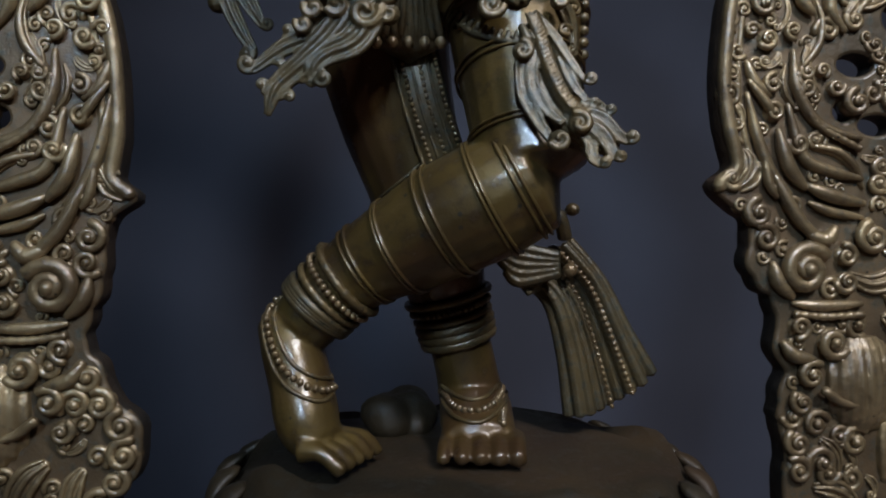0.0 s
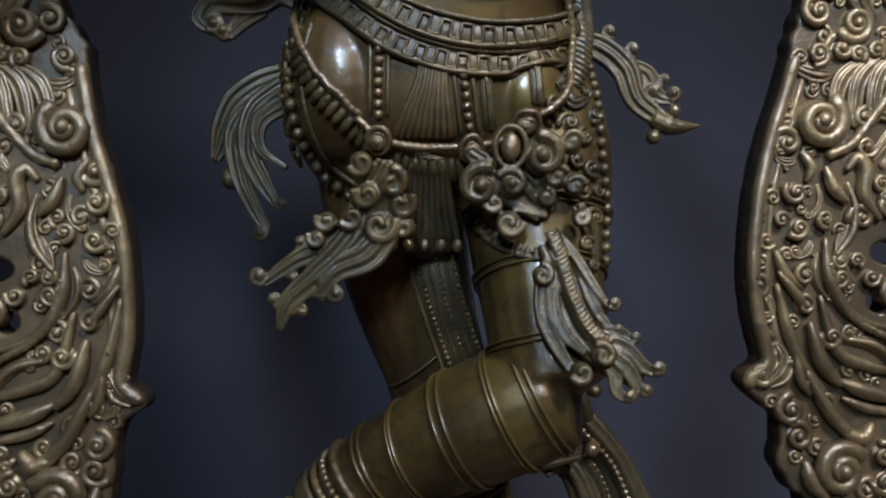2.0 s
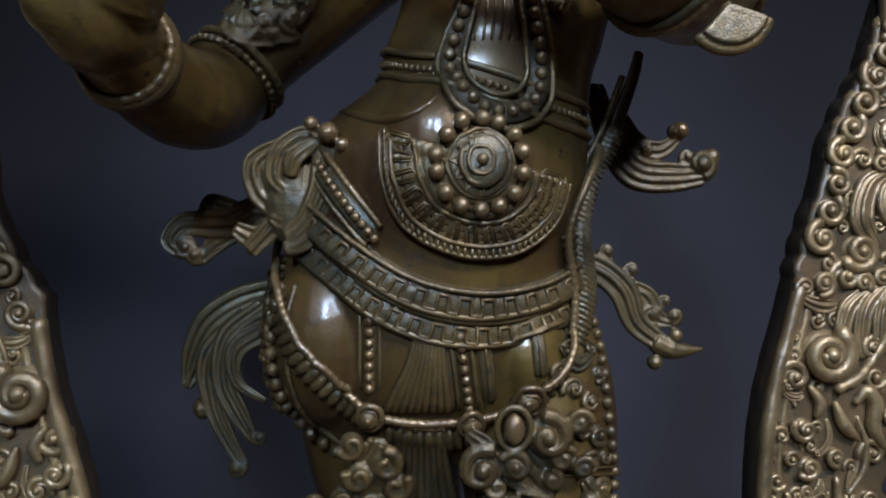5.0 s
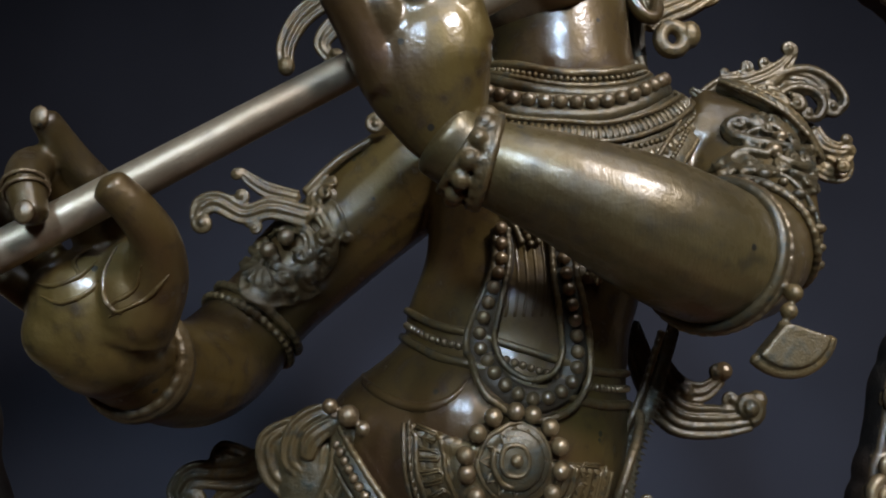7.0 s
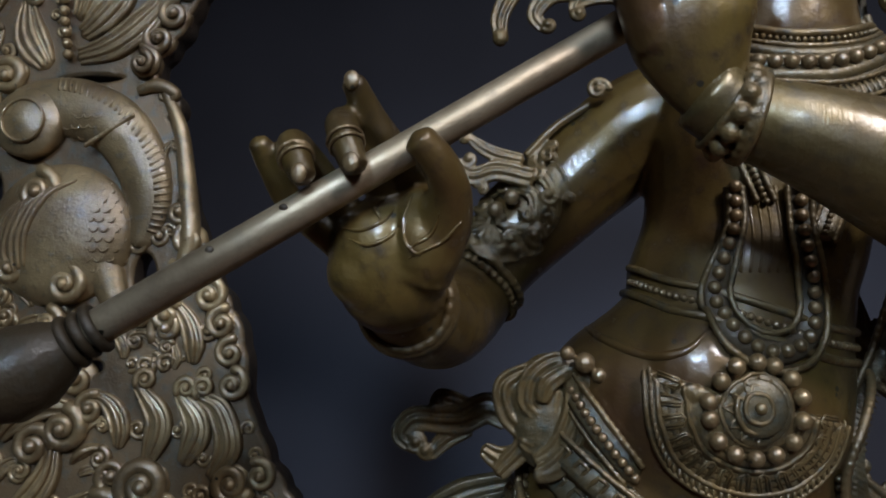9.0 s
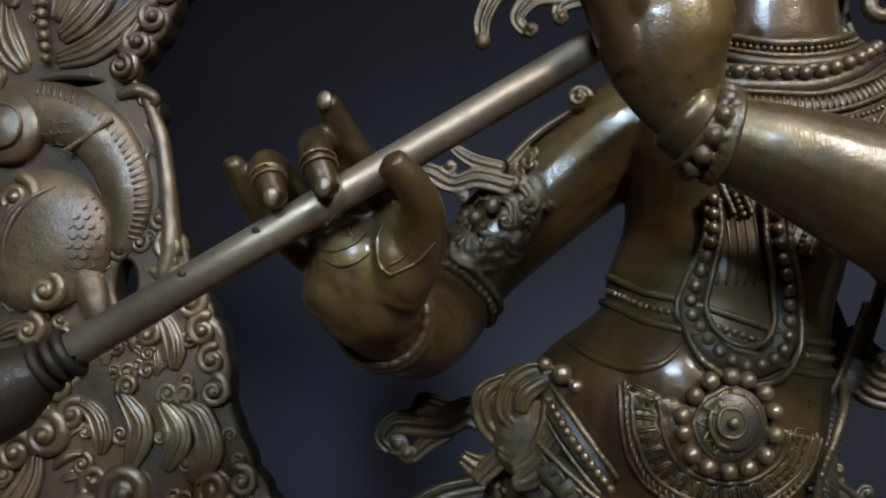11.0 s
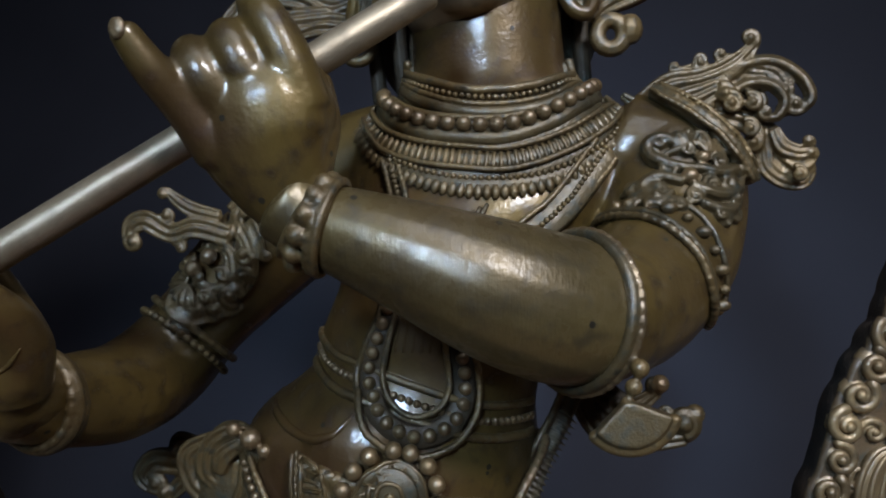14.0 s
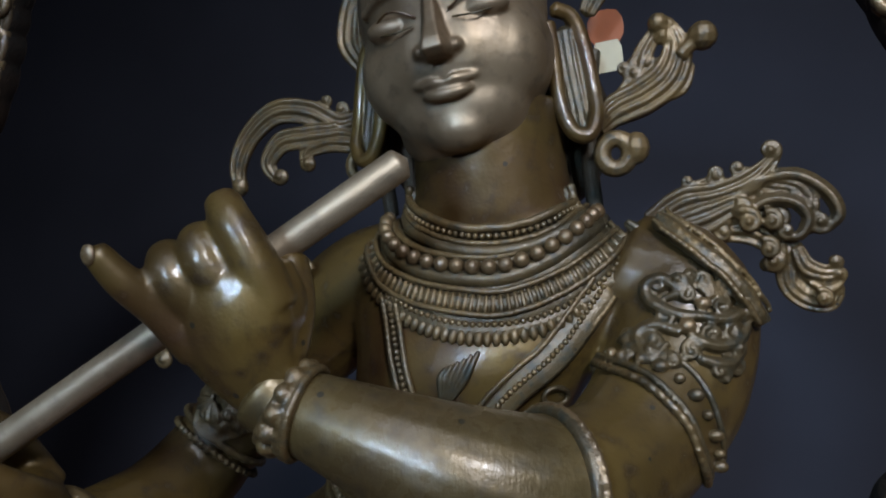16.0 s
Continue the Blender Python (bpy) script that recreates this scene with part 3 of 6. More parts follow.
for i in range(len(NOSE) - 1):
    ridge_f += [(6 * i + k, 6 * i + 6 + k, 6 * i + 6 + (k + 1) % 6, 6 * i + (k + 1) % 6) for k in range(6)]
ridge_f += [(5, 4, 3, 2, 1, 0), tuple(6 * (len(NOSE) - 1) + k for k in range(6))]
head.add(ridge_v, ridge_f)


statue = Build()
for forms, voxel, rounds, slot in (([torso, legs, arms], 0.0024, 4, 0), ([grip], 0.0014, 14, 0), ([head], 0.0012, 2, 5)):
    v, f = fused(forms, voxel, rounds)
    statue.add(v, f, slot)
    body_faces = len(statue.f)
    if len(forms) == 3:
        # the forearm in front is polished with a brush
        mid = np.array([v[list(q)].mean(0) for q in f])
        line = spline(FORE_R, 6)[6:, :3]
        near = np.array([np.min(np.linalg.norm(line - m, axis=1)) for m in mid[mid[:, 1] < 0.50]])
        front = np.nonzero(mid[:, 1] < 0.50)[0]
        for i, d in zip(front, near):
            if d < 0.043 and mid[i, 2] > 0.90:
                statue.m[len(statue.m) - len(f) + i] = 6
ON_BODY, ON_LEGS = Skin(torso), Skin(legs)
UPPER = Build()
limb(UPPER, ARM_R)
ON_UPPER = Skin(UPPER, 0.55)
ARML = Build()
limb(ARML, ARM_L)
ON_ARML = Skin(ARML, 0.60)
S_, O_, R_, C_, G_ = 0, 1, 2, 3, 4   # smooth, ornament, rubbed, cloth, ground
LEAF, FOLIAGE = (C_, C_), (O_, O_)
hips = Build()
for form in (torso, legs):
    hips.add(form.v, form.f)
ON_HIPS = Skin(hips)


def ring_on(rows, at, r, mat, kind="tube", tilt=None, grow=1.03, size=1.0, span=None):
    """A ring round a limb at a part of its length: a plain hoop, a cord or a row of beads."""
    s = spline(rows, 12)
    i = int(at * (len(s) - 1))
    c, q = s[i, :3], s[i, 3] * grow
    t = Vector(unit(s[min(i + 1, len(s) - 1), :3] - s[max(i - 1, 0), :3]))
    if tilt:
        t = (t + Vector(tilt)).normalized()
    a = t.orthogonal().normalized()
    b = t.cross(a)
    pts = np.array([c + q * (np.cos(u) * np.array(a) + np.sin(u) * np.array(b)) for u in np.linspace(0, 2 * np.pi, 49)[:-1]])
    loop = np.vstack([pts, pts[:1]])
    if kind == "tube":
        tube(statue, pts, r, mat, 8, closed=True)
    elif kind == "rope":
        rope(statue, loop, r, mat)
    else:
        beads(statue, even(loop, 2 * r * size)[:-1], r, mat, size)


# ---- the statue: leg bands, anklets ----
# stretches of fine chased work, which stay crisp in the casting
crisp = [[len(statue.f)]]
for at in (0.52, 0.67, 0.85):
    for d in (0.0, 0.018):
        ring_on(FRONT, at + d, 0.0011, S_, tilt=(0, 0, 0.1))
for at in (0.05, 0.17, 0.33, 0.50, 0.66):
    for d in (0.0, 0.022):
        ring_on(SHIN, at + d, 0.0016, S_, grow=1.015)
for at, d in ((0.40, 0.0), (0.55, 0.02)):
    ring_on(REAR, at, 0.0014, C_, tilt=(0.5, 0, 0))
ring_on(SHIN, 0.76, 0.0042, O_, "rope", grow=1.06)
ring_on(SHIN, 0.80, 0.0030, R_, "beads", grow=1.10)
ring_on(SHIN, 0.835, 0.0036, O_, "rope", grow=1.08)
for at in (0.885, 0.90, 0.915, 0.93):
    ring_on(SHIN, at, 0.0042, C_, grow=1.08)
for at, r, kind in ((0.655, 0.0034, "tube"), (0.68, 0.0030, "beads"), (0.705, 0.0034, "tube"), (0.735, 0.0050, "tube"), (0.755, 0.0052, "tube"), (0.775, 0.0048, "tube")):
    ring_on(REAR, at, r, O_, kind, grow=1.10)
ANKLE = [(-0.146, 0.412), (-0.137, 0.378), (-0.120, 0.352), (-0.092, 0.338), (-0.080, 0.345)]
beads(statue, lay(ON_LEGS, ANKLE, 0.002), 0.0030, R_, 1.05)
for d in (-0.0065, 0.0065):
    tube(statue, lay(ON_LEGS, [(x + d * 0.6, z + d) for x, z in ANKLE], 0.0008), 0.0018, O_)
for d, r in ((-0.006, 0.002), (0.0, 0.0032), (0.006, 0.002)):
    line = lay(ON_LEGS, [(-0.001, 0.318 + d), (0.012, 0.312 + d), (0.035, 0.312 + d), (0.055, 0.320 + d), (0.062, 0.326 + d)], 0.001)
    (beads if d == 0 else tube)(statue, line, r, R_ if d == 0 else O_)

# ---- the statue: skirt, belts, apron ----
# pleated cloth over the hips, its hanging pleats and side borders
for i in range(9):
    a = i / 8
    tube(statue, lay(ON_BODY, [(-0.026 + 0.016 * a, 0.748 - 0.006 * a), (-0.032 + 0.022 * a, 0.722), (-0.047 + 0.040 * a, 0.690)], 0.0022, 5), [0.0014, 0.0022, 0.0028], O_, 8)
for x0, x1, z0, z1 in ((-0.057, -0.058, 0.757, 0.705), (0.001, 0.007, 0.738, 0.690)):
    beads(statue, lay(ON_BODY, [(x0, z0), (x1, z1)], 0.002, 4), 0.0034, R_, 1.15)
    for d in (-0.0065, 0.0065):
        tube(statue, lay(ON_BODY, [(x0 + d, z0), (x1 + d, z1)], 0.001, 4), 0.0016, O_)
for x0, x1, z0, z1 in ((-0.012, -0.006, 0.742, 0.690), (0.017, 0.021, 0.735, 0.695), (0.052, 0.055, 0.745, 0.712)):
    strap(statue, ON_BODY, [(x0, z0), (x1, z1)], 0.005, 0.0018, C_)
    tube(statue, lay(ON_BODY, [(x0, z0), (x1, z1)], 0.003, 4), 0.0011, O_)
# two tiers of short pleats round the belly
UPPER_TIER = [(-0.110, 0.840), (-0.086, 0.820), (-0.054, 0.793), (-0.023, 0.775), (0.017, 0.767), (0.057, 0.773), (0.085, 0.787)]
LOWER_TIER = [(-0.105, 0.812), (-0.078, 0.789), (-0.047, 0.765), (-0.008, 0.750), (0.032, 0.748), (0.064, 0.757), (0.085, 0.765)]
for tier, deep in ((LOWER_TIER, 0.018), (UPPER_TIER, 0.019)):
    lift = 0.002 if tier is LOWER_TIER else 0.005
    meander(statue, ON_BODY, tier, deep, 0.0068, 0.0016, O_, lift + 0.0024)
    rope(statue, lay(ON_BODY, tier, lift + 0.002), 0.0022, O_)
    tube(statue, lay(ON_BODY, [(x - 0.002, z - deep * 0.45) for x, z in tier], lift - 0.001), 0.0108, C_, 12, 0.30, (0, 1, 0))
    low = [(x - 0.004, z - deep * 0.85) for x, z in tier]
    tube(statue, lay(ON_BODY, low, lift + 0.0016), 0.0022, O_)
# smooth girdle above them with cord and beads
strap(statue, ON_BODY, [(-0.092, 0.859), (-0.074, 0.832), (-0.053, 0.805)], 0.0085, 0.0022, C_)
for path, r, mat, kind, h in (([(-0.087, 0.864), (-0.068, 0.838), (-0.048, 0.811)], 0.0024, O_, "rope", 0.004),
                              ([(-0.091, 0.858), (-0.073, 0.830), (-0.052, 0.803)], 0.0032, R_, "beads", 0.004),
                              ([(-0.097, 0.853), (-0.079, 0.825), (-0.058, 0.798)], 0.0022, O_, "rope", 0.004)):
    line = lay(ON_BODY, path, h)
    {"rope": rope, "beads": beads}[kind](statue, line, r, mat)
# round apron with toothed rim, and the rosette on it
APRON = [(-0.047, 0.867), (-0.045, 0.838), (-0.034, 0.812), (-0.011, 0.796), (0.016, 0.790), (0.043, 0.796), (0.064, 0.815), (0.071, 0.838)]


def apron_at(s, h, path=None):
    line = [(0.012 + (x - 0.012) * s, 0.850 + (z - 0.850) * s) for x, z in (path or APRON)]
    return lay(ON_BODY, line, h)


for s, r, h in ((0.95, 0.0055, 0.003), (0.83, 0.0062, 0.0025), (0.68, 0.0065, 0.0022), (0.52, 0.0065, 0.002)):
    tube(statue, apron_at(s, h), r, O_, 8, 0.45, (0, 1, 0))
for s in np.arange(0.36, 0.96, 0.075):
    tube(statue, apron_at(s, 0.0034), 0.0060, O_, 8, 0.36, (0, 1, 0))
for s, r in ((1.0, 0.0016), (0.88, 0.0018), (0.62, 0.0014)):
    tube(statue, apron_at(s, 0.006), r, O_)
for p in even(apron_at(0.945, 0.0058), 0.0046):
    ball(statue, p, (0.0016, 0.0022, 0.0042), O_, 6, 4)
for i, (x, z) in enumerate(even(spline([(0.012 + (x - 0.012) * 0.75, 0.850 + (z - 0.850) * 0.75) for x, z in APRON], 6), 0.011)):
    d = unit(np.array((0.012 - x, 0.850 - z)))
    e = np.array((-d[1], d[0])) * 0.0034
    for o in (0.0, 0.5):
        q = [(x + d[0] * t + e[0] * w * (1 - o), z + d[1] * t + e[1] * w * (1 - o)) for t, w in ((-0.006, -1), (0.004, -1), (0.006, 0), (0.004, 1), (-0.006, 1))]
        tube(statue, [ON_BODY(a, b, 0.0062) for a, b in q], 0.0009, O_, 5)


def rosette(where, c, r, mats, rim=True, petals=12, h=0.0):
    """A round boss of rings, beads and small petals."""
    for q, t, lift in ((0.92, 0.07, 0.0), (0.55, 0.08, 0.10), (0.34, 0.07, 0.16)):
        pts = [where(c[0] + q * r * np.cos(a), c[1] + q * r * np.sin(a), h + lift * r) for a in np.arange(28) * 2 * np.pi / 28]
        tube(statue, pts, t * r, mats[0], 7, closed=True)
    for q0 in (0.75, 0.42):
        pts = [where(c[0] + q0 * r * np.cos(a), c[1] + q0 * r * np.sin(a), h - 0.02 * r) for a in np.arange(28) * 2 * np.pi / 28]
        tube(statue, pts, 0.2 * r, C_, 8, 0.4, (0, 1, 0), closed=True)
    ball(statue, where(c[0], c[1], h), (0.80 * r, 0.14 * r, 0.80 * r), C_, 20, 10)
    ball(statue, where(c[0], c[1], h + 0.22 * r), (0.17 * r, 0.12 * r, 0.17 * r), mats[0], 12, 7)
    for j in range(petals):
        a = 2 * np.pi * j / petals
        p = [where(c[0] + q * r * np.cos(a + o), c[1] + q * r * np.sin(a + o), h + 0.06 * r) for q, o in ((0.62, -0.16), (0.84, 0.0), (0.62, 0.16))]
        tube(statue, p, 0.045 * r, mats[0], 5)
    if rim:
        for j in range(14):
            a = 2 * np.pi * (j + 0.5) / 14
            ball(statue, where(c[0] + 1.22 * r * np.cos(a), c[1] + 1.22 * r * np.sin(a), h + 0.06 * r), 0.250 * r, mats[1], 12, 8)


rosette(ON_BODY, (0.013, 0.848), 0.0215, (O_, R_), h=0.006)
# hip folds above the belt and the belly crease
tube(statue, lay(ON_BODY, [(-0.083, 0.902), (-0.074, 0.890), (-0.047, 0.878), (-0.024, 0.881), (-0.008, 0.896)], -0.001), [0.001, 0.0034, 0.0034, 0.001], S_, 8)
# waist band
for z, r, kind in ((0.010, 0.0026, "tube"), (0.0, 0.0026, "beads"), (-0.010, 0.0030, "tube")):
    line = lay(ON_BODY, [(-0.052, 0.930 + z), (-0.030, 0.917 + z), (-0.006, 0.910 + z), (0.030, 0.898 + z), (0.066, 0.887 + z), (0.100, 0.884 + z)], 0.001)
    {"tube": tube, "beads": beads}[kind](statue, line, r, O_ if kind == "tube" else R_)
# hanging double loop of beads
LOOP = [(0.010, 0.985), (0.008, 0.960), (-0.006, 0.930), (-0.010, 0.910), (-0.004, 0.887), (0.012, 0.873), (0.032, 0.869), (0.052, 0.877), (0.062, 0.896), (0.062, 0.922), (0.056, 0.956), (0.056, 0.985)]
MID = [(0.026 + (x - 0.026) * 0.78, 0.925 + (z - 0.925) * (0.80 if z < 0.925 else 1.0)) for x, z in LOOP]
INNER = [(0.026 + (x - 0.026) * 0.54, 0.925 + (z - 0.925) * (0.60 if z < 0.925 else 1.0)) for x, z in LOOP]
rope(statue, lay(ON_BODY, LOOP, 0.004), 0.0026, O_)
tube(statue, lay(ON_BODY, MID, 0.0012), 0.0080, G_, 8, 0.4, (0, 1, 0))
beads(statue, lay(ON_BODY, MID, 0.005), 0.0043, R_, 1.10, 12, 8)
rope(statue, lay(ON_BODY, INNER, 0.004), 0.0022, O_)
for i in range(6):
    x = 0.014 + 0.0055 * i
    tube(statue, lay(ON_BODY, [(x, 0.985), (x + 0.002, 0.955), (x - 0.001, 0.930)], -0.0006), 0.0014, S_, 6)

# ---- the statue: long chain, clasps, side borders ----
CHAIN = [(-0.119, 0.808), (-0.119, 0.780), (-0.103, 0.740), (-0.079, 0.711), (-0.056, 0.691)]
CHAIN_B = [(-0.056, 0.690), (-0.028, 0.685), (0.006, 0.685)]
CHAIN_C = [(0.007, 0.685), (0.028, 0.690), (0.047, 0.700), (0.070, 0.721), (0.077, 0.762), (0.071, 0.803), (0.080, 0.835), (0.097, 0.868), (0.106, 0.90)]
for path in (CHAIN, CHAIN_B, CHAIN_C):
    rope(statue, lay(ON_BODY, path, 0.008), 0.0033, R_, 1.6)
for x, z in ((-0.056, 0.691), (0.007, 0.685), (0.047, 0.700)):
    for q, r in ((0.0075, 0.0022), (0.0040, 0.0018)):
        tube(statue, [ON_BODY(x + q * np.cos(a), z + q * np.sin(a), 0.011) for a in np.arange(16) * np.pi / 8], r, R_, 7, closed=True)
    ball(statue, ON_BODY(x, z, 0.011), (0.0075, 0.004, 0.0075), O_)
    ball(statue, ON_BODY(x, z, 0.014), 0.0026, R_)
SIDE = [(-0.118, 0.770), (-0.124, 0.735), (-0.120, 0.700), (-0.108, 0.672), (-0.086, 0.654)]
beads(statue, lay(ON_BODY, SIDE, 0.003), 0.0050, O_, 1.1)
rope(statue, lay(ON_BODY, [(x + 0.010, z + 0.002) for x, z in SIDE], 0.001), 0.0024, O_)
fringe(statue, ON_BODY, [(x + 0.0, z - 0.003) for x, z in CHAIN], 0.015, 0.0042, O_, 0.78, 0.002)
fringe(statue, ON_BODY, [(-0.050, 0.682), (-0.022, 0.676), (0.006, 0.678)], 0.016, 0.0040, O_, 0.8, 0.005)
SIDE_R = [(0.098, 0.76), (0.102, 0.72), (0.104, 0.68), (0.108, 0.64), (0.107, 0.60)]
beads(statue, lay(ON_HIPS, SIDE_R, 0.002), 0.0042, O_, 1.2)
for z in (0.772, 0.752, 0.732, 0.712, 0.690, 0.668, 0.645):
    scroll(statue, ON_BODY, (0.086, z - 0.006), 0.009, 90, 1.2, -1, 0.0028, O_, 0.002)
for x, z, r, st, hd in ((0.066, 0.712, 0.007, 30, 1), (0.078, 0.700, 0.008, 200, -1), (0.090, 0.690, 0.007, 90, 1), (0.095, 0.668, 0.007, 300, -1), (0.088, 0.650, 0.008, 60, 1), (0.097, 0.632, 0.007, 150, -1), (0.090, 0.612, 0.006, 20, 1), (0.084, 0.672, 0.006, 120, 1), (0.099, 0.708, 0.006, 240, 1), (0.100, 0.652, 0.005, 10, -1)):
    ball(statue, ON_HIPS(x, z, -0.001), (r * 1.05, 0.004, r * 1.05), C_, 12, 7)
    scroll(statue, ON_HIPS, (x, z), r, st, 1.2, hd, r * 0.36, O_, 0.002, r > 0.0065)
acanthus(statue, ON_HIPS, [(0.070, 0.730), (0.082, 0.716), (0.094, 0.722)], [0.004, 0.006, 0.003], LEAF, 2, (), (1, 0.004), 0.001)
acanthus(statue, ON_HIPS, [(0.084, 0.640), (0.094, 0.622), (0.098, 0.598)], [0.005, 0.007, 0.003], LEAF, 2, (), (-1, 0.004), 0.001)
fringe(statue, ON_BODY, CHAIN_C[2:6], 0.012, 0.0030, C_, 1.0, 0.003)

crisp[-1].append(len(statue.f))

# ---- the statue: cloth bows, tails and flaps ----
hip = slope([(0.60, 0.575), (0.90, 0.532)])
for path, w, n_, h_ in (([(-0.085, 0.871), (-0.078, 0.848), (-0.085, 0.822), (-0.101, 0.803), (-0.114, 0.797)], 0.0075, 2, 0.010), ([(-0.090, 0.862), (-0.090, 0.838), (-0.100, 0.816), (-0.114, 0.806)], 0.0070, 2, 0.007), ([(-0.100, 0.853), (-0.104, 0.832), (-0.115, 0.818), (-0.124, 0.820)], 0.0070, 2, 0.003),
                        ([(-0.085, 0.871), (-0.102, 0.872), (-0.116, 0.862), (-0.120, 0.846), (-0.112, 0.836)], 0.0070, 2, 0.004), ([(-0.113, 0.868), (-0.134, 0.856), (-0.132, 0.837), (-0.120, 0.820), (-0.140, 0.796)], 0.0085, 2, -0.002),
                        ([(-0.092, 0.868), (-0.106, 0.858), (-0.110, 0.846)], 0.0060, 2, 0.008), ([(-0.124, 0.812), (-0.138, 0.806), (-0.150, 0.812)], 0.0075, 2, -0.004)):
    acanthus(statue, hip, path, [w * 0.7, w, w * 1.1, w, w * 0.7], FOLIAGE, n_, (), None, h_)
for x, z, r in ((-0.083, 0.872, 0.007), (-0.074, 0.864, 0.005), (-0.094, 0.878, 0.005)):
    ball(statue, hip(x, z, 0.016), r, R_)
ball(statue, hip(-0.106, 0.838, -0.006), (0.027, 0.013, 0.040), C_, 20, 12)
left = flat_at(0.635)
acanthus(statue, left, [(-0.138, 0.826), (-0.155, 0.832), (-0.174, 0.823), (-0.195, 0.822), (-0.214, 0.822), (-0.224, 0.810), (-0.217, 0.800)], [0.012, 0.013, 0.012, 0.011, 0.010, 0.009, 0.006], (C_, C_), 2, [(0.5, -1, 0.007)], (1, 0.008))
acanthus(statue, left, [(-0.165, 0.832), (-0.182, 0.838), (-0.192, 0.840), (-0.199, 0.834)], [0.006, 0.007, 0.007, 0.004], (C_, C_), 2, (), (1, 0.005))
acanthus(statue, left, [(-0.169, 0.816), (-0.188, 0.806), (-0.200, 0.794)], [0.007, 0.008, 0.006], (C_, C_), 2, (), (-1, 0.006))
BUSTLE = flat_at(0.660)
acanthus(statue, BUSTLE, [(-0.135, 0.765), (-0.171, 0.754), (-0.195, 0.738), (-0.209, 0.714), (-0.219, 0.689)], [0.016, 0.020, 0.020, 0.015, 0.004], (C_, C_), 2)
acanthus(statue, flat_at(0.65), [(-0.165, 0.745), (-0.194, 0.715), (-0.194, 0.678), (-0.181, 0.646), (-0.170, 0.628)], [0.012, 0.013, 0.009, 0.007, 0.005], LEAF, 2, (), (-1, 0.007))
acanthus(statue, flat_at(0.645), [(-0.150, 0.752), (-0.178, 0.730), (-0.184, 0.697), (-0.173, 0.671), (-0.160, 0.648)], [0.012, 0.012, 0.010, 0.009, 0.004], LEAF, 2, (), (1, 0.005))
acanthus(statue, flat_at(0.64), [(-0.140, 0.740), (-0.172, 0.722), (-0.172, 0.696), (-0.150, 0.680)], [0.009, 0.008, 0.005, 0.003], LEAF, 1)
ball(statue, flat_at(0.655)(-0.203, 0.673), 0.010, C_)
for z in (0.800, 0.782, 0.764, 0.745, 0.726, 0.706):
    scroll(statue, ON_BODY, (-0.128, z - 0.02), 0.010, 60, 1.2, 1, 0.0032, O_, 0.004)
right = flat_at(0.640)
acanthus(statue, right, [(0.090, 0.792), (0.120, 0.782), (0.140, 0.764), (0.150, 0.738), (0.172, 0.720)], [0.009, 0.012, 0.012, 0.010, 0.008], LEAF, 3, [(0.28, 1, 0.008), (0.45, 1, 0.008), (0.8, 1, 0.009)])
tube(statue, [right(x, z) for x, z in spline([(0.165, 0.722), (0.178, 0.716), (0.190, 0.715), (0.205, 0.716)], 4)], [0.008, 0.0085, 0.006, 0.0012], O_, 10)
acanthus(statue, right, [(0.140, 0.770), (0.160, 0.760), (0.168, 0.742), (0.180, 0.738)], [0.006, 0.008, 0.007, 0.005], LEAF, 3, [(0.5, 1, 0.006)], (1, 0.006))
ball(statue, right(0.182, 0.728, 0.004), 0.0055, R_)
ball(statue, right(0.165, 0.706, 0.0), 0.0065, O_)
# long scarf edge down the right flank, with its curled end behind the elbow
scarf = slope([(0.60, 0.570), (0.80, 0.555), (0.90, 0.575), (1.00, 0.585)])
EDGE = [(0.133, 0.942), (0.127, 0.922), (0.111, 0.884), (0.094, 0.853), (0.083, 0.823), (0.080, 0.800), (0.083, 0.772), (0.082, 0.747), (0.073, 0.723)]
tube(statue, [scarf(x + 0.007, z, 0.001) for x, z in spline(EDGE, 6)], [0.004, 0.005, 0.006, 0.007, 0.0085, 0.010, 0.010, 0.008, 0.006], C_, 12, 0.35, (0, 1, 0))
rope(statue, [scarf(x - 0.002, z, 0.006) for x, z in spline(EDGE[1:], 6)], 0.0030, O_)
for x, z in even(spline(EDGE[2:], 6), 0.0040):
    tube(statue, [scarf(x + 0.002, z, 0.0048), scarf(x + 0.008, z - 0.003, 0.0052), scarf(x + 0.014, z - 0.007, 0.0030)], [0.0012, 0.0014, 0.0009], C_, 5)
tail_r = flat_at(0.632)
acanthus(statue, tail_r, [(0.118, 0.930), (0.132, 0.885), (0.150, 0.860), (0.180, 0.856), (0.205, 0.858)], [0.009, 0.012, 0.014, 0.013, 0.010], LEAF, 4, [(0.45, 1, 0.010), (0.9, 1, 0.008)], (1, 0.009))
acanthus(statue, tail_r, [(0.140, 0.905), (0.152, 0.884), (0.170, 0.878), (0.186, 0.888)], [0.006, 0.009, 0.008, 0.005], LEAF, 3, [(0.6, -1, 0.006)], (1, 0.006))
ball(statue, tail_r(0.188, 0.894, 0.002), 0.007, R_)
ball(statue, tail_r(0.213, 0.872, 0.0), 0.0075, O_)
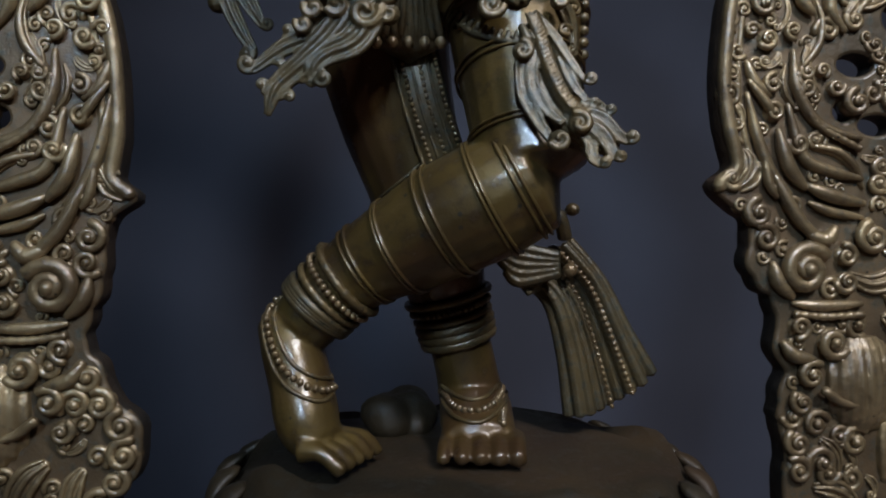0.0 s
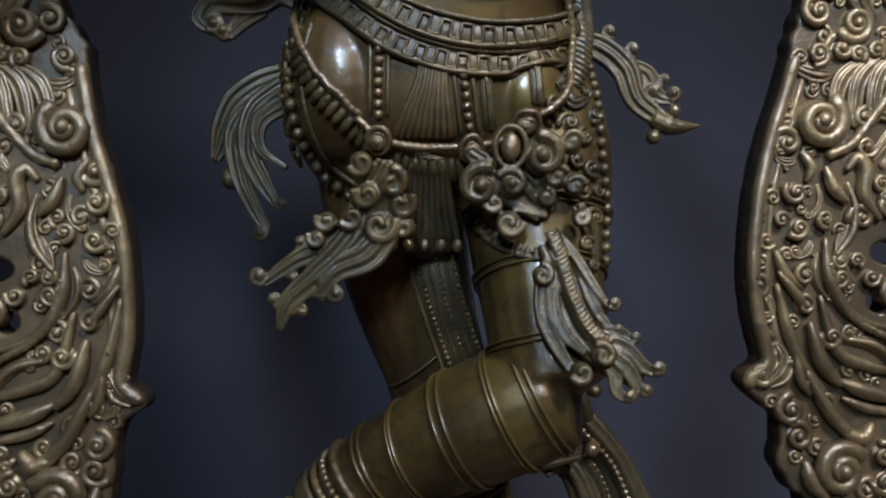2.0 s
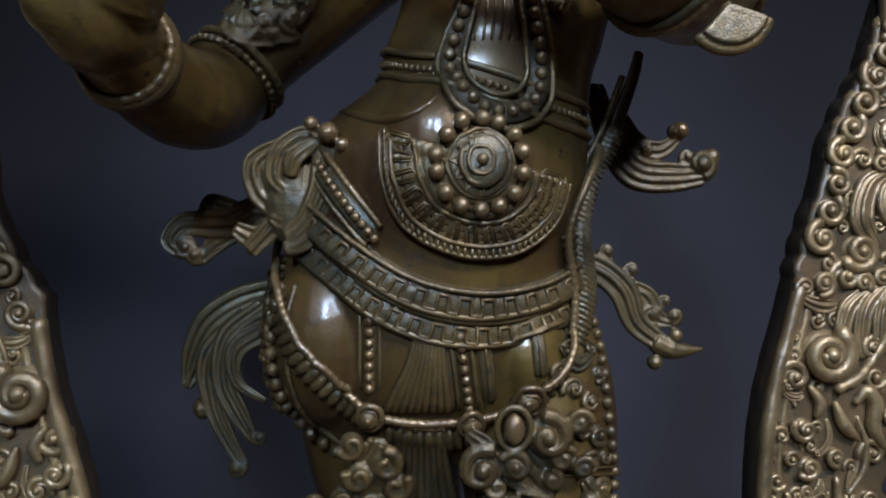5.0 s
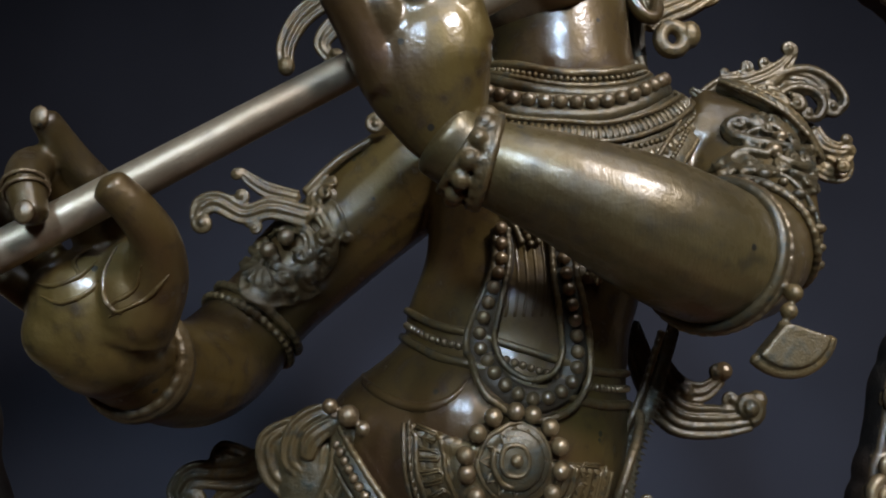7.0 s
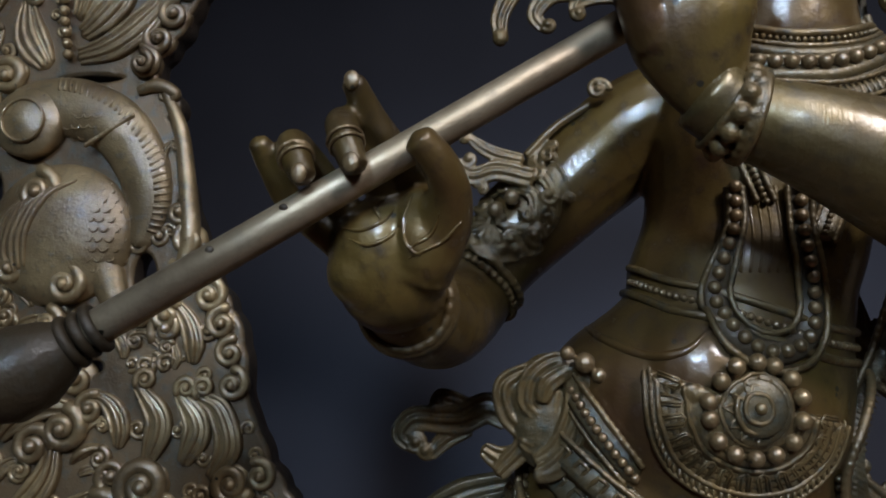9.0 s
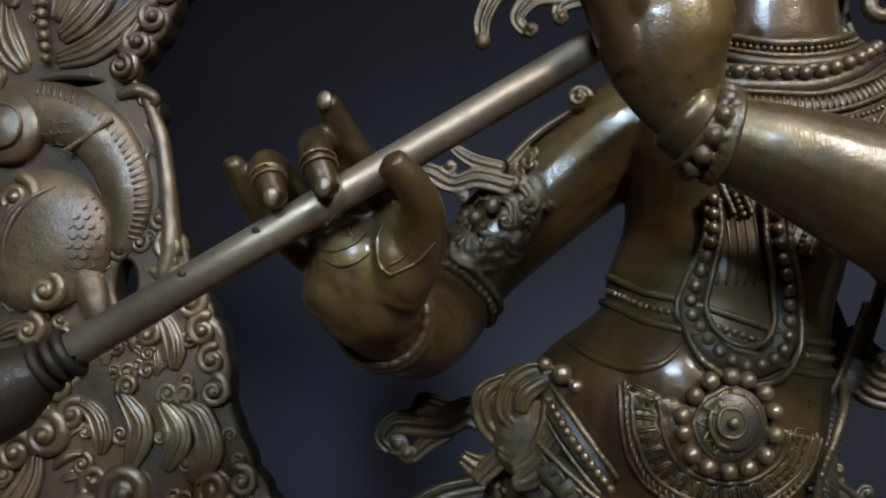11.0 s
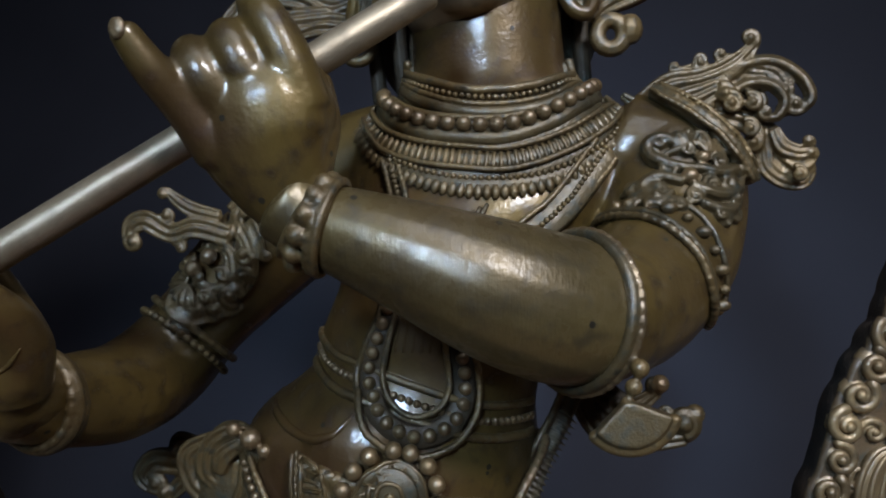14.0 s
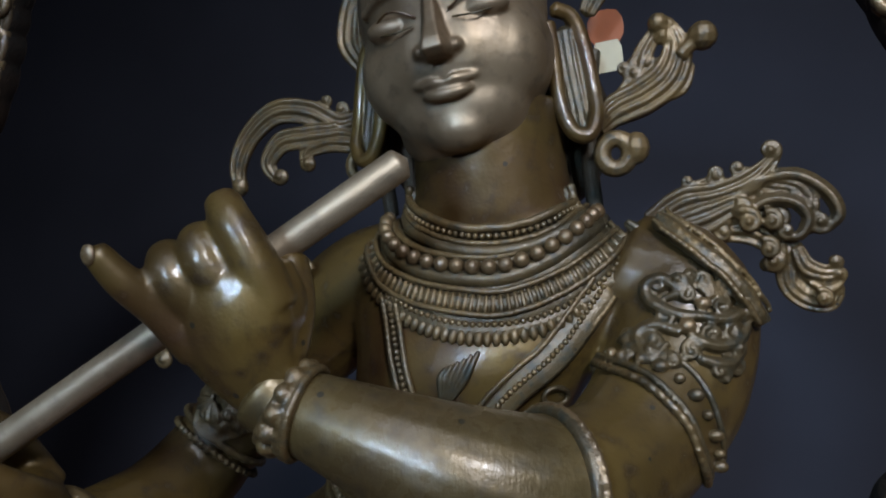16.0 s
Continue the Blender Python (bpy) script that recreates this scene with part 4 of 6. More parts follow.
# flap over the rear thigh
flap_l = slope([(0.54, 0.545), (0.63, 0.545), (0.69, 0.528)])
acanthus(statue, flap_l, [(-0.051, 0.668), (-0.071, 0.635), (-0.092, 0.613), (-0.120, 0.600), (-0.143, 0.584)], [0.010, 0.012, 0.009, 0.007, 0.004], LEAF, 2, [(0.5, -1, 0.007), (0.68, -1, 0.006), (0.85, 1, 0.005)], (-1, 0.007), 0.002)
acanthus(statue, flap_l, [(-0.055, 0.650), (-0.079, 0.611), (-0.104, 0.588), (-0.124, 0.570), (-0.131, 0.550)], [0.010, 0.013, 0.010, 0.008, 0.003], LEAF, 2, [(0.55, 1, 0.007), (0.75, 1, 0.006), (0.8, -1, 0.006)], None, 0.005)
acanthus(statue, flap_l, [(-0.046, 0.630), (-0.064, 0.604), (-0.086, 0.594), (-0.096, 0.584), (-0.094, 0.575)], [0.009, 0.011, 0.009, 0.007, 0.004], LEAF, 2, (), (1, 0.006), 0.008)
for x, z, r, st, hd in ((-0.070, 0.669, 0.009, 200, 1), (-0.048, 0.655, 0.011, 90, -1), (-0.066, 0.647, 0.010, 160, 1), (-0.042, 0.640, 0.010, 40, -1), (-0.078, 0.631, 0.009, 200, 1), (-0.058, 0.625, 0.013, 20, -1), (-0.040, 0.624, 0.009, 90, 1), (-0.096, 0.628, 0.008, 150, 1), (-0.103, 0.616, 0.007, 150, 1)):
    ball(statue, flap_l(x, z, 0.008), (r * 0.95, 0.005, r * 0.95), C_, 12, 7)
    scroll(statue, flap_l, (x, z), r, st, 1.05, hd, r * 0.40, O_, 0.010, False)
# ornate flap over the front thigh, falling past the knee
flap_r = slope([(0.50, 0.505), (0.56, 0.515), (0.64, 0.530), (0.70, 0.522)])
for x, z, r, st, hd in ((0.014, 0.652, 0.015, 60, 1), (0.036, 0.654, 0.011, 150, -1), (0.057, 0.673, 0.015, 100, -1), (0.077, 0.682, 0.009, 0, 1), (0.067, 0.658, 0.009, 30, 1), (0.060, 0.644, 0.007, 90, -1), (0.080, 0.652, 0.008, 10, 1), (0.034, 0.626, 0.010, 0, -1), (0.084, 0.630, 0.007, 60, -1), (0.024, 0.640, 0.007, 180, 1)):
    ball(statue, flap_r(x, z, 0.002), (r * 0.95, 0.006, r * 0.95), C_, 12, 7)
    scroll(statue, flap_r, (x, z), r, st, 1.15, hd, r * 0.36, O_, 0.005, r > 0.0105)
ball(statue, flap_r(0.035, 0.679, 0.008), (0.007, 0.005, 0.010), R_, 12, 8)
tube(statue, [flap_r(0.035 + 0.011 * np.cos(a), 0.679 + 0.014 * np.sin(a), 0.006) for a in np.arange(20) * np.pi / 10], 0.0024, O_, 7, closed=True)
acanthus(statue, flap_r, [(0.006, 0.676), (0.016, 0.668), (0.016, 0.660)], [0.005, 0.007, 0.006], LEAF, 2, (), None, 0.004)
for i in range(5):
    strap(statue, flap_r, [(0.037, 0.646 - 0.0025 * i), (0.061, 0.641 - 0.0025 * i)], 0.0016, 0.0016, O_)
acanthus(statue, flap_r, [(0.034, 0.668), (0.048, 0.650), (0.060, 0.632)], [0.016, 0.020, 0.008], (C_, C_), 2, (), None, -0.006)
acanthus(statue, flap_r, [(0.063, 0.614), (0.070, 0.580), (0.082, 0.552), (0.106, 0.530)], [0.004, 0.011, 0.013, 0.012], LEAF, 5, (), None, -0.003)
acanthus(statue, flap_r, [(0.088, 0.548), (0.104, 0.534), (0.120, 0.521)], [0.010, 0.012, 0.009], LEAF, 5, (), None, -0.001)
acanthus(statue, flap_r, [(0.074, 0.606), (0.084, 0.585), (0.096, 0.562)], [0.004, 0.008, 0.006], LEAF, 3, (), None, -0.002)
for path, w, n_, tip, h in (([(0.066, 0.622), (0.080, 0.603), (0.090, 0.586), (0.101, 0.569)], 0.0034, 2, (1, 0.005), 0.003), ([(0.083, 0.588), (0.093, 0.566), (0.104, 0.552)], 0.0034, 2, (1, 0.004), 0.002),
                            ([(0.059, 0.602), (0.056, 0.581), (0.057, 0.560), (0.066, 0.541), (0.077, 0.524)], 0.0052, 2, (1, 0.006), 0.003), ([(0.066, 0.592), (0.064, 0.568), (0.072, 0.549), (0.084, 0.538)], 0.0040, 2, (), 0.004),
                            ([(0.096, 0.548), (0.112, 0.541), (0.122, 0.530), (0.130, 0.525)], 0.0050, 2, (1, 0.005), 0.003), ([(0.098, 0.540), (0.110, 0.530), (0.116, 0.520), (0.120, 0.513)], 0.0050, 2, (1, 0.004), 0.005),
                            ([(0.094, 0.534), (0.102, 0.526), (0.104, 0.514), (0.110, 0.508)], 0.0046, 2, (1, 0.004), 0.004), ([(0.098, 0.552), (0.108, 0.552), (0.116, 0.546)], 0.0040, 2, (1, 0.004), 0.002)):
    acanthus(statue, flap_r, path, [w * 0.6, w, w, w * 0.9, w * 0.6], LEAF, n_, (), tip or None, h)
# feathered ribbon down its middle
FEATHER = [(0.062, 0.620), (0.069, 0.600), (0.076, 0.576), (0.085, 0.556), (0.097, 0.543)]
tube(statue, [flap_r(x, z, 0.004) for x, z in spline(FEATHER, 6)], [0.0030, 0.0050, 0.0058, 0.0058, 0.0050], C_, 10, 0.5, (0, 1, 0))
for x, z in even(spline(FEATHER, 8), 0.0032)[1:]:
    for d in (-1, 1):
        tube(statue, [flap_r(x, z - 0.001, 0.0078), flap_r(x + d * 0.0030, z + 0.0014, 0.0070), flap_r(x + d * 0.0052, z + 0.0042, 0.0052)], 0.0008, O_, 5)
tube(statue, [flap_r(x, z, 0.006) for x, z in ((0.056, 0.610), (0.060, 0.600), (0.058, 0.590))], [0.003, 0.0045, 0.0055], C_, 8)
for x, z, r, st, hd in ((0.056, 0.590, 0.008, 90, -1), (0.095, 0.537, 0.009, 120, -1), (0.081, 0.526, 0.008, 200, 1)):
    ball(statue, flap_r(x, z, 0.006), (r * 0.9, 0.005, r * 0.9), C_, 12, 7)
    scroll(statue, flap_r, (x, z), r, st, 1.0, hd, r * 0.40, O_, 0.009, False)
# edging of the short cloth on the front thigh
tube(statue, lay(ON_LEGS, [(0.010, 0.628), (0.025, 0.612), (0.045, 0.603), (0.062, 0.601)], 0.001), 0.0022, C_)
fringe(statue, ON_LEGS, [(0.012, 0.636), (0.028, 0.620), (0.046, 0.611), (0.060, 0.609)], 0.010, 0.0026, C_)
# pleated apron end and the long sash between the legs
crisp.append([len(statue.f)])
pleat = slope([(0.60, 0.580), (0.69, 0.540)])
for i in range(9):
    a = i / 8
    tube(statue, [pleat(x, z, 0.004) for x, z in spline([(-0.040 + 0.030 * a, 0.672), (-0.044 + 0.036 * a, 0.645), (-0.052 + 0.050 * a, 0.616)], 4)], [0.0022, 0.0030, 0.0036], C_, 8)
    if i % 2 == 0:
        ball(statue, pleat(-0.052 + 0.050 * a, 0.612, 0.007), (0.0045, 0.0045, 0.0055), R_)
tube(statue, [pleat(x, z, 0.0) for x, z in ((-0.026, 0.675), (-0.027, 0.645), (-0.027, 0.612))], [0.018, 0.022, 0.030], C_, 12, 0.25, (0, 1, 0))
sash = slope([(0.50, 0.606), (0.61, 0.588)])
tube(statue, [sash(x, z, 0.0) for x, z in ((-0.024, 0.612), (-0.014, 0.570), (0.004, 0.515))], 0.019, C_, 12, 0.3, (0, 1, 0))
for i in range(6):
    o = -0.0165 + 0.0066 * i
    line = [sash(x + o, z + 0.15 * o, 0.005) for x, z in spline([(-0.024, 0.606), (-0.014, 0.565), (0.003, 0.515)], 5)]
    if i % 2:
        beads(statue, line, 0.0022, O_, 1.1, 8, 5)
    else:
        rope(statue, line, 0.0019, C_)
# gathered cloth end behind the leg, fanning down to the pedestal
crisp[-1].append(len(statue.f))
fan = flat_at(0.690)
for i in range(9):
    a = i / 8
    path = [(0.070 + 0.050 * a, 0.424 + 0.034 * a), (0.098 + 0.052 * a, 0.400 + 0.022 * a), (0.112 + 0.060 * a, 0.352 + 0.026 * a), (0.120 + 0.078 * a, 0.292 + 0.040 * a * a)]
    tube(statue, [fan(x, z, 0.006 * np.sin(a * 9)) for x, z in spline(path, 5)], [0.0050, 0.0046, 0.0054, 0.0062], C_, 8)
    if i in (1, 4, 6):
        beads(statue, [fan(x, z, 0.008) for x, z in spline(path, 5)], 0.0024, R_, 1.3, 8, 5)
    elif i in (2, 7):
        rope(statue, [fan(x, z, 0.008) for x, z in spline(path, 5)], 0.0014, O_)
for z, r in ((0.446, 0.008), (0.430, 0.007)):
    ball(statue, fan(0.103 + (0.446 - z), z, 0.012), r, R_)
for i in range(5):
    path = [(0.034 + 0.006 * i, 0.470 - 0.010 * i), (0.070, 0.452 - 0.008 * i), (0.106, 0.444 - 0.004 * i)]
    tube(statue, [(x, 0.665, z) for x, z in spline(path, 4)], [0.005, 0.006, 0.005], C_, 8)
acanthus(statue, flat_at(0.672), [(0.060, 0.440), (0.075, 0.425), (0.086, 0.415)], [0.006, 0.010, 0.012], LEAF, 3)
ball(statue, (0.118, 0.66, 0.486), (0.007, 0.007, 0.006), O_)
tube(statue, spline([(0.085, 0.66, 0.490), (0.105, 0.66, 0.480), (0.112, 0.665, 0.460)], 4), 0.007, C_)

# ---- the statue: necklaces, threads ----
crisp.append([len(statue.f)])
N1 = [(0.005, 1.124), (0.025, 1.107), (0.060, 1.096), (0.097, 1.098), (0.123, 1.111), (0.130, 1.123)]
N2 = [(-0.012, 1.106), (0.005, 1.086), (0.028, 1.074), (0.060, 1.069), (0.085, 1.070), (0.112, 1.081), (0.137, 1.100), (0.143, 1.112)]
N3 = [(-0.024, 1.098), (-0.003, 1.067), (0.023, 1.054), (0.055, 1.048), (0.085, 1.047), (0.120, 1.060), (0.150, 1.083), (0.157, 1.104)]
N4 = [(-0.028, 1.086), (-0.006, 1.056), (0.026, 1.037), (0.065, 1.029), (0.106, 1.034), (0.143, 1.056), (0.160, 1.085), (0.164, 1.100)]
neck = Skin(torso, 0.57)
# the collar plate under the rows of beads and tongues
for a_, b_ in ((N1, N2), (N2, N3), (N3, N4)):
    for s_ in (0.15, 0.5, 0.85):
        rows_ = (1 - s_) * spline(a_, 8)[np.linspace(0, len(spline(a_, 8)) - 1, 24).astype(int)] + s_ * spline(b_, 8)[np.linspace(0, len(spline(b_, 8)) - 1, 24).astype(int)]
        tube(statue, np.array([neck(x, z, 0.0) for x, z in rows_]), 0.0052, C_, 10, 0.5, (0, 1, 0))
tube(statue, lay(neck, N1, 0.004), 0.0030, O_)
beads(statue, lay(neck, [(x, z - 0.006) for x, z in N1], 0.005), 0.0020, O_, 1.1, 8, 5)
rope(statue, lay(neck, [(x, z - 0.011) for x, z in N1], 0.005), 0.0022, O_)
tube(statue, lay(neck, [(x, z - 0.016) for x, z in N1], 0.002), 0.0045, C_)
beads(statue, lay(neck, N2, 0.008), 0.0050, R_, 1.02, 12, 8)
tube(statue, lay(neck, [(x, z + 0.007) for x, z in N2], 0.003), 0.0024, O_)
rope(statue, lay(neck, [(x, z - 0.0075) for x, z in N2], 0.004), 0.0022, O_)
tube(statue, lay(neck, [(x, z - 0.006) for x, z in N2], 0.001), 0.0060, C_)
tube(statue, lay(neck, N3, 0.0015), 0.0055, C_, 8, 0.5, (0, 1, 0))
fringe(statue, neck, [(x, z + 0.006) for x, z in N3], 0.011, 0.0019, O_, 1.1, 0.0035)
rope(statue, lay(neck, [(x, z - 0.006) for x, z in N3], 0.005), 0.0021, O_)
rope(statue, lay(neck, [(x, z + 0.008) for x, z in N3], 0.005), 0.0021, O_)
tube(statue, lay(neck, [(x, z + 0.002) for x, z in N4], 0.001), 0.0055, C_, 8, 0.5, (0, 1, 0))
fringe(statue, neck, [(x, z + 0.003) for x, z in N4], 0.0085, 0.0031, O_, 0.84, 0.0016)
beads(statue, lay(neck, [(x, z + 0.006) for x, z in N4], 0.004), 0.0020, O_, 1.1, 8, 5)
T1 = [(0.141, 1.056), (0.128, 1.038), (0.111, 1.017), (0.088, 0.998), (0.072, 0.978), (0.062, 0.955)]
strap(statue, ON_BODY, T1, 0.012, 0.003, C_)
for d, kind in ((-0.008, "rope"), (0.0, "beads"), (0.008, "rope")):
    line = lay(ON_BODY, [(x + d * 0.7, z - d * 0.7) for x, z in T1], 0.0045)
    {"rope": rope, "beads": beads}[kind](statue, line, 0.0019, O_)
T2 = [(0.006, 1.050), (0.014, 1.026), (0.022, 1.000), (0.030, 0.975)]
for d, kind in ((-0.005, "rope"), (0.0, "beads"), (0.005, "rope")):
    line = lay(ON_BODY, [(x + d, z) for x, z in T2], 0.003)
    {"rope": rope, "beads": beads}[kind](statue, line, 0.0021, O_)
for i in range(6):
    tube(statue, lay(ON_BODY, [(0.070 - 0.004 * i, 1.020 - 0.002 * i), (0.062 - 0.003 * i, 1.004), (0.052 - 0.001 * i, 0.990)], 0.0015), [0.0012, 0.0026, 0.0014], C_, 6)
tube(statue, [ON_BODY(0.112 + 0.0065 * np.cos(a), 0.990 + 0.0065 * np.sin(a), 0.002) for a in np.arange(16) * np.pi / 8], 0.0017, O_, 6, closed=True)
# tab where the necklaces meet the shoulder
tab_at = lambda x, z, h=0.0: neck(min(x, 0.172), z, h + 0.012) + np.array((max(0.0, x - 0.172), 0, 0))
for path in ([(0.158, 1.098), (0.166, 1.090), (0.170, 1.078)], [(0.164, 1.102), (0.174, 1.092), (0.180, 1.080)]):
    acanthus(statue, tab_at, path, [0.003, 0.0045, 0.004], LEAF, 1, (), (1, 0.003))
tube(statue, [tab_at(0.173, 1.078), tab_at(0.173, 1.068)], [0.008, 0.007], O_, 4, 0.6, (0, 1, 0))

crisp[-1].append(len(statue.f))

# ---- the statue: arm ornaments ----
ARMLET = [(0.120, 1.000), (0.134, 1.008), (0.149, 1.011), (0.165, 1.008), (0.178, 0.999), (0.188, 0.987), (0.194, 0.970), (0.198, 0.953), (0.197, 0.939), (0.187, 0.932)]
ARMLET_B = [(0.149, 1.018), (0.168, 1.017), (0.184, 1.010), (0.196, 0.996), (0.203, 0.975), (0.205, 0.953)]
rope(statue, lay(ON_UPPER, ARMLET, 0.002), 0.0027, O_)
tube(statue, lay(ON_UPPER, [(x + 0.002, z + 0.004) for x, z in ARMLET], 0.001), 0.0022, C_)
for i, p in enumerate(even(lay(ON_UPPER, ARMLET_B, 0.002), 0.0125)):
    ball(statue, p, (0.0050, 0.0035, 0.0036) if i % 2 else (0.0036, 0.0032, 0.0030), O_)
tube(statue, lay(ON_UPPER, [(x + 0.003, z + 0.007) for x, z in ARMLET_B], 0.001), 0.0020, C_)
for path, w in (([(0.199, 1.040), (0.183, 1.042), (0.171, 1.048), (0.169, 1.057), (0.177, 1.061), (0.184, 1.057)], 0.0042), ([(0.199, 1.040), (0.213, 1.038), (0.223, 1.045), (0.224, 1.055), (0.218, 1.058)], 0.0042),
                ([(0.186, 1.032), (0.173, 1.035), (0.164, 1.029), (0.166, 1.020)], 0.0042), ([(0.191, 1.030), (0.205, 1.024), (0.218, 1.027), (0.224, 1.038)], 0.0042), ([(0.196, 1.018), (0.209, 1.014), (0.218, 1.019)], 0.0042),
                ([(0.178, 1.050), (0.188, 1.054), (0.194, 1.062)], 0.0028), ([(0.180, 1.026), (0.170, 1.018), (0.160, 1.022)], 0.0032)):
    acanthus(statue, ON_UPPER, path, [w * 0.9, w * 1.3, w * 1.3, w], (C_, C_), 1, (), (1, w), 0.001)
for x, z, r, st, hd in ((0.160, 1.026, 0.0065, 40, 1), (0.172, 1.026, 0.0060, 200, -1), (0.180, 1.040, 0.0060, 120, 1), (0.208, 1.046, 0.0060, 60, -1), (0.214, 1.030, 0.0065, 0, 1), (0.203, 1.031, 0.0060, 250, -1), (0.192, 1.022, 0.0060, 90, 1),
                        (0.181, 1.017, 0.0055, 180, -1), (0.206, 1.011, 0.0060, 300, 1), (0.215, 1.012, 0.0050, 30, -1), (0.190, 1.052, 0.0060, 150, -1), (0.176, 1.057, 0.0050, 0, 1), (0.213, 1.056, 0.0055, 80, 1), (0.200, 1.060, 0.0050, 120, -1)):
    ball(statue, ON_UPPER(x, z, -0.0005), (r * 1.15, 0.0030, r * 1.15), C_, 12, 7)
    scroll(statue, ON_UPPER, (x, z), r, st, 1.1, hd, r * 0.36, C_, 0.002, False)
for c, r in (((0.199, 1.047), 0.0050), ((0.190, 1.035), 0.0056)):
    ball(statue, ON_UPPER(c[0], c[1], 0.003), (r, r * 0.8, r * 0.8), R_)
for i in range(6):
    a = radians(35 + 20 * i)
    tube(statue, [ON_UPPER(0.205 + q * np.cos(a), 1.049 + q * np.sin(a), 0.002) for q in (0.002, 0.008, 0.013)], [0.0012, 0.0022, 0.0016], O_, 7)
# shoulder ornament standing off to the side
wing = flat_at(0.605)
STRAP = [(0.176, 1.093), (0.190, 1.082), (0.206, 1.068), (0.219, 1.053), (0.229, 1.036)]
band_at = lambda x, z, h=0.0: ON_UPPER(min(x, 0.231), z, h + 0.002)
strap(statue, band_at, STRAP, 0.0062, 0.006, C_)
for d in (-0.0046, 0.0046):
    rope(statue, [band_at(x + d * 0.75, z + d * 0.65, 0.006) for x, z in spline(STRAP, 6)], 0.0020, O_)
beads(statue, [band_at(x, z, 0.006) for x, z in spline(STRAP, 6)], 0.0024, O_, 1.3, 8, 5)
acanthus(statue, wing, [(0.172, 1.094), (0.192, 1.108), (0.213, 1.112), (0.235, 1.121), (0.250, 1.136)], [0.009, 0.010, 0.008, 0.008, 0.004], FOLIAGE, 2, [(0.35, 1, 0.005), (0.55, 1, 0.006), (0.72, 1, 0.006)], (1, 0.006))
acanthus(statue, wing, [(0.220, 1.106), (0.239, 1.120), (0.261, 1.123), (0.279, 1.112), (0.286, 1.098), (0.280, 1.089)], [0.004, 0.005, 0.0055, 0.0055, 0.005, 0.004], FOLIAGE, 1, (), (-1, 0.007))
acanthus(statue, wing, [(0.228, 1.097), (0.243, 1.107), (0.259, 1.106), (0.268, 1.096), (0.264, 1.085), (0.256, 1.083)], [0.003, 0.0045, 0.0048, 0.0045, 0.004, 0.003], FOLIAGE, 1, (), (-1, 0.005), 0.003)
acanthus(statue, wing, [(0.228, 1.092), (0.243, 1.084), (0.254, 1.068), (0.257, 1.051), (0.268, 1.041), (0.281, 1.039), (0.287, 1.047)], [0.006, 0.007, 0.007, 0.006, 0.006, 0.005, 0.004], FOLIAGE, 2, [(0.35, -1, 0.006), (0.75, 1, 0.006)], (1, 0.005), -0.004)
acanthus(statue, wing, [(0.262, 1.076), (0.268, 1.064), (0.280, 1.060), (0.286, 1.064)], [0.004, 0.006, 0.005, 0.003], FOLIAGE, 2, (), (1, 0.004))
acanthus(statue, wing, [(0.184, 1.090), (0.206, 1.096), (0.226, 1.106)], [0.009, 0.010, 0.006], FOLIAGE, 2, [(0.7, -1, 0.007)], (-1, 0.006), 0.002)
acanthus(statue, wing, [(0.246, 1.120), (0.262, 1.117), (0.272, 1.105)], [0.004, 0.006, 0.004], FOLIAGE, 1, (), (-1, 0.005), 0.0)
for c, r in (((0.232, 1.094), 0.008), ((0.246, 1.094), 0.007), ((0.244, 1.076), 0.007), ((0.276, 1.044), 0.006)):
    scroll(statue, wing, c, r, 120, 1.3, -1, r * 0.40, O_, 0.006)
for path, w, n_, tip, h in (([(0.190, 1.098), (0.214, 1.100), (0.236, 1.106), (0.252, 1.100)], 0.0105, 3, (-1, 0.006), -0.003), ([(0.206, 1.084), (0.226, 1.088), (0.244, 1.082), (0.252, 1.070)], 0.0085, 3, (-1, 0.006), -0.002),
                            ([(0.232, 1.112), (0.250, 1.113), (0.264, 1.108), (0.272, 1.092)], 0.0060, 2, (-1, 0.005), -0.002), ([(0.246, 1.082), (0.260, 1.074), (0.266, 1.058), (0.274, 1.050)], 0.0075, 3, (1, 0.005), -0.005), ([(0.180, 1.100), (0.196, 1.114), (0.214, 1.122)], 0.0050, 2, (1, 0.005), 0.0), ([(0.270, 1.056), (0.280, 1.052), (0.288, 1.056)], 0.0050, 2, (1, 0.004), -0.001)):
    acanthus(statue, wing, path, [w * 0.7, w, w, w * 0.6], FOLIAGE, n_, (), tip, h)
# elbow cord with its bell
ring_on(FORE_R, 0.125, 0.0032, C_, grow=1.03)
ring_on(FORE_R, 0.121, 0.0028, R_, "rope", grow=1.09)
for x, z, r in ((0.149, 0.935, 0.0048), (0.146, 0.926, 0.0044), (0.143, 0.918, 0.0038)):
    ball(statue, (x, 0.430, z), r, O_)
# flat fan with a ribbed face and a thick curved edge
fan_c, fan_n = np.array((0.1435, 0.9185)), 13
for y, q, mat in ((0.428, 0.0225, C_), (0.4245, 0.0205, C_)):
    arc_ = [fan_c + q * np.array((np.cos(a), np.sin(a))) for a in np.radians(np.linspace(222, 345, fan_n))]
    ring_ = [fan_c + np.array((-0.002, 0.001))] + arc_ + [fan_c + np.array((0.002, 0.001))]
    k_ = len(ring_)
    verts_ = [(x, y, z) for x, z in ring_] + [(x, y + 0.007, z) for x, z in ring_]
    statue.add(verts_, [tuple(range(k_)), tuple(reversed(range(k_, 2 * k_)))] + [(i, k_ + i, k_ + (i + 1) % k_, (i + 1) % k_) for i in range(k_)], mat)
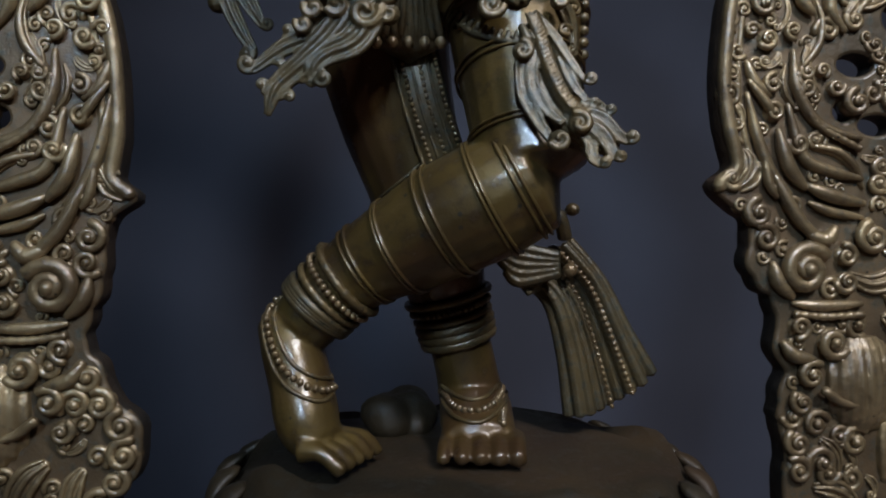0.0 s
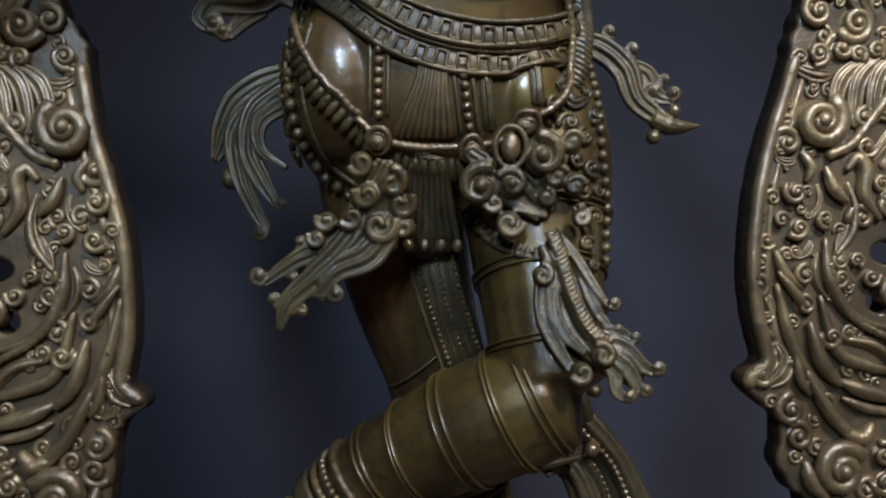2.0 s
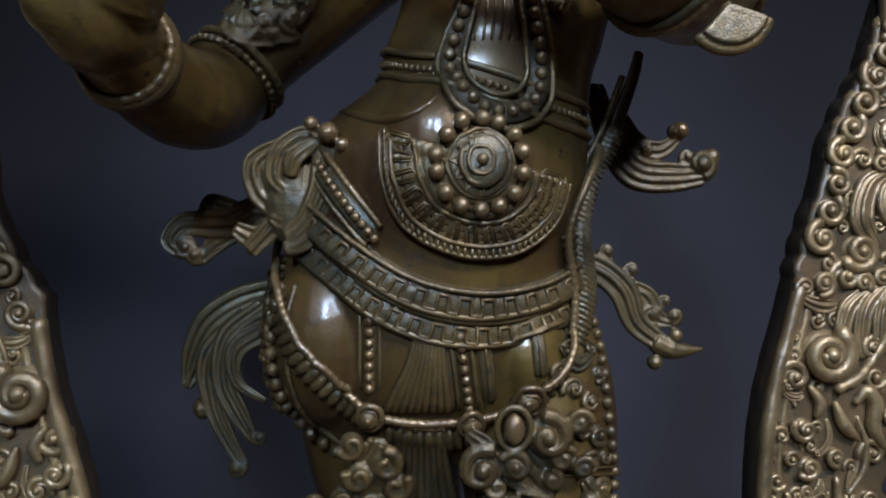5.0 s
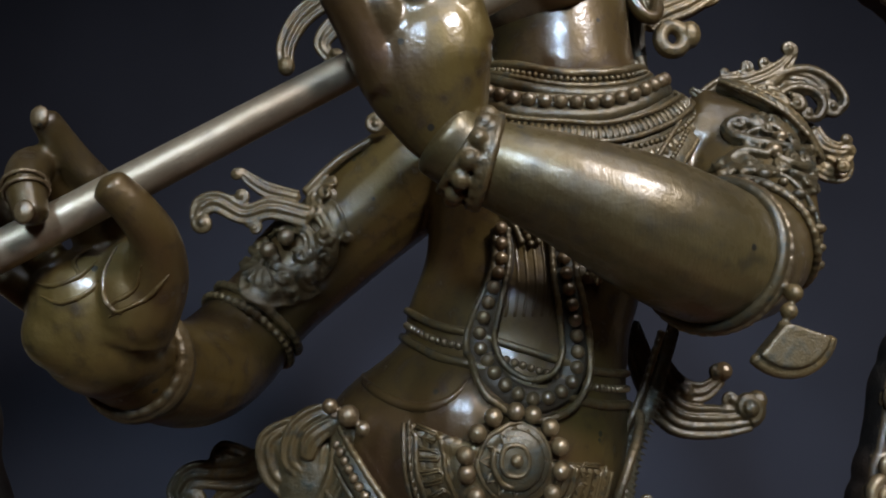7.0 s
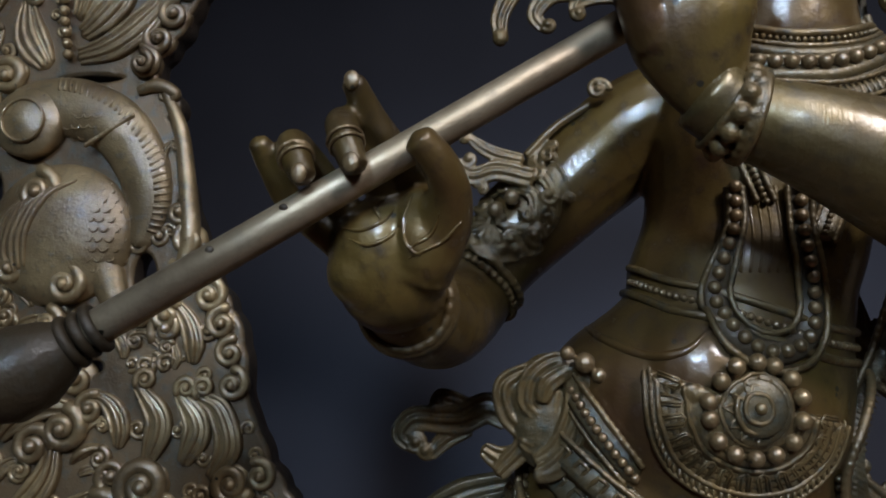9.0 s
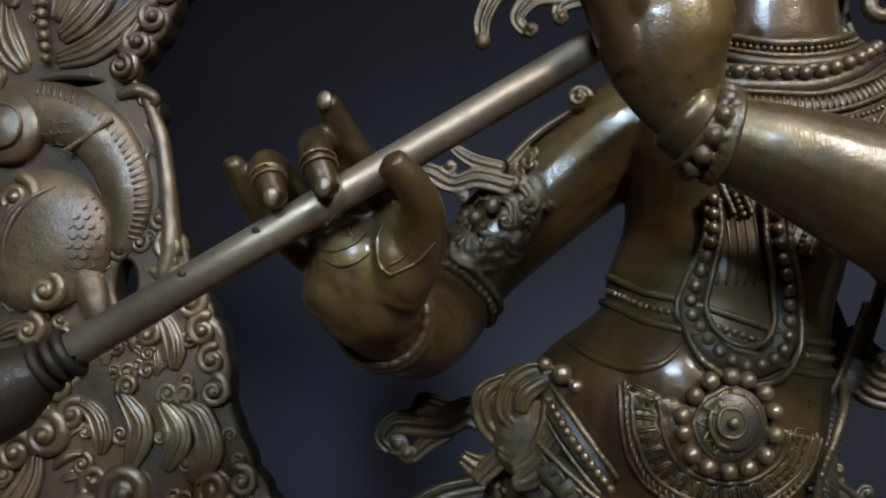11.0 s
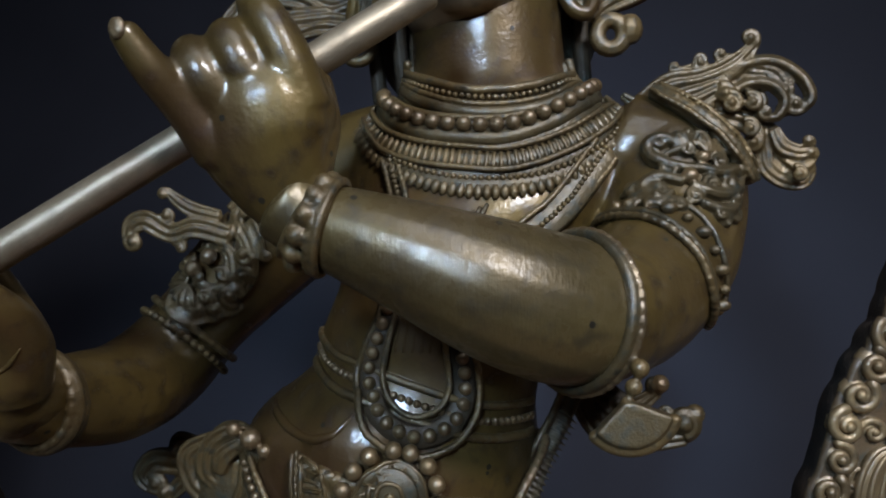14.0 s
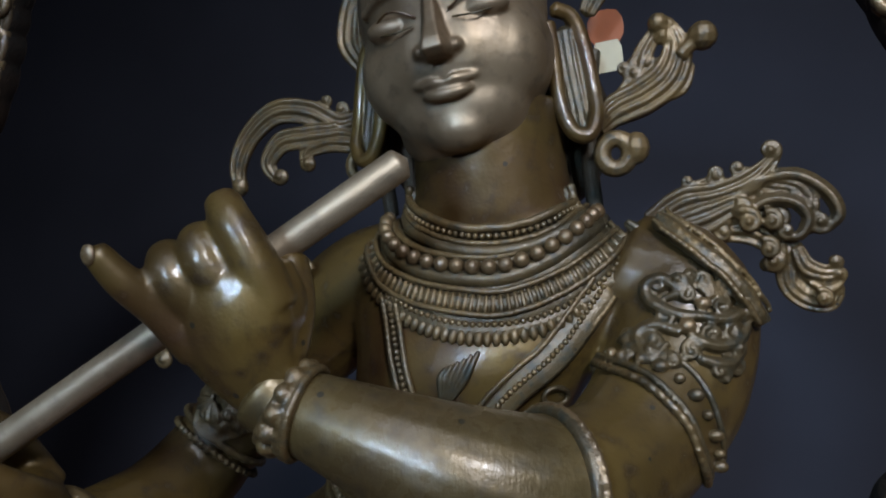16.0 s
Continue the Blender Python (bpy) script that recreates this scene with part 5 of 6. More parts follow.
tube(statue, [(x, 0.430, z) for x, z in [fan_c + 0.0225 * np.array((np.cos(a), np.sin(a))) for a in np.radians(np.linspace(222, 345, 13))]], 0.0034, O_, 8)
# wrist bracelets
for at, r, kind, mat in ((0.745, 0.0026, "tube", O_), (0.775, 0.0028, "rope", O_), (0.825, 0.0054, "beads", O_), (0.870, 0.0022, "tube", O_)):
    ring_on(FORE_R, at, r, mat, kind, grow=1.10)
for at, r, kind, mat in ((0.885, 0.0034, "tube", O_), (0.905, 0.0050, "tube", O_), (0.925, 0.0034, "rope", O_)):
    ring_on(ARM_L, at, r, mat, kind, grow=1.08, tilt=(0, 0, -0.25))
# armlet on the other arm: boss, fan and curls, with a plume behind
for at, r, kind in ((0.475, 0.0034, "rope"), (0.505, 0.0030, "beads")):
    ring_on(ARM_L, at, r, O_, kind, grow=1.06)
for path, w, tip in (([(-0.098, 1.030), (-0.109, 1.027), (-0.114, 1.015), (-0.104, 0.998), (-0.101, 0.980), (-0.110, 0.964)], 0.0058, (-1, 0.005)), ([(-0.132, 1.019), (-0.128, 1.007), (-0.140, 0.999), (-0.152, 0.990)], 0.0056, (1, 0.006)),
                     ([(-0.128, 0.998), (-0.116, 0.990), (-0.116, 0.974), (-0.128, 0.966), (-0.140, 0.970)], 0.0056, (-1, 0.004)), ([(-0.164, 0.974), (-0.155, 0.966), (-0.157, 0.952), (-0.144, 0.944), (-0.128, 0.947)], 0.0054, (1, 0.005)),
                     ([(-0.118, 1.012), (-0.122, 1.000), (-0.134, 0.992)], 0.0050, None), ([(-0.112, 0.956), (-0.124, 0.952), (-0.138, 0.956)], 0.0050, (1, 0.005)), ([(-0.102, 1.014), (-0.096, 1.002), (-0.094, 0.990)], 0.0045, (1, 0.004))):
    acanthus(statue, ON_ARML, path, [w * 0.7, w, w, w * 0.8, w * 0.6], FOLIAGE, 2, (), tip, 0.003)
for c, r, st, hd in (((-0.150, 0.982), 0.007, 180, 1), ((-0.118, 0.962), 0.007, 300, -1), ((-0.106, 0.990), 0.006, 0, -1)):
    scroll(statue, ON_ARML, c, r, st, 1.3, hd, r * 0.38, O_, 0.005)
for c, r in (((-0.142, 0.978), 0.0062), ((-0.130, 0.987), 0.0062)):
    ball(statue, ON_ARML(c[0], c[1], 0.008), r, R_)
for i in range(6):
    a = radians(195 + 18 * i)
    tube(statue, [ON_ARML(-0.145 + q * np.cos(a), 0.970 + q * np.sin(a), 0.006) for q in (0.003, 0.011, 0.017)], [0.0012, 0.0026, 0.0018], O_, 7)
for x, z, r, st, hd in ((-0.104, 1.020, 0.006, 60, 1), (-0.112, 1.006, 0.006, 200, -1), (-0.120, 0.996, 0.005, 90, 1), (-0.108, 0.978, 0.006, 300, 1), (-0.122, 0.976, 0.006, 150, -1), (-0.136, 0.996, 0.006, 20, 1), (-0.150, 0.970, 0.006, 240, -1), (-0.134, 0.960, 0.006, 330, 1), (-0.146, 0.954, 0.005, 100, -1), (-0.124, 1.010, 0.005, 0, -1)):
    ball(statue, ON_ARML(x, z, 0.001), (r * 1.1, 0.003, r * 1.1), C_, 12, 7)
    scroll(statue, ON_ARML, (x, z), r, st, 1.15, hd, r * 0.36, O_, 0.0045, False)
plume = flat_at(0.565)
acanthus(statue, plume, [(-0.118, 1.004), (-0.143, 1.010), (-0.162, 1.006), (-0.180, 1.015), (-0.191, 1.012), (-0.195, 1.002)], [0.008, 0.008, 0.007, 0.008, 0.008, 0.005], FOLIAGE, 2, [(0.35, 1, 0.006), (0.5, -1, 0.007)], (1, 0.006))
acanthus(statue, plume, [(-0.125, 1.018), (-0.145, 1.023), (-0.157, 1.030), (-0.165, 1.037)], [0.005, 0.006, 0.005, 0.003], FOLIAGE, 2, (), (1, 0.004))
tube(statue, spline([(-0.075, 0.575, 1.062), (-0.100, 0.575, 1.046), (-0.122, 0.575, 1.024)], 5), 0.0034, O_)
scroll(statue, flat_at(0.56), (-0.070, 1.068), 0.009, 0, 1.3, 1, 0.003, O_)
# lines in the palm of the far hand, grooves of the finger nails
PALM = Skin(grip, 0.42)
for path in ([(-0.149, 0.945), (-0.160, 0.934), (-0.178, 0.925)], [(-0.214, 0.942), (-0.203, 0.940), (-0.191, 0.945), (-0.184, 0.956)], [(-0.210, 0.936), (-0.198, 0.932), (-0.186, 0.938), (-0.180, 0.950)], [(-0.176, 0.962), (-0.180, 0.945), (-0.178, 0.932), (-0.170, 0.926)], [(-0.160, 0.948), (-0.166, 0.937), (-0.178, 0.930)], [(-0.192, 0.962), (-0.196, 0.952), (-0.190, 0.944)]):
    tube(statue, lay(PALM, path, 0.0), [0.0006, 0.0014, 0.0014, 0.0006], S_, 7)
for rows in HAND_L[1:4] + HAND_R[3:4]:
    tip, base = np.array(rows[-1]), np.array(rows[-2])
    d = unit(tip[:3] - base[:3])
    ball(statue, tip[:3] - d * 0.002 + np.array((0, -tip[3] * 0.75, 0)), (0.0045, 0.0022, 0.0055), R_, 10, 6)

for rows, at in ((HAND_L[2], 0.80), (HAND_L[3], 0.80)):
    for d in (0.0, 0.05):
        ring_on(rows, at + d, 0.0012, R_, grow=0.99)

# ---- the statue: ears, hair, face lines ----
EARS = pose(0.0510, 0.576, 1.207, 0, -3, 0)
for s in (-1, 1):
    lobe = [EARS @ Vector(p) for p in ((s * 0.058, 0.0, 0.018), (s * 0.060, 0.0, 0.0), (s * 0.062, -0.002, -0.028), (s * 0.065, -0.004, -0.044), (s * 0.071, -0.004, -0.056), (s * 0.080, -0.002, -0.058), (s * 0.085, 0.004, -0.046), (s * 0.084, 0.010, -0.030), (s * 0.080, 0.012, 0.0), (s * 0.073, 0.010, 0.022), (s * 0.062, 0.004, 0.028))]
    tube(statue, spline(lobe, 5), 0.0054, S_, 9)
    inner = [EARS @ Vector(p) for p in ((s * 0.067, 0.010, 0.014), (s * 0.070, 0.010, -0.015), (s * 0.073, 0.008, -0.036), (s * 0.075, 0.006, -0.052))]
    tube(statue, spline(inner, 5), [0.008, 0.0098, 0.0094, 0.007], C_, 12, 0.35, (0, 1, 0))
    for d in (-0.0045, 0.0, 0.0045):
        tube(statue, spline([p + Vector((d, -0.0030, 0)) for p in inner], 5), [0.0006, 0.0011, 0.0011, 0.0006], C_, 7)
    tube(statue, spline([HEAD @ Vector(p) for p in ((s * 0.012, -0.0665, 0.005), (s * 0.026, -0.0665, 0.0035), (s * 0.042, -0.0545, 0.008))], 5), 0.0010, C_, 6)
    tube(statue, spline([HEAD @ Vector(p) for p in ((s * 0.010, -0.066, 0.010), (s * 0.026, -0.066, 0.017), (s * 0.044, -0.054, 0.011))], 5), 0.0011, S_, 6)
tube(statue, [(0.150 + 0.009 * np.cos(a), 0.585, 1.141 + 0.010 * np.sin(a)) for a in np.arange(18) * np.pi / 9], 0.0060, O_, 8, closed=True)
ball(statue, (0.163, 0.585, 1.144), (0.009, 0.008, 0.011), O_)
ear = flat_at(0.606)
acanthus(statue, ear, [(0.138, 1.160), (0.150, 1.172), (0.168, 1.180), (0.184, 1.192), (0.190, 1.210), (0.186, 1.226)], [0.006, 0.012, 0.013, 0.013, 0.010, 0.005], FOLIAGE, 4, [(0.45, 1, 0.008), (0.62, 1, 0.007)], (1, 0.006))
acanthus(statue, ear, [(0.150, 1.176), (0.164, 1.192), (0.168, 1.208), (0.176, 1.222)], [0.006, 0.008, 0.007, 0.005], FOLIAGE, 3, [(0.5, 1, 0.006)], (-1, 0.006))
acanthus(statue, ear, [(0.170, 1.178), (0.190, 1.186), (0.198, 1.200)], [0.006, 0.008, 0.004], FOLIAGE, 3)
ball(statue, ear(0.206, 1.217, 0.002), 0.010, O_)
ball(statue, ear(0.178, 1.228, 0.002), 0.007, O_)
tube(statue, spline([(0.192, 0.603, 1.205), (0.199, 0.603, 1.212), (0.206, 0.604, 1.217)], 3), 0.005, O_)
earl = flat_at(0.606)
EARL_A = [(-0.038, 1.177), (-0.057, 1.174), (-0.080, 1.186), (-0.109, 1.188), (-0.132, 1.172), (-0.144, 1.150), (-0.144, 1.132)]
EARL_B = [(-0.056, 1.169), (-0.085, 1.167), (-0.104, 1.164), (-0.116, 1.149), (-0.109, 1.136)]
EARL_C = [(-0.038, 1.160), (-0.061, 1.163), (-0.080, 1.158), (-0.085, 1.149)]
acanthus(statue, earl, EARL_A, [0.010, 0.010, 0.010, 0.010, 0.009, 0.008, 0.006], FOLIAGE, 2, [(0.3, -1, 0.006), (0.15, -1, 0.007)], None, 0.0)
acanthus(statue, earl, EARL_B, [0.008, 0.009, 0.009, 0.007, 0.005], FOLIAGE, 2, (), (1, 0.005), 0.003)
acanthus(statue, earl, EARL_C, [0.009, 0.009, 0.007, 0.005], FOLIAGE, 2, (), (1, 0.005), 0.003)
ball(statue, earl(*EARL_A[-1]), (0.007, 0.006, 0.008), O_)
tube(statue, [(-0.030 + 0.011 * np.cos(a), 0.59, 1.142 + 0.011 * np.sin(a)) for a in np.arange(18) * np.pi / 9], 0.0046, O_, 8, closed=True)
acanthus(statue, flat_at(0.60), [(-0.030, 1.215), (-0.040, 1.235), (-0.036, 1.262), (-0.022, 1.280)], [0.008, 0.013, 0.012, 0.008], FOLIAGE, 4)
acanthus(statue, flat_at(0.60), [(0.132, 1.238), (0.142, 1.262), (0.134, 1.285)], [0.006, 0.010, 0.008], FOLIAGE, 3)
ball(statue, (0.058, 0.640, 1.165), (0.088, 0.036, 0.078), G_, 24, 14)
for i in range(9):
    x = -0.018 + 0.019 * i
    tube(statue, spline([(x, 0.612, 1.215), (x - 0.004, 0.606, 1.16), (x, 0.612, 1.105)], 4), 0.006, G_, 8)
# crown: bands and a tapering top
loft(statue, [(0.052, 0.588, 1.275, 0.064, 0.073), (0.050, 0.590, 1.30, 0.060, 0.066), (0.048, 0.592, 1.34, 0.050, 0.052), (0.046, 0.594, 1.38, 0.036, 0.038), (0.045, 0.595, 1.40, 0.020, 0.020)], C_, 28)
for z, a, b in ((1.278, 0.067, 0.076), (1.290, 0.066, 0.074), (1.345, 0.051, 0.053)):
    tube(statue, [(0.052 + a * np.cos(u), 0.589 + b * np.sin(u), z) for u in np.arange(40) * np.pi / 20], 0.005, O_, 8, closed=True)

def picked(mb, faces):
    """A part of a build, with its own vertices."""
    out = Build()
    used = sorted({i for k in faces for i in mb.f[k]})
    index = {i: n for n, i in enumerate(used)}
    out.v = [mb.v[i] for i in used]
    out.f, out.m = [tuple(index[i] for i in mb.f[k]) for k in faces], [mb.m[k] for k in faces]
    return out


def cast_ornament(mb, start, crisp, voxel, rounds):
    """The ornament runs together into one casting on the body; the chased necklaces stay crisp, and what lies buried in the body is left out."""
    body = picked(mb, range(start))
    fine = [k for a, b in crisp for k in range(a, b)]
    chased = picked(mb, fine)
    raw = picked(mb, sorted(set(range(start, len(mb.f))) - set(fine)))
    v, f = fused([raw], voxel, rounds, 0.3)
    under, look_up = body.tree(), raw.tree()
    mid = v[np.array([q[:3] for q in f])].mean(1)
    keep, mats = [], []
    for q, c in zip(f, mid.tolist()):
        c = Vector(c)
        at, normal, _, gap = under.find_nearest(c, 0.02)
        if at is not None and (c - at).dot(normal) < -0.0012:
            continue
        keep.append(q)
        mats.append(raw.m[look_up.find_nearest(c)[2]])
    used, flat = np.unique(np.array(keep).ravel(), return_inverse=True)
    out = Build()
    for form in (body, chased):
        base = len(out.v)
        out.v += form.v
        out.f += [tuple(base + i for i in q) for q in form.f]
        out.m += form.m
    base = len(out.v)
    out.v += v[used].tolist()
    out.f += [tuple(q) for q in (flat.reshape(-1, 4) + base).tolist()]
    out.m += mats
    return out


statue = cast_ornament(statue, body_faces, crisp, 0.0010, 1)
flute_player = tagged(part("flute_player_statue", statue, [SKIN, ORNAMENT, RUBBED, CLOTH, GROUND, FACE, BRUSHED]), "brown patinated bronze statue of a cross-legged flute player with jewellery", "statue")

# ---- the flute ----
def flute():
    mb = Build()
    end, way = np.array((0.043, 0.4622, 1.1322)), unit(np.array((-1.0, -0.2935, -0.6813)))
    at = lambda s: end + way * s
    tube(mb, [at(s) for s in (0.0, 0.002, 0.15, 0.30, 0.452)], [0.0085, 0.0092, 0.0092, 0.0090, 0.0088], 0, 24)
    ob = part("flute", mb, [BRASS])
    rimd = Vector(way).orthogonal().normalized()
    other = Vector(way).cross(rimd)
    for s, r in ((0.448, 0.0105), (0.454, 0.0098), (0.460, 0.0112)):
        ring = Build()
        tube(ring, [at(s) + r * (np.cos(u) * np.array(rimd) + np.sin(u) * np.array(other)) for u in np.arange(28) * np.pi / 14], 0.0026, 0, 8, closed=True)
        part("ring", ring, [DARK], ob)
    knob = Build()
    tube(knob, [at(s) for s in (0.458, 0.468, 0.480, 0.495, 0.508, 0.516)], [0.010, 0.016, 0.021, 0.021, 0.014, 0.005], 0, 24)
    part("end_knob", knob, [DARK], ob, "dark round bronze knob")
    for s in (0.385, 0.345):
        hole = Build()
        ball(hole, at(s) + np.array((0.0, -0.0082, 0.0034)), (0.0024, 0.0009, 0.0020), 0, 10, 6)
        part("finger_hole", hole, [DARK], ob)
    return tagged(ob, "pale polished bronze flute with a dark round end knob", "flute")


flute()

# ---- card tucked behind the ear ----
def cards():
    for name, x, z, w, h, y, mat, label in (("paper_tag", 0.144, 1.214, 0.020, 0.022, 0.628, CREAM, "cream paper tag tucked behind the statue's ear"), ("cloth_tag", 0.142, 1.236, 0.026, 0.026, 0.634, ORANGE, "orange brown cloth tag tucked behind the statue's ear")):
        mb = Build()
        n = 14
        pts = []
        for i in range(n):
            a = 2 * np.pi * i / n
            sq = 1.0 / max(abs(np.cos(a)), abs(np.sin(a))) if mat is CREAM else 1.0 / max(abs(np.cos(a)), abs(np.sin(a))) ** 0.4
            pts.append((x + 0.5 * w * sq * np.cos(a + 0.1), z + 0.5 * h * sq * np.sin(a + 0.1)))
        verts = [(px, y, pz) for px, pz in pts] + [(px, y + 0.0015, pz) for px, pz in pts]
        faces = [tuple(range(n)), tuple(reversed(range(n, 2 * n)))] + [(i, n + i, n + (i + 1) % n, (i + 1) % n) for i in range(n)]
        mb.add(verts, faces)
        tagged(part(name, mb, [mat], smooth=False), label, "tag")


cards()

# ---- the arch behind the statue ----
UPPER_LINE = [(0.339, 0.915), (0.352, 0.937), (0.360, 0.963), (0.371, 0.990), (0.380, 1.020), (0.387, 1.050), (0.396, 1.063), (0.385, 1.072), (0.389, 1.083), (0.404, 1.095), (0.404, 1.112), (0.394, 1.127),
              (0.383, 1.145), (0.374, 1.167), (0.361, 1.184), (0.345, 1.196), (0.325, 1.240), (0.305, 1.300), (0.270, 1.365), (0.215, 1.430), (0.120, 1.480), (0.0, 1.500)]
INNER_EDGE = {
    -1: [(0.300, 0.0), (0.270, 0.240), (0.250, 0.275), (0.245, 0.297), (0.247, 0.316), (0.262, 0.332), (0.269, 0.346), (0.275, 0.364), (0.284, 0.373), (0.287, 0.386), (0.283, 0.403), (0.276, 0.420), (0.271, 0.438),
         (0.269, 0.461), (0.262, 0.482), (0.244, 0.496), (0.258, 0.511), (0.253, 0.545), (0.253, 0.593), (0.258, 0.632), (0.268, 0.672), (0.277, 0.703), (0.284, 0.744), (0.288, 0.772), (0.303, 0.795), (0.311, 0.815),
         (0.322, 0.843), (0.324, 0.860), (0.327, 0.885)] + UPPER_LINE,
    1: [(0.300, 0.0), (0.288, 0.225), (0.291, 0.265), (0.286, 0.295), (0.287, 0.320), (0.293, 0.339), (0.282, 0.360), (0.286, 0.380), (0.281, 0.405), (0.271, 0.415), (0.262, 0.432), (0.264, 0.467), (0.250, 0.480),
        (0.232, 0.499), (0.248, 0.514), (0.242, 0.545), (0.238, 0.580), (0.240, 0.615), (0.246, 0.655), (0.256, 0.695), (0.270, 0.735), (0.283, 0.775), (0.295, 0.810), (0.308, 0.845), (0.316, 0.875)] + UPPER_LINE,
}
OUTER_EDGE = [(0.0, 1.680), (0.16, 1.650), (0.30, 1.570), (0.42, 1.450), (0.50, 1.310), (0.550, 1.180), (0.580, 1.050), (0.565, 0.920), (0.530, 0.780), (0.500, 0.640), (0.470, 0.520), (0.450, 0.420), (0.470, 0.300), (0.480, 0.0)]
HOLES = [(0.357, 0.600, 0.020, 0.013), (0.345, 0.560, 0.012, 0.012), (0.375, 0.548, 0.020, 0.012), (0.395, 0.640, 0.016, 0.016), (0.404, 0.938, 0.012, 0.022), (0.532, 1.005, 0.012, 0.024), (0.455, 1.098, 0.030, 0.006), (0.500, 0.868, 0.012, 0.018), (0.440, 0.870, 0.010, 0.008)]
ARCH = pose(0.0, 0.590, 0.45, 0, -1.2, 4.6) @ pose(0, 0, -0.45)
THICK = 0.025


def arch_plate(side):
    """One half of the openwork plate, bevelled, with its holes cut through."""
    data = bpy.data.curves.new("plate", "CURVE")
    data.dimensions, data.fill_mode, data.extrude, data.bevel_depth, data.bevel_resolution = "2D", "BOTH", THICK / 2 - 0.003, 0.003, 1
    inner = even(spline(INNER_EDGE[side], 6), 0.004)
    d = np.gradient(inner, axis=0)
    nrm = unit(np.stack([-d[:, 1], d[:, 0]], 1))
    s = np.arange(len(inner)) * 0.004
    scallop = np.where((inner[:, 1] > 0.30) & (inner[:, 1] < 0.47) | (inner[:, 1] > 0.77), 0.0032, 0.0008) * np.abs(np.sin(np.pi * s / 0.026 + 0.9 * np.sin(s * 31))) * (0.6 + 0.4 * np.sin(s * 47))
    inner = inner + nrm * scallop[:, None]
    loops = [np.vstack([inner, even(spline(OUTER_EDGE, 5), 0.02)])]
    loops += [np.array([(x + a * np.cos(u), z + b * np.sin(u)) for u in np.arange(18) * np.pi / 9]) for x, z, a, b in HOLES]
    for pts in loops:
        sp = data.splines.new("POLY")
        sp.points.add(len(pts) - 1)
        sp.use_cyclic_u = True
        for q, (x, z) in zip(sp.points, pts):
            q.co = (side * x, z, 0, 1)
    tmp = new("plate", data)
    mesh = bpy.data.meshes.new_from_object(tmp.evaluated_get(bpy.context.evaluated_depsgraph_get()))
    v = np.empty(len(mesh.vertices) * 3)
    mesh.vertices.foreach_get("co", v)
    v = v.reshape(-1, 3)
    faces = [tuple(p.vertices) for p in mesh.polygons]
    bpy.data.objects.remove(tmp)
    bpy.data.meshes.remove(mesh)
    mb = Build()
    mb.add([(x, THICK / 2 - h, z) for x, z, h in v], faces)
    # the plate's sides get the darker bronze: their shade is put into the colour
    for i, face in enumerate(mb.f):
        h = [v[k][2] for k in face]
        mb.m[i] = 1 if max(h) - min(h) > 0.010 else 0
    return mb


def inside(x, z, side=1):
    zi = [p[1] for p in INNER_EDGE[side]]
    lo = np.interp(z, zi, [p[0] for p in INNER_EDGE[side]])
    hi = np.interp(z, [p[1] for p in reversed(OUTER_EDGE)], [p[0] for p in reversed(OUTER_EDGE)])
    return lo, hi


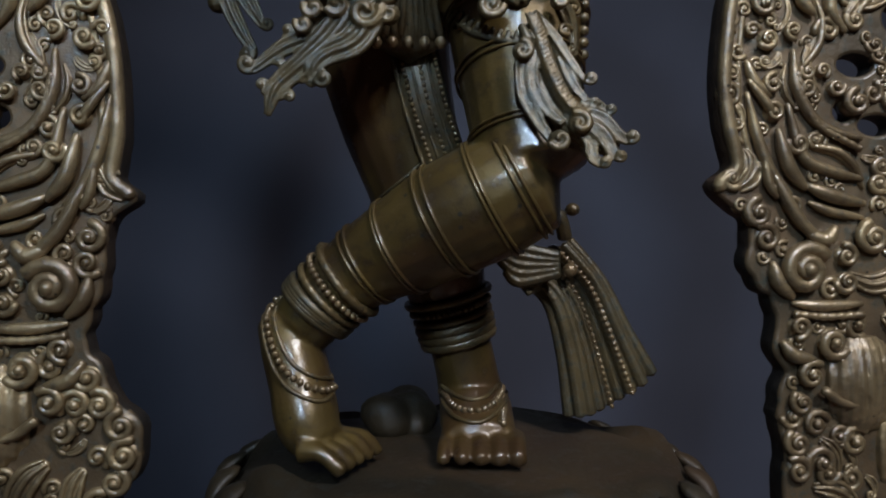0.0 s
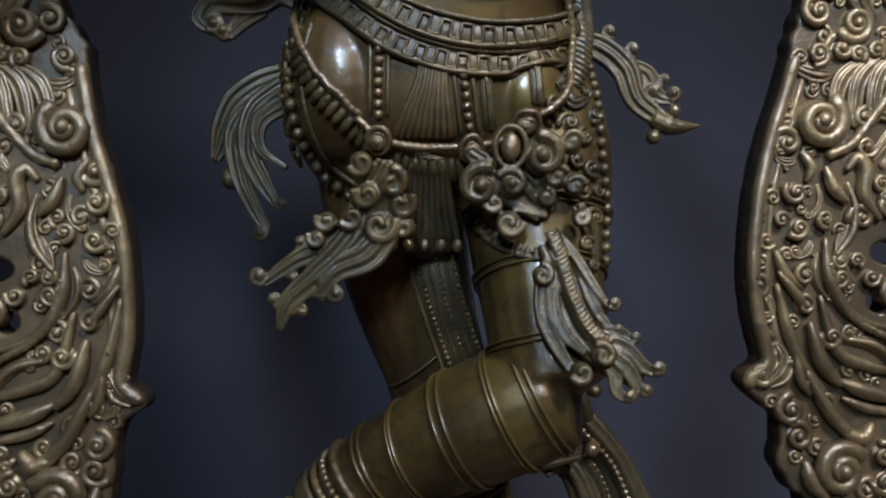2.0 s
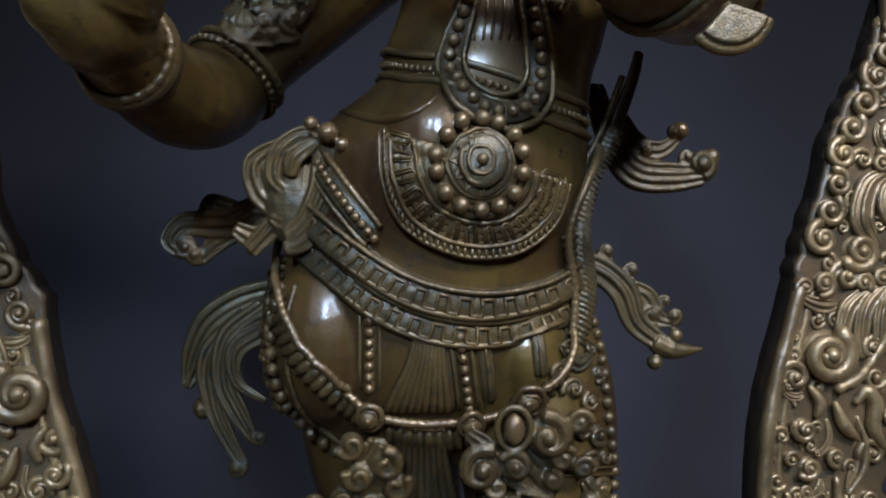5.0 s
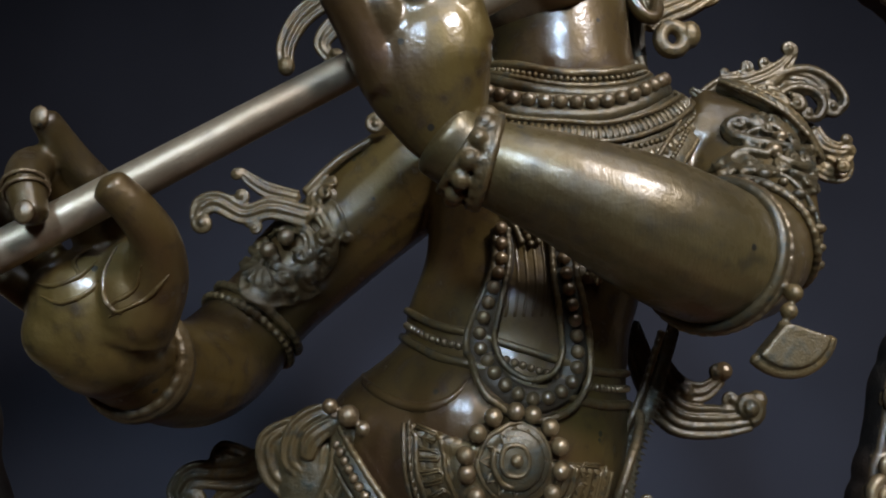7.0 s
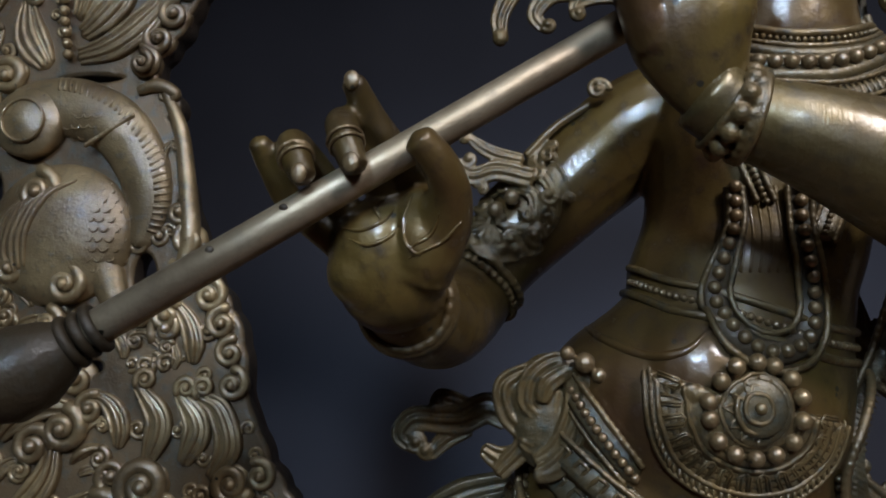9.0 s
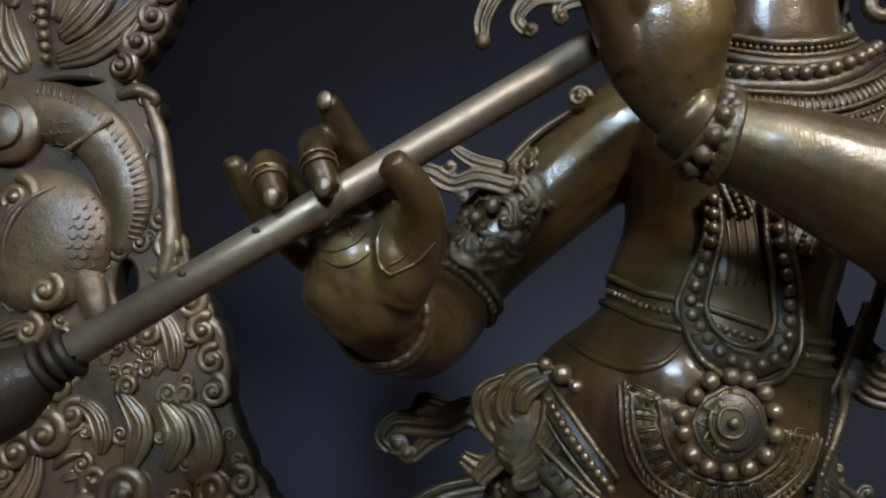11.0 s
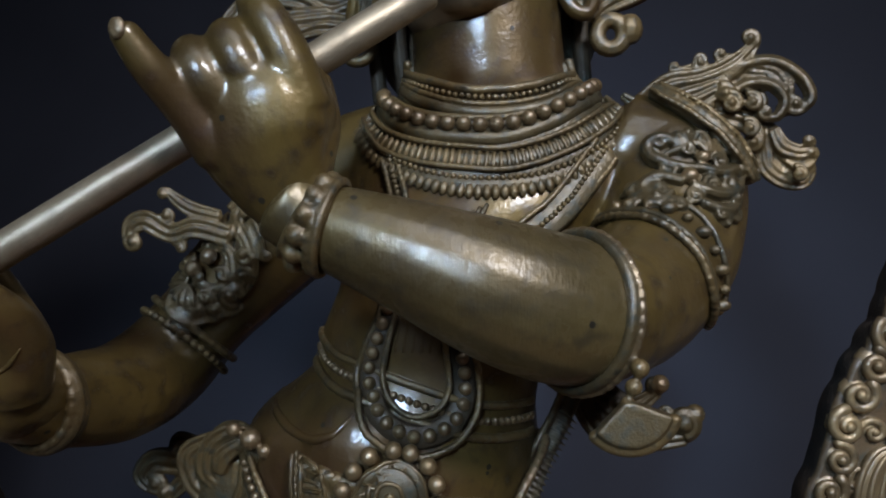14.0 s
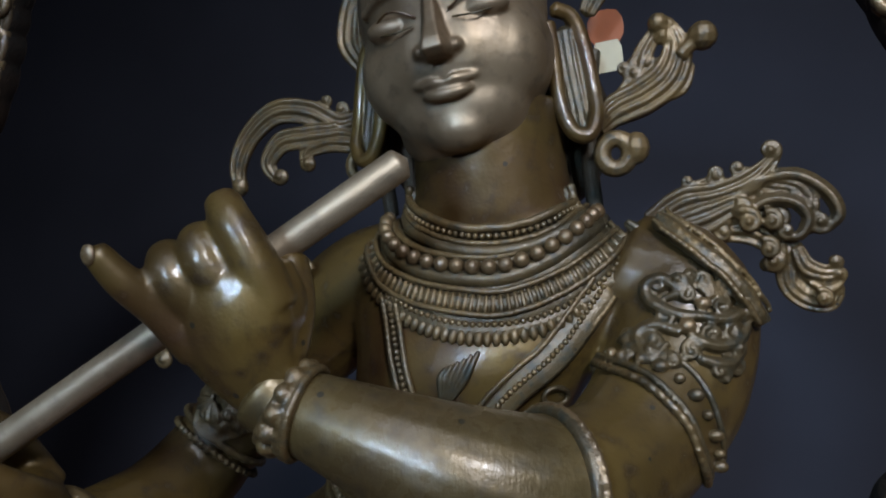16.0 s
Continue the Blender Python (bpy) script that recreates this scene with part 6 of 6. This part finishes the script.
def arch_relief(side):
    """Scrolls, foliage, the beaded wheel and the curled beast that stand out from one half of the plate."""
    rnd = random.Random(7)
    where = lambda x, z, h=0.0: np.array((side * x * 0.985, 0.0035 - h, z))
    pieces = []

    def piece(name):
        pieces.append((name, Build()))
        return pieces[-1][1]

    def curl(c, r, start, turns, hand, h=0.004, name="scroll", n=8):
        """One scroll on its cushion."""
        mb = piece(name)
        ball(mb, where(c[0], c[1], -0.001), (r * 1.02, h + r * 0.28, r * 1.02), 0, 12, 6)
        scroll(mb, where, c, r, start, turns, hand, r * 0.33, 0, h + r * 0.08, n=n)
        return mb

    taken = [(x, z, max(a, b) + 0.002) for x, z, a, b in HOLES]

    def free(x, z, r):
        return all((x - a) ** 2 + (z - b) ** 2 > (r + c) ** 2 for a, b, c in taken)

    # raised rim along the inner edge
    rim = [(x + 0.006, z) for x, z in spline(INNER_EDGE[side], 5) if 0.495 < z < 0.76]
    tube(piece("rim"), [where(x, z, 0.003) for x, z in rim], 0.0060, 0, 10)
    tube(piece("rim"), [where(x + 0.012, z, 0.002) for x, z in rim], 0.0034, 0, 8)
    acanthus(piece("spur"), where, [(0.274, 0.520), (0.264, 0.504), (0.254, 0.496)], [0.006, 0.010, 0.005], (0, 0), 2, h=0.003)
    # wheel of curved blades and cords round the holes
    wx, wz = 0.405, 0.605

    bands = [([(0.304, 0.612), (0.307, 0.578), (0.326, 0.549), (0.364, 0.536)], 0.0046), ([(0.306, 0.592), (0.320, 0.552), (0.362, 0.527)], 0.0034), ([(0.298, 0.566), (0.311, 0.522), (0.335, 0.509), (0.364, 0.502)], 0.0050),
             ([(0.313, 0.497), (0.334, 0.488), (0.364, 0.481)], 0.0058), ([(0.315, 0.483), (0.334, 0.475), (0.364, 0.469)], 0.0040), ([(0.288, 0.545), (0.297, 0.513), (0.312, 0.494)], 0.0056), ([(0.262, 0.576), (0.271, 0.537), (0.283, 0.508), (0.300, 0.489)], 0.0046)]
    bands += [([(0.275, 0.525), (0.279, 0.500), (0.286, 0.487)], 0.0036), ([(0.262, 0.603), (0.270, 0.584), (0.284, 0.573)], 0.0042), ([(0.263, 0.586), (0.278, 0.567), (0.286, 0.554)], 0.0038), ([(0.309, 0.680), (0.328, 0.688), (0.344, 0.706), (0.363, 0.729)], 0.0050),
              ([(0.283, 0.508), (0.304, 0.470), (0.326, 0.449)], 0.0052), ([(0.286, 0.683), (0.294, 0.670), (0.290, 0.659)], 0.0040), ([(0.305, 0.670), (0.312, 0.652), (0.323, 0.641)], 0.0044), ([(0.324, 0.668), (0.333, 0.677), (0.340, 0.668), (0.338, 0.646), (0.351, 0.627)], 0.0055)]
    bands += [([(0.310, 0.459), (0.328, 0.451), (0.338, 0.462)], 0.0060), ([(0.299, 0.398), (0.327, 0.395), (0.362, 0.396)], 0.0046), ([(0.300, 0.389), (0.327, 0.386), (0.362, 0.387)], 0.0036), ([(0.282, 0.433), (0.287, 0.416), (0.300, 0.403)], 0.0060), ([(0.288, 0.366), (0.299, 0.354), (0.317, 0.350)], 0.0056)]
    for k, (path, w) in enumerate(bands):
        mb = piece("wheel_band")
        line = [where(x, z, 0.006 + 0.002 * (k % 2)) for x, z in spline(path, 7)]
        if k in (1, 10, 17):
            rope(mb, line, w, 0)
        else:
            tube(mb, line, [w * 0.45, w, w * 1.15, w, w * 0.5], 0, 10)
        taken.extend((x, z, w) for x, z in even(spline(path, 4), 0.008))
    curls = [(0.301, 0.707, 0.021), (0.279, 0.650, 0.010), (0.281, 0.621, 0.009), (0.304, 0.628, 0.008), (0.267, 0.628, 0.007), (0.285, 0.583, 0.009), (0.285, 0.559, 0.009), (0.315, 0.580, 0.008), (0.329, 0.594, 0.007), (0.341, 0.580, 0.008), (0.360, 0.567, 0.012), (0.306, 0.533, 0.010)]
    curls += [(0.290, 0.494, 0.007), (0.299, 0.481, 0.008), (0.310, 0.426, 0.021), (0.347, 0.437, 0.010), (0.347, 0.415, 0.010), (0.304, 0.378, 0.010), (0.334, 0.364, 0.014), (0.314, 0.337, 0.012), (0.305, 0.314, 0.010)]
    for k, (x, z, r) in enumerate(curls):
        curl((x, z), r, 60 + 75 * k, 1.35 if r < 0.015 else 1.7, 1 if k % 3 else -1, 0.007, "comma_scroll", 9)
        taken.append((x, z, r))
    # fine tufts along the bands, turning round the wheel
    for k in range(1500):
        u, q = radians(rnd.uniform(95, 340)), rnd.uniform(0.045, 0.128)
        x, z = wx + q * np.cos(u), wz + 1.12 * q * np.sin(u)
        w = (0.0070, 0.0055, 0.0045, 0.0034, 0.0025)[k // 300]
        d = np.array((-np.sin(u), 1.12 * np.cos(u))) * rnd.choice((-1, 1))
        e = np.array((np.cos(u), np.sin(u))) * rnd.choice((-1, 1))
        path = [np.array((x, z)) + d * o * w * 5 + e * o * o * w * 2 for o in (-1.0, -0.4, 0.3, 1.0)]
        if all(inside(*c, side)[0] + 0.016 < c[0] < inside(*c, side)[1] - 0.006 and free(c[0], c[1], w * 0.45) for c in path):
            taken.extend((c[0], c[1], w) for c in path)
            acanthus(piece("blade"), where, path, [w * 0.4, w * 0.9, w, w * 0.7], (0, 0), rnd.choice((1, 2)), (), (rnd.choice((-1, 1)), w * 1.2), 0.004, 1.4)
    # bundle of blades that rises over the wheel
    for k in range(5):
        o = 0.016 * k
        acanthus(piece("blade"), where, [(0.318 + o, 0.700 + 0.2 * o), (0.316 + o, 0.720), (0.322 + o, 0.742 + 0.1 * o), (0.340 + o, 0.756 + 0.2 * o)], [0.004, 0.0070, 0.0080, 0.005], (0, 0), 2, (), (1, 0.008), 0.005)
    taken += [(0.318 + 0.016 * k, 0.720, 0.010) for k in range(5)] + [(0.335 + 0.016 * k, 0.752, 0.012) for k in range(5)]
    # big comma scrolls and curved blades above and below the wheel
    for x, z, r, st, hd in ((0.372, 0.452, 0.014, 100, 1), (0.302, 0.762, 0.010, 250, 1), (0.334, 0.786, 0.015, 200, 1), (0.400, 0.784, 0.020, 300, 1)):
        curl((x, z), r, st, 1.7, hd, 0.006, "comma_scroll", 10)
        taken.append((x, z, r * 1.05))
    for path, w in (([(0.350, 0.790), (0.338, 0.812), (0.346, 0.838), (0.362, 0.848)], 0.011), ([(0.372, 0.800), (0.362, 0.826), (0.378, 0.850)], 0.011), ([(0.400, 0.800), (0.392, 0.830), (0.410, 0.856)], 0.011),
                    ([(0.410, 0.440), (0.395, 0.420), (0.372, 0.412), (0.350, 0.420)], 0.010)):
        acanthus(piece("blade"), where, path, [w * 0.5, w, w * 0.9, w * 0.4], (0, 0), 3, (), (1, w * 0.8), 0.004)
        for x, z in path:
            taken.append((x, z, w * 1.1))
    # scrolls that edge the foot, the shaft and the arch
    line = even(spline(INNER_EDGE[side], 6), 0.0235)
    for i, (x, z) in enumerate(line):
        if (0.255 < z < 0.475) or (0.775 < z < 0.99) or z > 1.10:
            r = 0.0115 + 0.0022 * rnd.random()
            if not free(x + 0.013, z, r * 0.25):
                continue
            curl((x + 0.013, z), r, 90 + rnd.uniform(-40, 40), 1.45, -1 if i % 3 else 1, 0.004)
            taken.append((x + 0.013, z, r))
    # two striped lobes low on the shaft
    for cx, cz, a, b in ((0.362, 0.328, 0.036, 0.044), (0.415, 0.270, 0.045, 0.05)):
        foot = Build()
        ball(foot, where(cx, cz, -0.004), (a, 0.020, b), 0, 20, 12)
        for k in range(9):
            o = -0.85 + 1.7 * k / 8
            pts = []
            for s in np.linspace(-0.9, 0.9, 9):
                x, z = o * np.sqrt(1 - 0.55 * s * s), s
                d = max(0.0, 1 - x * x - z * z)
                pts.append(where(cx + a * x, cz + b * z, -0.004 + 0.020 * np.sqrt(d) + 0.0005))
            tube(foot, pts, 0.0030, 0, 6)
        piece("striped_lobe").add(*fused([foot], 0.0021, 1, 0.3))
        taken.append((cx, cz, max(a, b)))
    tube(piece("lobe_band"), [where(x, z, 0.012) for x, z in spline([(0.322, 0.325), (0.345, 0.312), (0.390, 0.316)], 5)], 0.004, 0, 8)
    # curled beast: arched body with bands, hanging mane, round head
    def scales(mb, cx, cz, a, b, lift, step=0.0075):
        """Rows of small overlapping scales on a low boss."""
        for j in range(int(2 * b / step)):
            z = cz - b + step * (j + 0.5)
            for i in range(int(2 * a / step) + 1):
                x = cx - a + step * (i + 0.5 * (j % 2))
                d = 1 - ((x - cx) / a) ** 2 - ((z - cz) / b) ** 2
                if d > 0.06:
                    h = lift * np.sqrt(d)
                    tube(mb, [where(x + 0.0036 * np.cos(u), z + 0.0034 * np.sin(u), h) for u in np.radians((190, 235, 270, 305, 350))], 0.0008, 0, 5)

    beast = piece("beast_body")
    body = [(0.520, 1.072), (0.500, 1.074), (0.471, 1.073), (0.438, 1.057), (0.416, 1.026), (0.409, 0.994), (0.416, 0.964)]
    s = spline(body, 8)
    tube(beast, [where(x, z, 0.003) for x, z in s], [0.020, 0.024, 0.025, 0.024, 0.022, 0.018, 0.010], 0, 20, 0.50, (0, 1, 0))
    t = unit(np.gradient(s, axis=0))
    for i in range(14, len(s) - 3):
        w = float(np.interp(i / len(s), np.linspace(0, 1, 7), [0.020, 0.024, 0.025, 0.024, 0.022, 0.018, 0.010]))
        side_out = np.array((s[i, 0] - 0.455, s[i, 1] - 0.985))
        side_out = side_out / np.linalg.norm(side_out)
        tube(beast, [where(s[i, 0] + side_out[0] * w * o, s[i, 1] + side_out[1] * w * o, 0.003 + 0.5 * w * np.sqrt(max(0.02, 1 - o * o))) for o in (0.45, 0.65, 0.85, 0.98)], 0.0013, 0, 6)
    for path in ([(0.458, 1.040), (0.438, 1.052), (0.420, 1.064)],):
        rope(beast, [where(x, z, 0.0140) for x, z in spline(path, 6)], 0.0022, 0)
    scales(beast, 0.455, 1.066, 0.036, 0.020, 0.0150)
    beast = piece("beast_head")
    tube(beast, [where(0.507, 1.060, h) for h in (0.002, 0.013, 0.0155, 0.017)], [0.028, 0.028, 0.026, 0.019], 0, 28)
    tube(beast, [where(0.507 + 0.017 * np.cos(u), 1.060 + 0.017 * np.sin(u), 0.0195) for u in np.arange(20) * np.pi / 10], 0.0014, 0, 6, closed=True)
    limb_ = piece("beast_limb")
    ball(limb_, where(0.478, 0.972, 0.004), (0.058, 0.018, 0.056), 0, 30, 16)
    for k in range(6):
        o = 0.008 * k
        swirl = [(0.462 + o, 1.012 - 0.3 * o), (0.482 + o, 1.000 - 0.5 * o), (0.496 + 0.8 * o, 0.975 - 0.6 * o), (0.498 + 0.5 * o, 0.946 - 0.3 * o)]
        tube(limb_, [where(x, z, 0.004 + 0.018 * np.sqrt(max(0.0, 1 - ((x - 0.478) / 0.058) ** 2 - ((z - 0.972) / 0.056) ** 2))) for x, z in spline(swirl, 6)], [0.0012, 0.0028, 0.0030, 0.0016], 0, 8)
    tube(limb_, [where(x, z, 0.004) for x, z in spline([(0.446, 0.950), (0.437, 0.934), (0.428, 0.910), (0.420, 0.906)], 5)], [0.018, 0.014, 0.009, 0.006], 0, 12, 0.7, (0, 1, 0))
    scales(limb_, 0.448, 0.972, 0.026, 0.046, 0.0190)
    tube(limb_, [where(0.470 + 0.047 * np.cos(u), 0.974 + 0.048 * np.sin(u), 0.0035) for u in np.radians(np.linspace(40, 240, 22))], 0.0022, 0, 7)
    tail = piece("beast_tail")
    tube(tail, [where(x, z, 0.004) for x, z in spline([(0.399, 1.084), (0.386, 1.056), (0.380, 1.025), (0.376, 0.994), (0.374, 0.968), (0.379, 0.946), (0.389, 0.949)], 6)], [0.004, 0.006, 0.0065, 0.0075, 0.008, 0.007, 0.004], 0, 10)
    tube(tail, [where(x, z, 0.005) for x, z in spline([(0.421, 1.086), (0.405, 1.090), (0.391, 1.083), (0.394, 1.077)], 5)], [0.004, 0.006, 0.005, 0.003], 0, 9)
    for x, z, r in ((0.466, 0.932, 0.015), (0.478, 0.903, 0.012), (0.453, 0.897, 0.008), (0.492, 1.003, 0.018), (0.416, 1.106, 0.009), (0.530, 0.975, 0.012), (0.512, 0.945, 0.012)):
        curl((x, z), r, 90, 1.5, 1, 0.013)
    taken += [(0.44, 1.05, 0.04), (0.415, 1.0, 0.03), (0.49, 1.06, 0.045), (0.47, 0.974, 0.05), (0.43, 0.92, 0.012), (0.378, 1.03, 0.008), (0.375, 0.98, 0.009), (0.38, 0.95, 0.010), (0.39, 1.07, 0.008)]
    # large veined leaves over the beast, with a column of beads
    for path, w, n_ in (([(0.472, 1.116), (0.445, 1.124), (0.420, 1.142), (0.402, 1.164), (0.392, 1.184)], 0.013, 4), ([(0.470, 1.135), (0.452, 1.150), (0.436, 1.172), (0.430, 1.196)], 0.013, 4), ([(0.474, 1.150), (0.464, 1.175), (0.458, 1.205)], 0.012, 4), ([(0.500, 1.110), (0.515, 1.135), (0.520, 1.165)], 0.014, 4)):
        acanthus(piece("veined_leaf"), where, path, [w * 0.6, w, w * 1.1, w * 0.8, w * 0.4], (0, 0), n_, (), (1, w * 0.5), 0.003)
        taken.extend((x, z, w * 1.1) for x, z in even(spline(path, 4), 0.012))
    for spot in even([where(x, z, 0.010) for x, z in spline([(0.487, 1.190), (0.484, 1.150), (0.479, 1.116)], 5)], 0.0097):
        ball(piece("bead"), spot, 0.0042, 0, 9, 6)
    taken += [(0.485, 1.18, 0.006), (0.483, 1.15, 0.006), (0.48, 1.12, 0.006)]
    # foliage that fills the rest: curved blades that follow one another, and scrolls in the gaps
    def room(z):
        lo, hi = inside(0, min(z, 1.49), side) if z < 1.5 else (0.0, inside(0, z, side)[1])
        return lo, min(hi, 0.575)

    for size in (0.060, 0.046, 0.034, 0.026, 0.019):
        for _ in range(1500):
            z = rnd.uniform(0.24, 1.62)
            lo, hi = room(z)
            if hi - lo < 0.03:
                continue
            x = rnd.uniform(lo + 0.006, hi - 0.006)
            a = np.arctan2(z - wz, x - wx) + np.pi / 2 + rnd.uniform(-0.7, 0.7) if z < 0.8 else radians(rnd.uniform(50, 150))
            bend, w = rnd.choice((-1, 1)) * rnd.uniform(0.6, 1.3), size * 0.19
            path = [np.array((x, z))]
            for k in range(4):
                path.append(path[-1] + size * 0.25 * np.array((np.cos(a), np.sin(a))))
                a += bend * 0.32
            if all(room(q[1])[0] + w < q[0] < room(q[1])[1] - w and free(q[0], q[1], w * 0.78) for q in path):
                taken.extend((q[0], q[1], w * 1.05) for q in path)
                hand = 1 if bend > 0 else -1
                acanthus(piece("blade"), where, path, [w * 0.45, w * 0.95, w, w * 0.8, w * 0.55], (0, 0), rnd.choice((1, 2, 2, 3)), [(0.45, -hand, w * 0.8)] if rnd.random() < 0.6 else (), (hand, w * rnd.uniform(1.2, 1.7)), 0.004, 1.4)
    for _ in range(6000):
        z = rnd.uniform(0.24, 1.62)
        r = rnd.choice((0.014, 0.012, 0.010, 0.008, 0.0064))
        lo, hi = room(z)
        if hi - lo < 0.03:
            continue
        x = rnd.uniform(lo + 0.006, hi - 0.006)
        if lo + r * 0.8 < x < hi - r * 0.8 and free(x, z, r * 0.40):
            taken.append((x, z, r * 0.72))
            curl((x, z), r, rnd.uniform(0, 360), 1.3, rnd.choice((-1, 1)), 0.003, n=6)
    return pieces


def arch():
    base = new("arch_surround")
    base.matrix_world = ARCH
    for side in (-1, 1):
        plate = part("side_panel", arch_plate(side), [PLATE, SHADED], base, "openwork bronze plate with dark green patina")
        for name, mb in arch_relief(side):
            part(name, mb, [RELIEF], plate)
    return tagged(base, "tall openwork bronze arch of scrolls and foliage behind the statue", "arch")


arch()
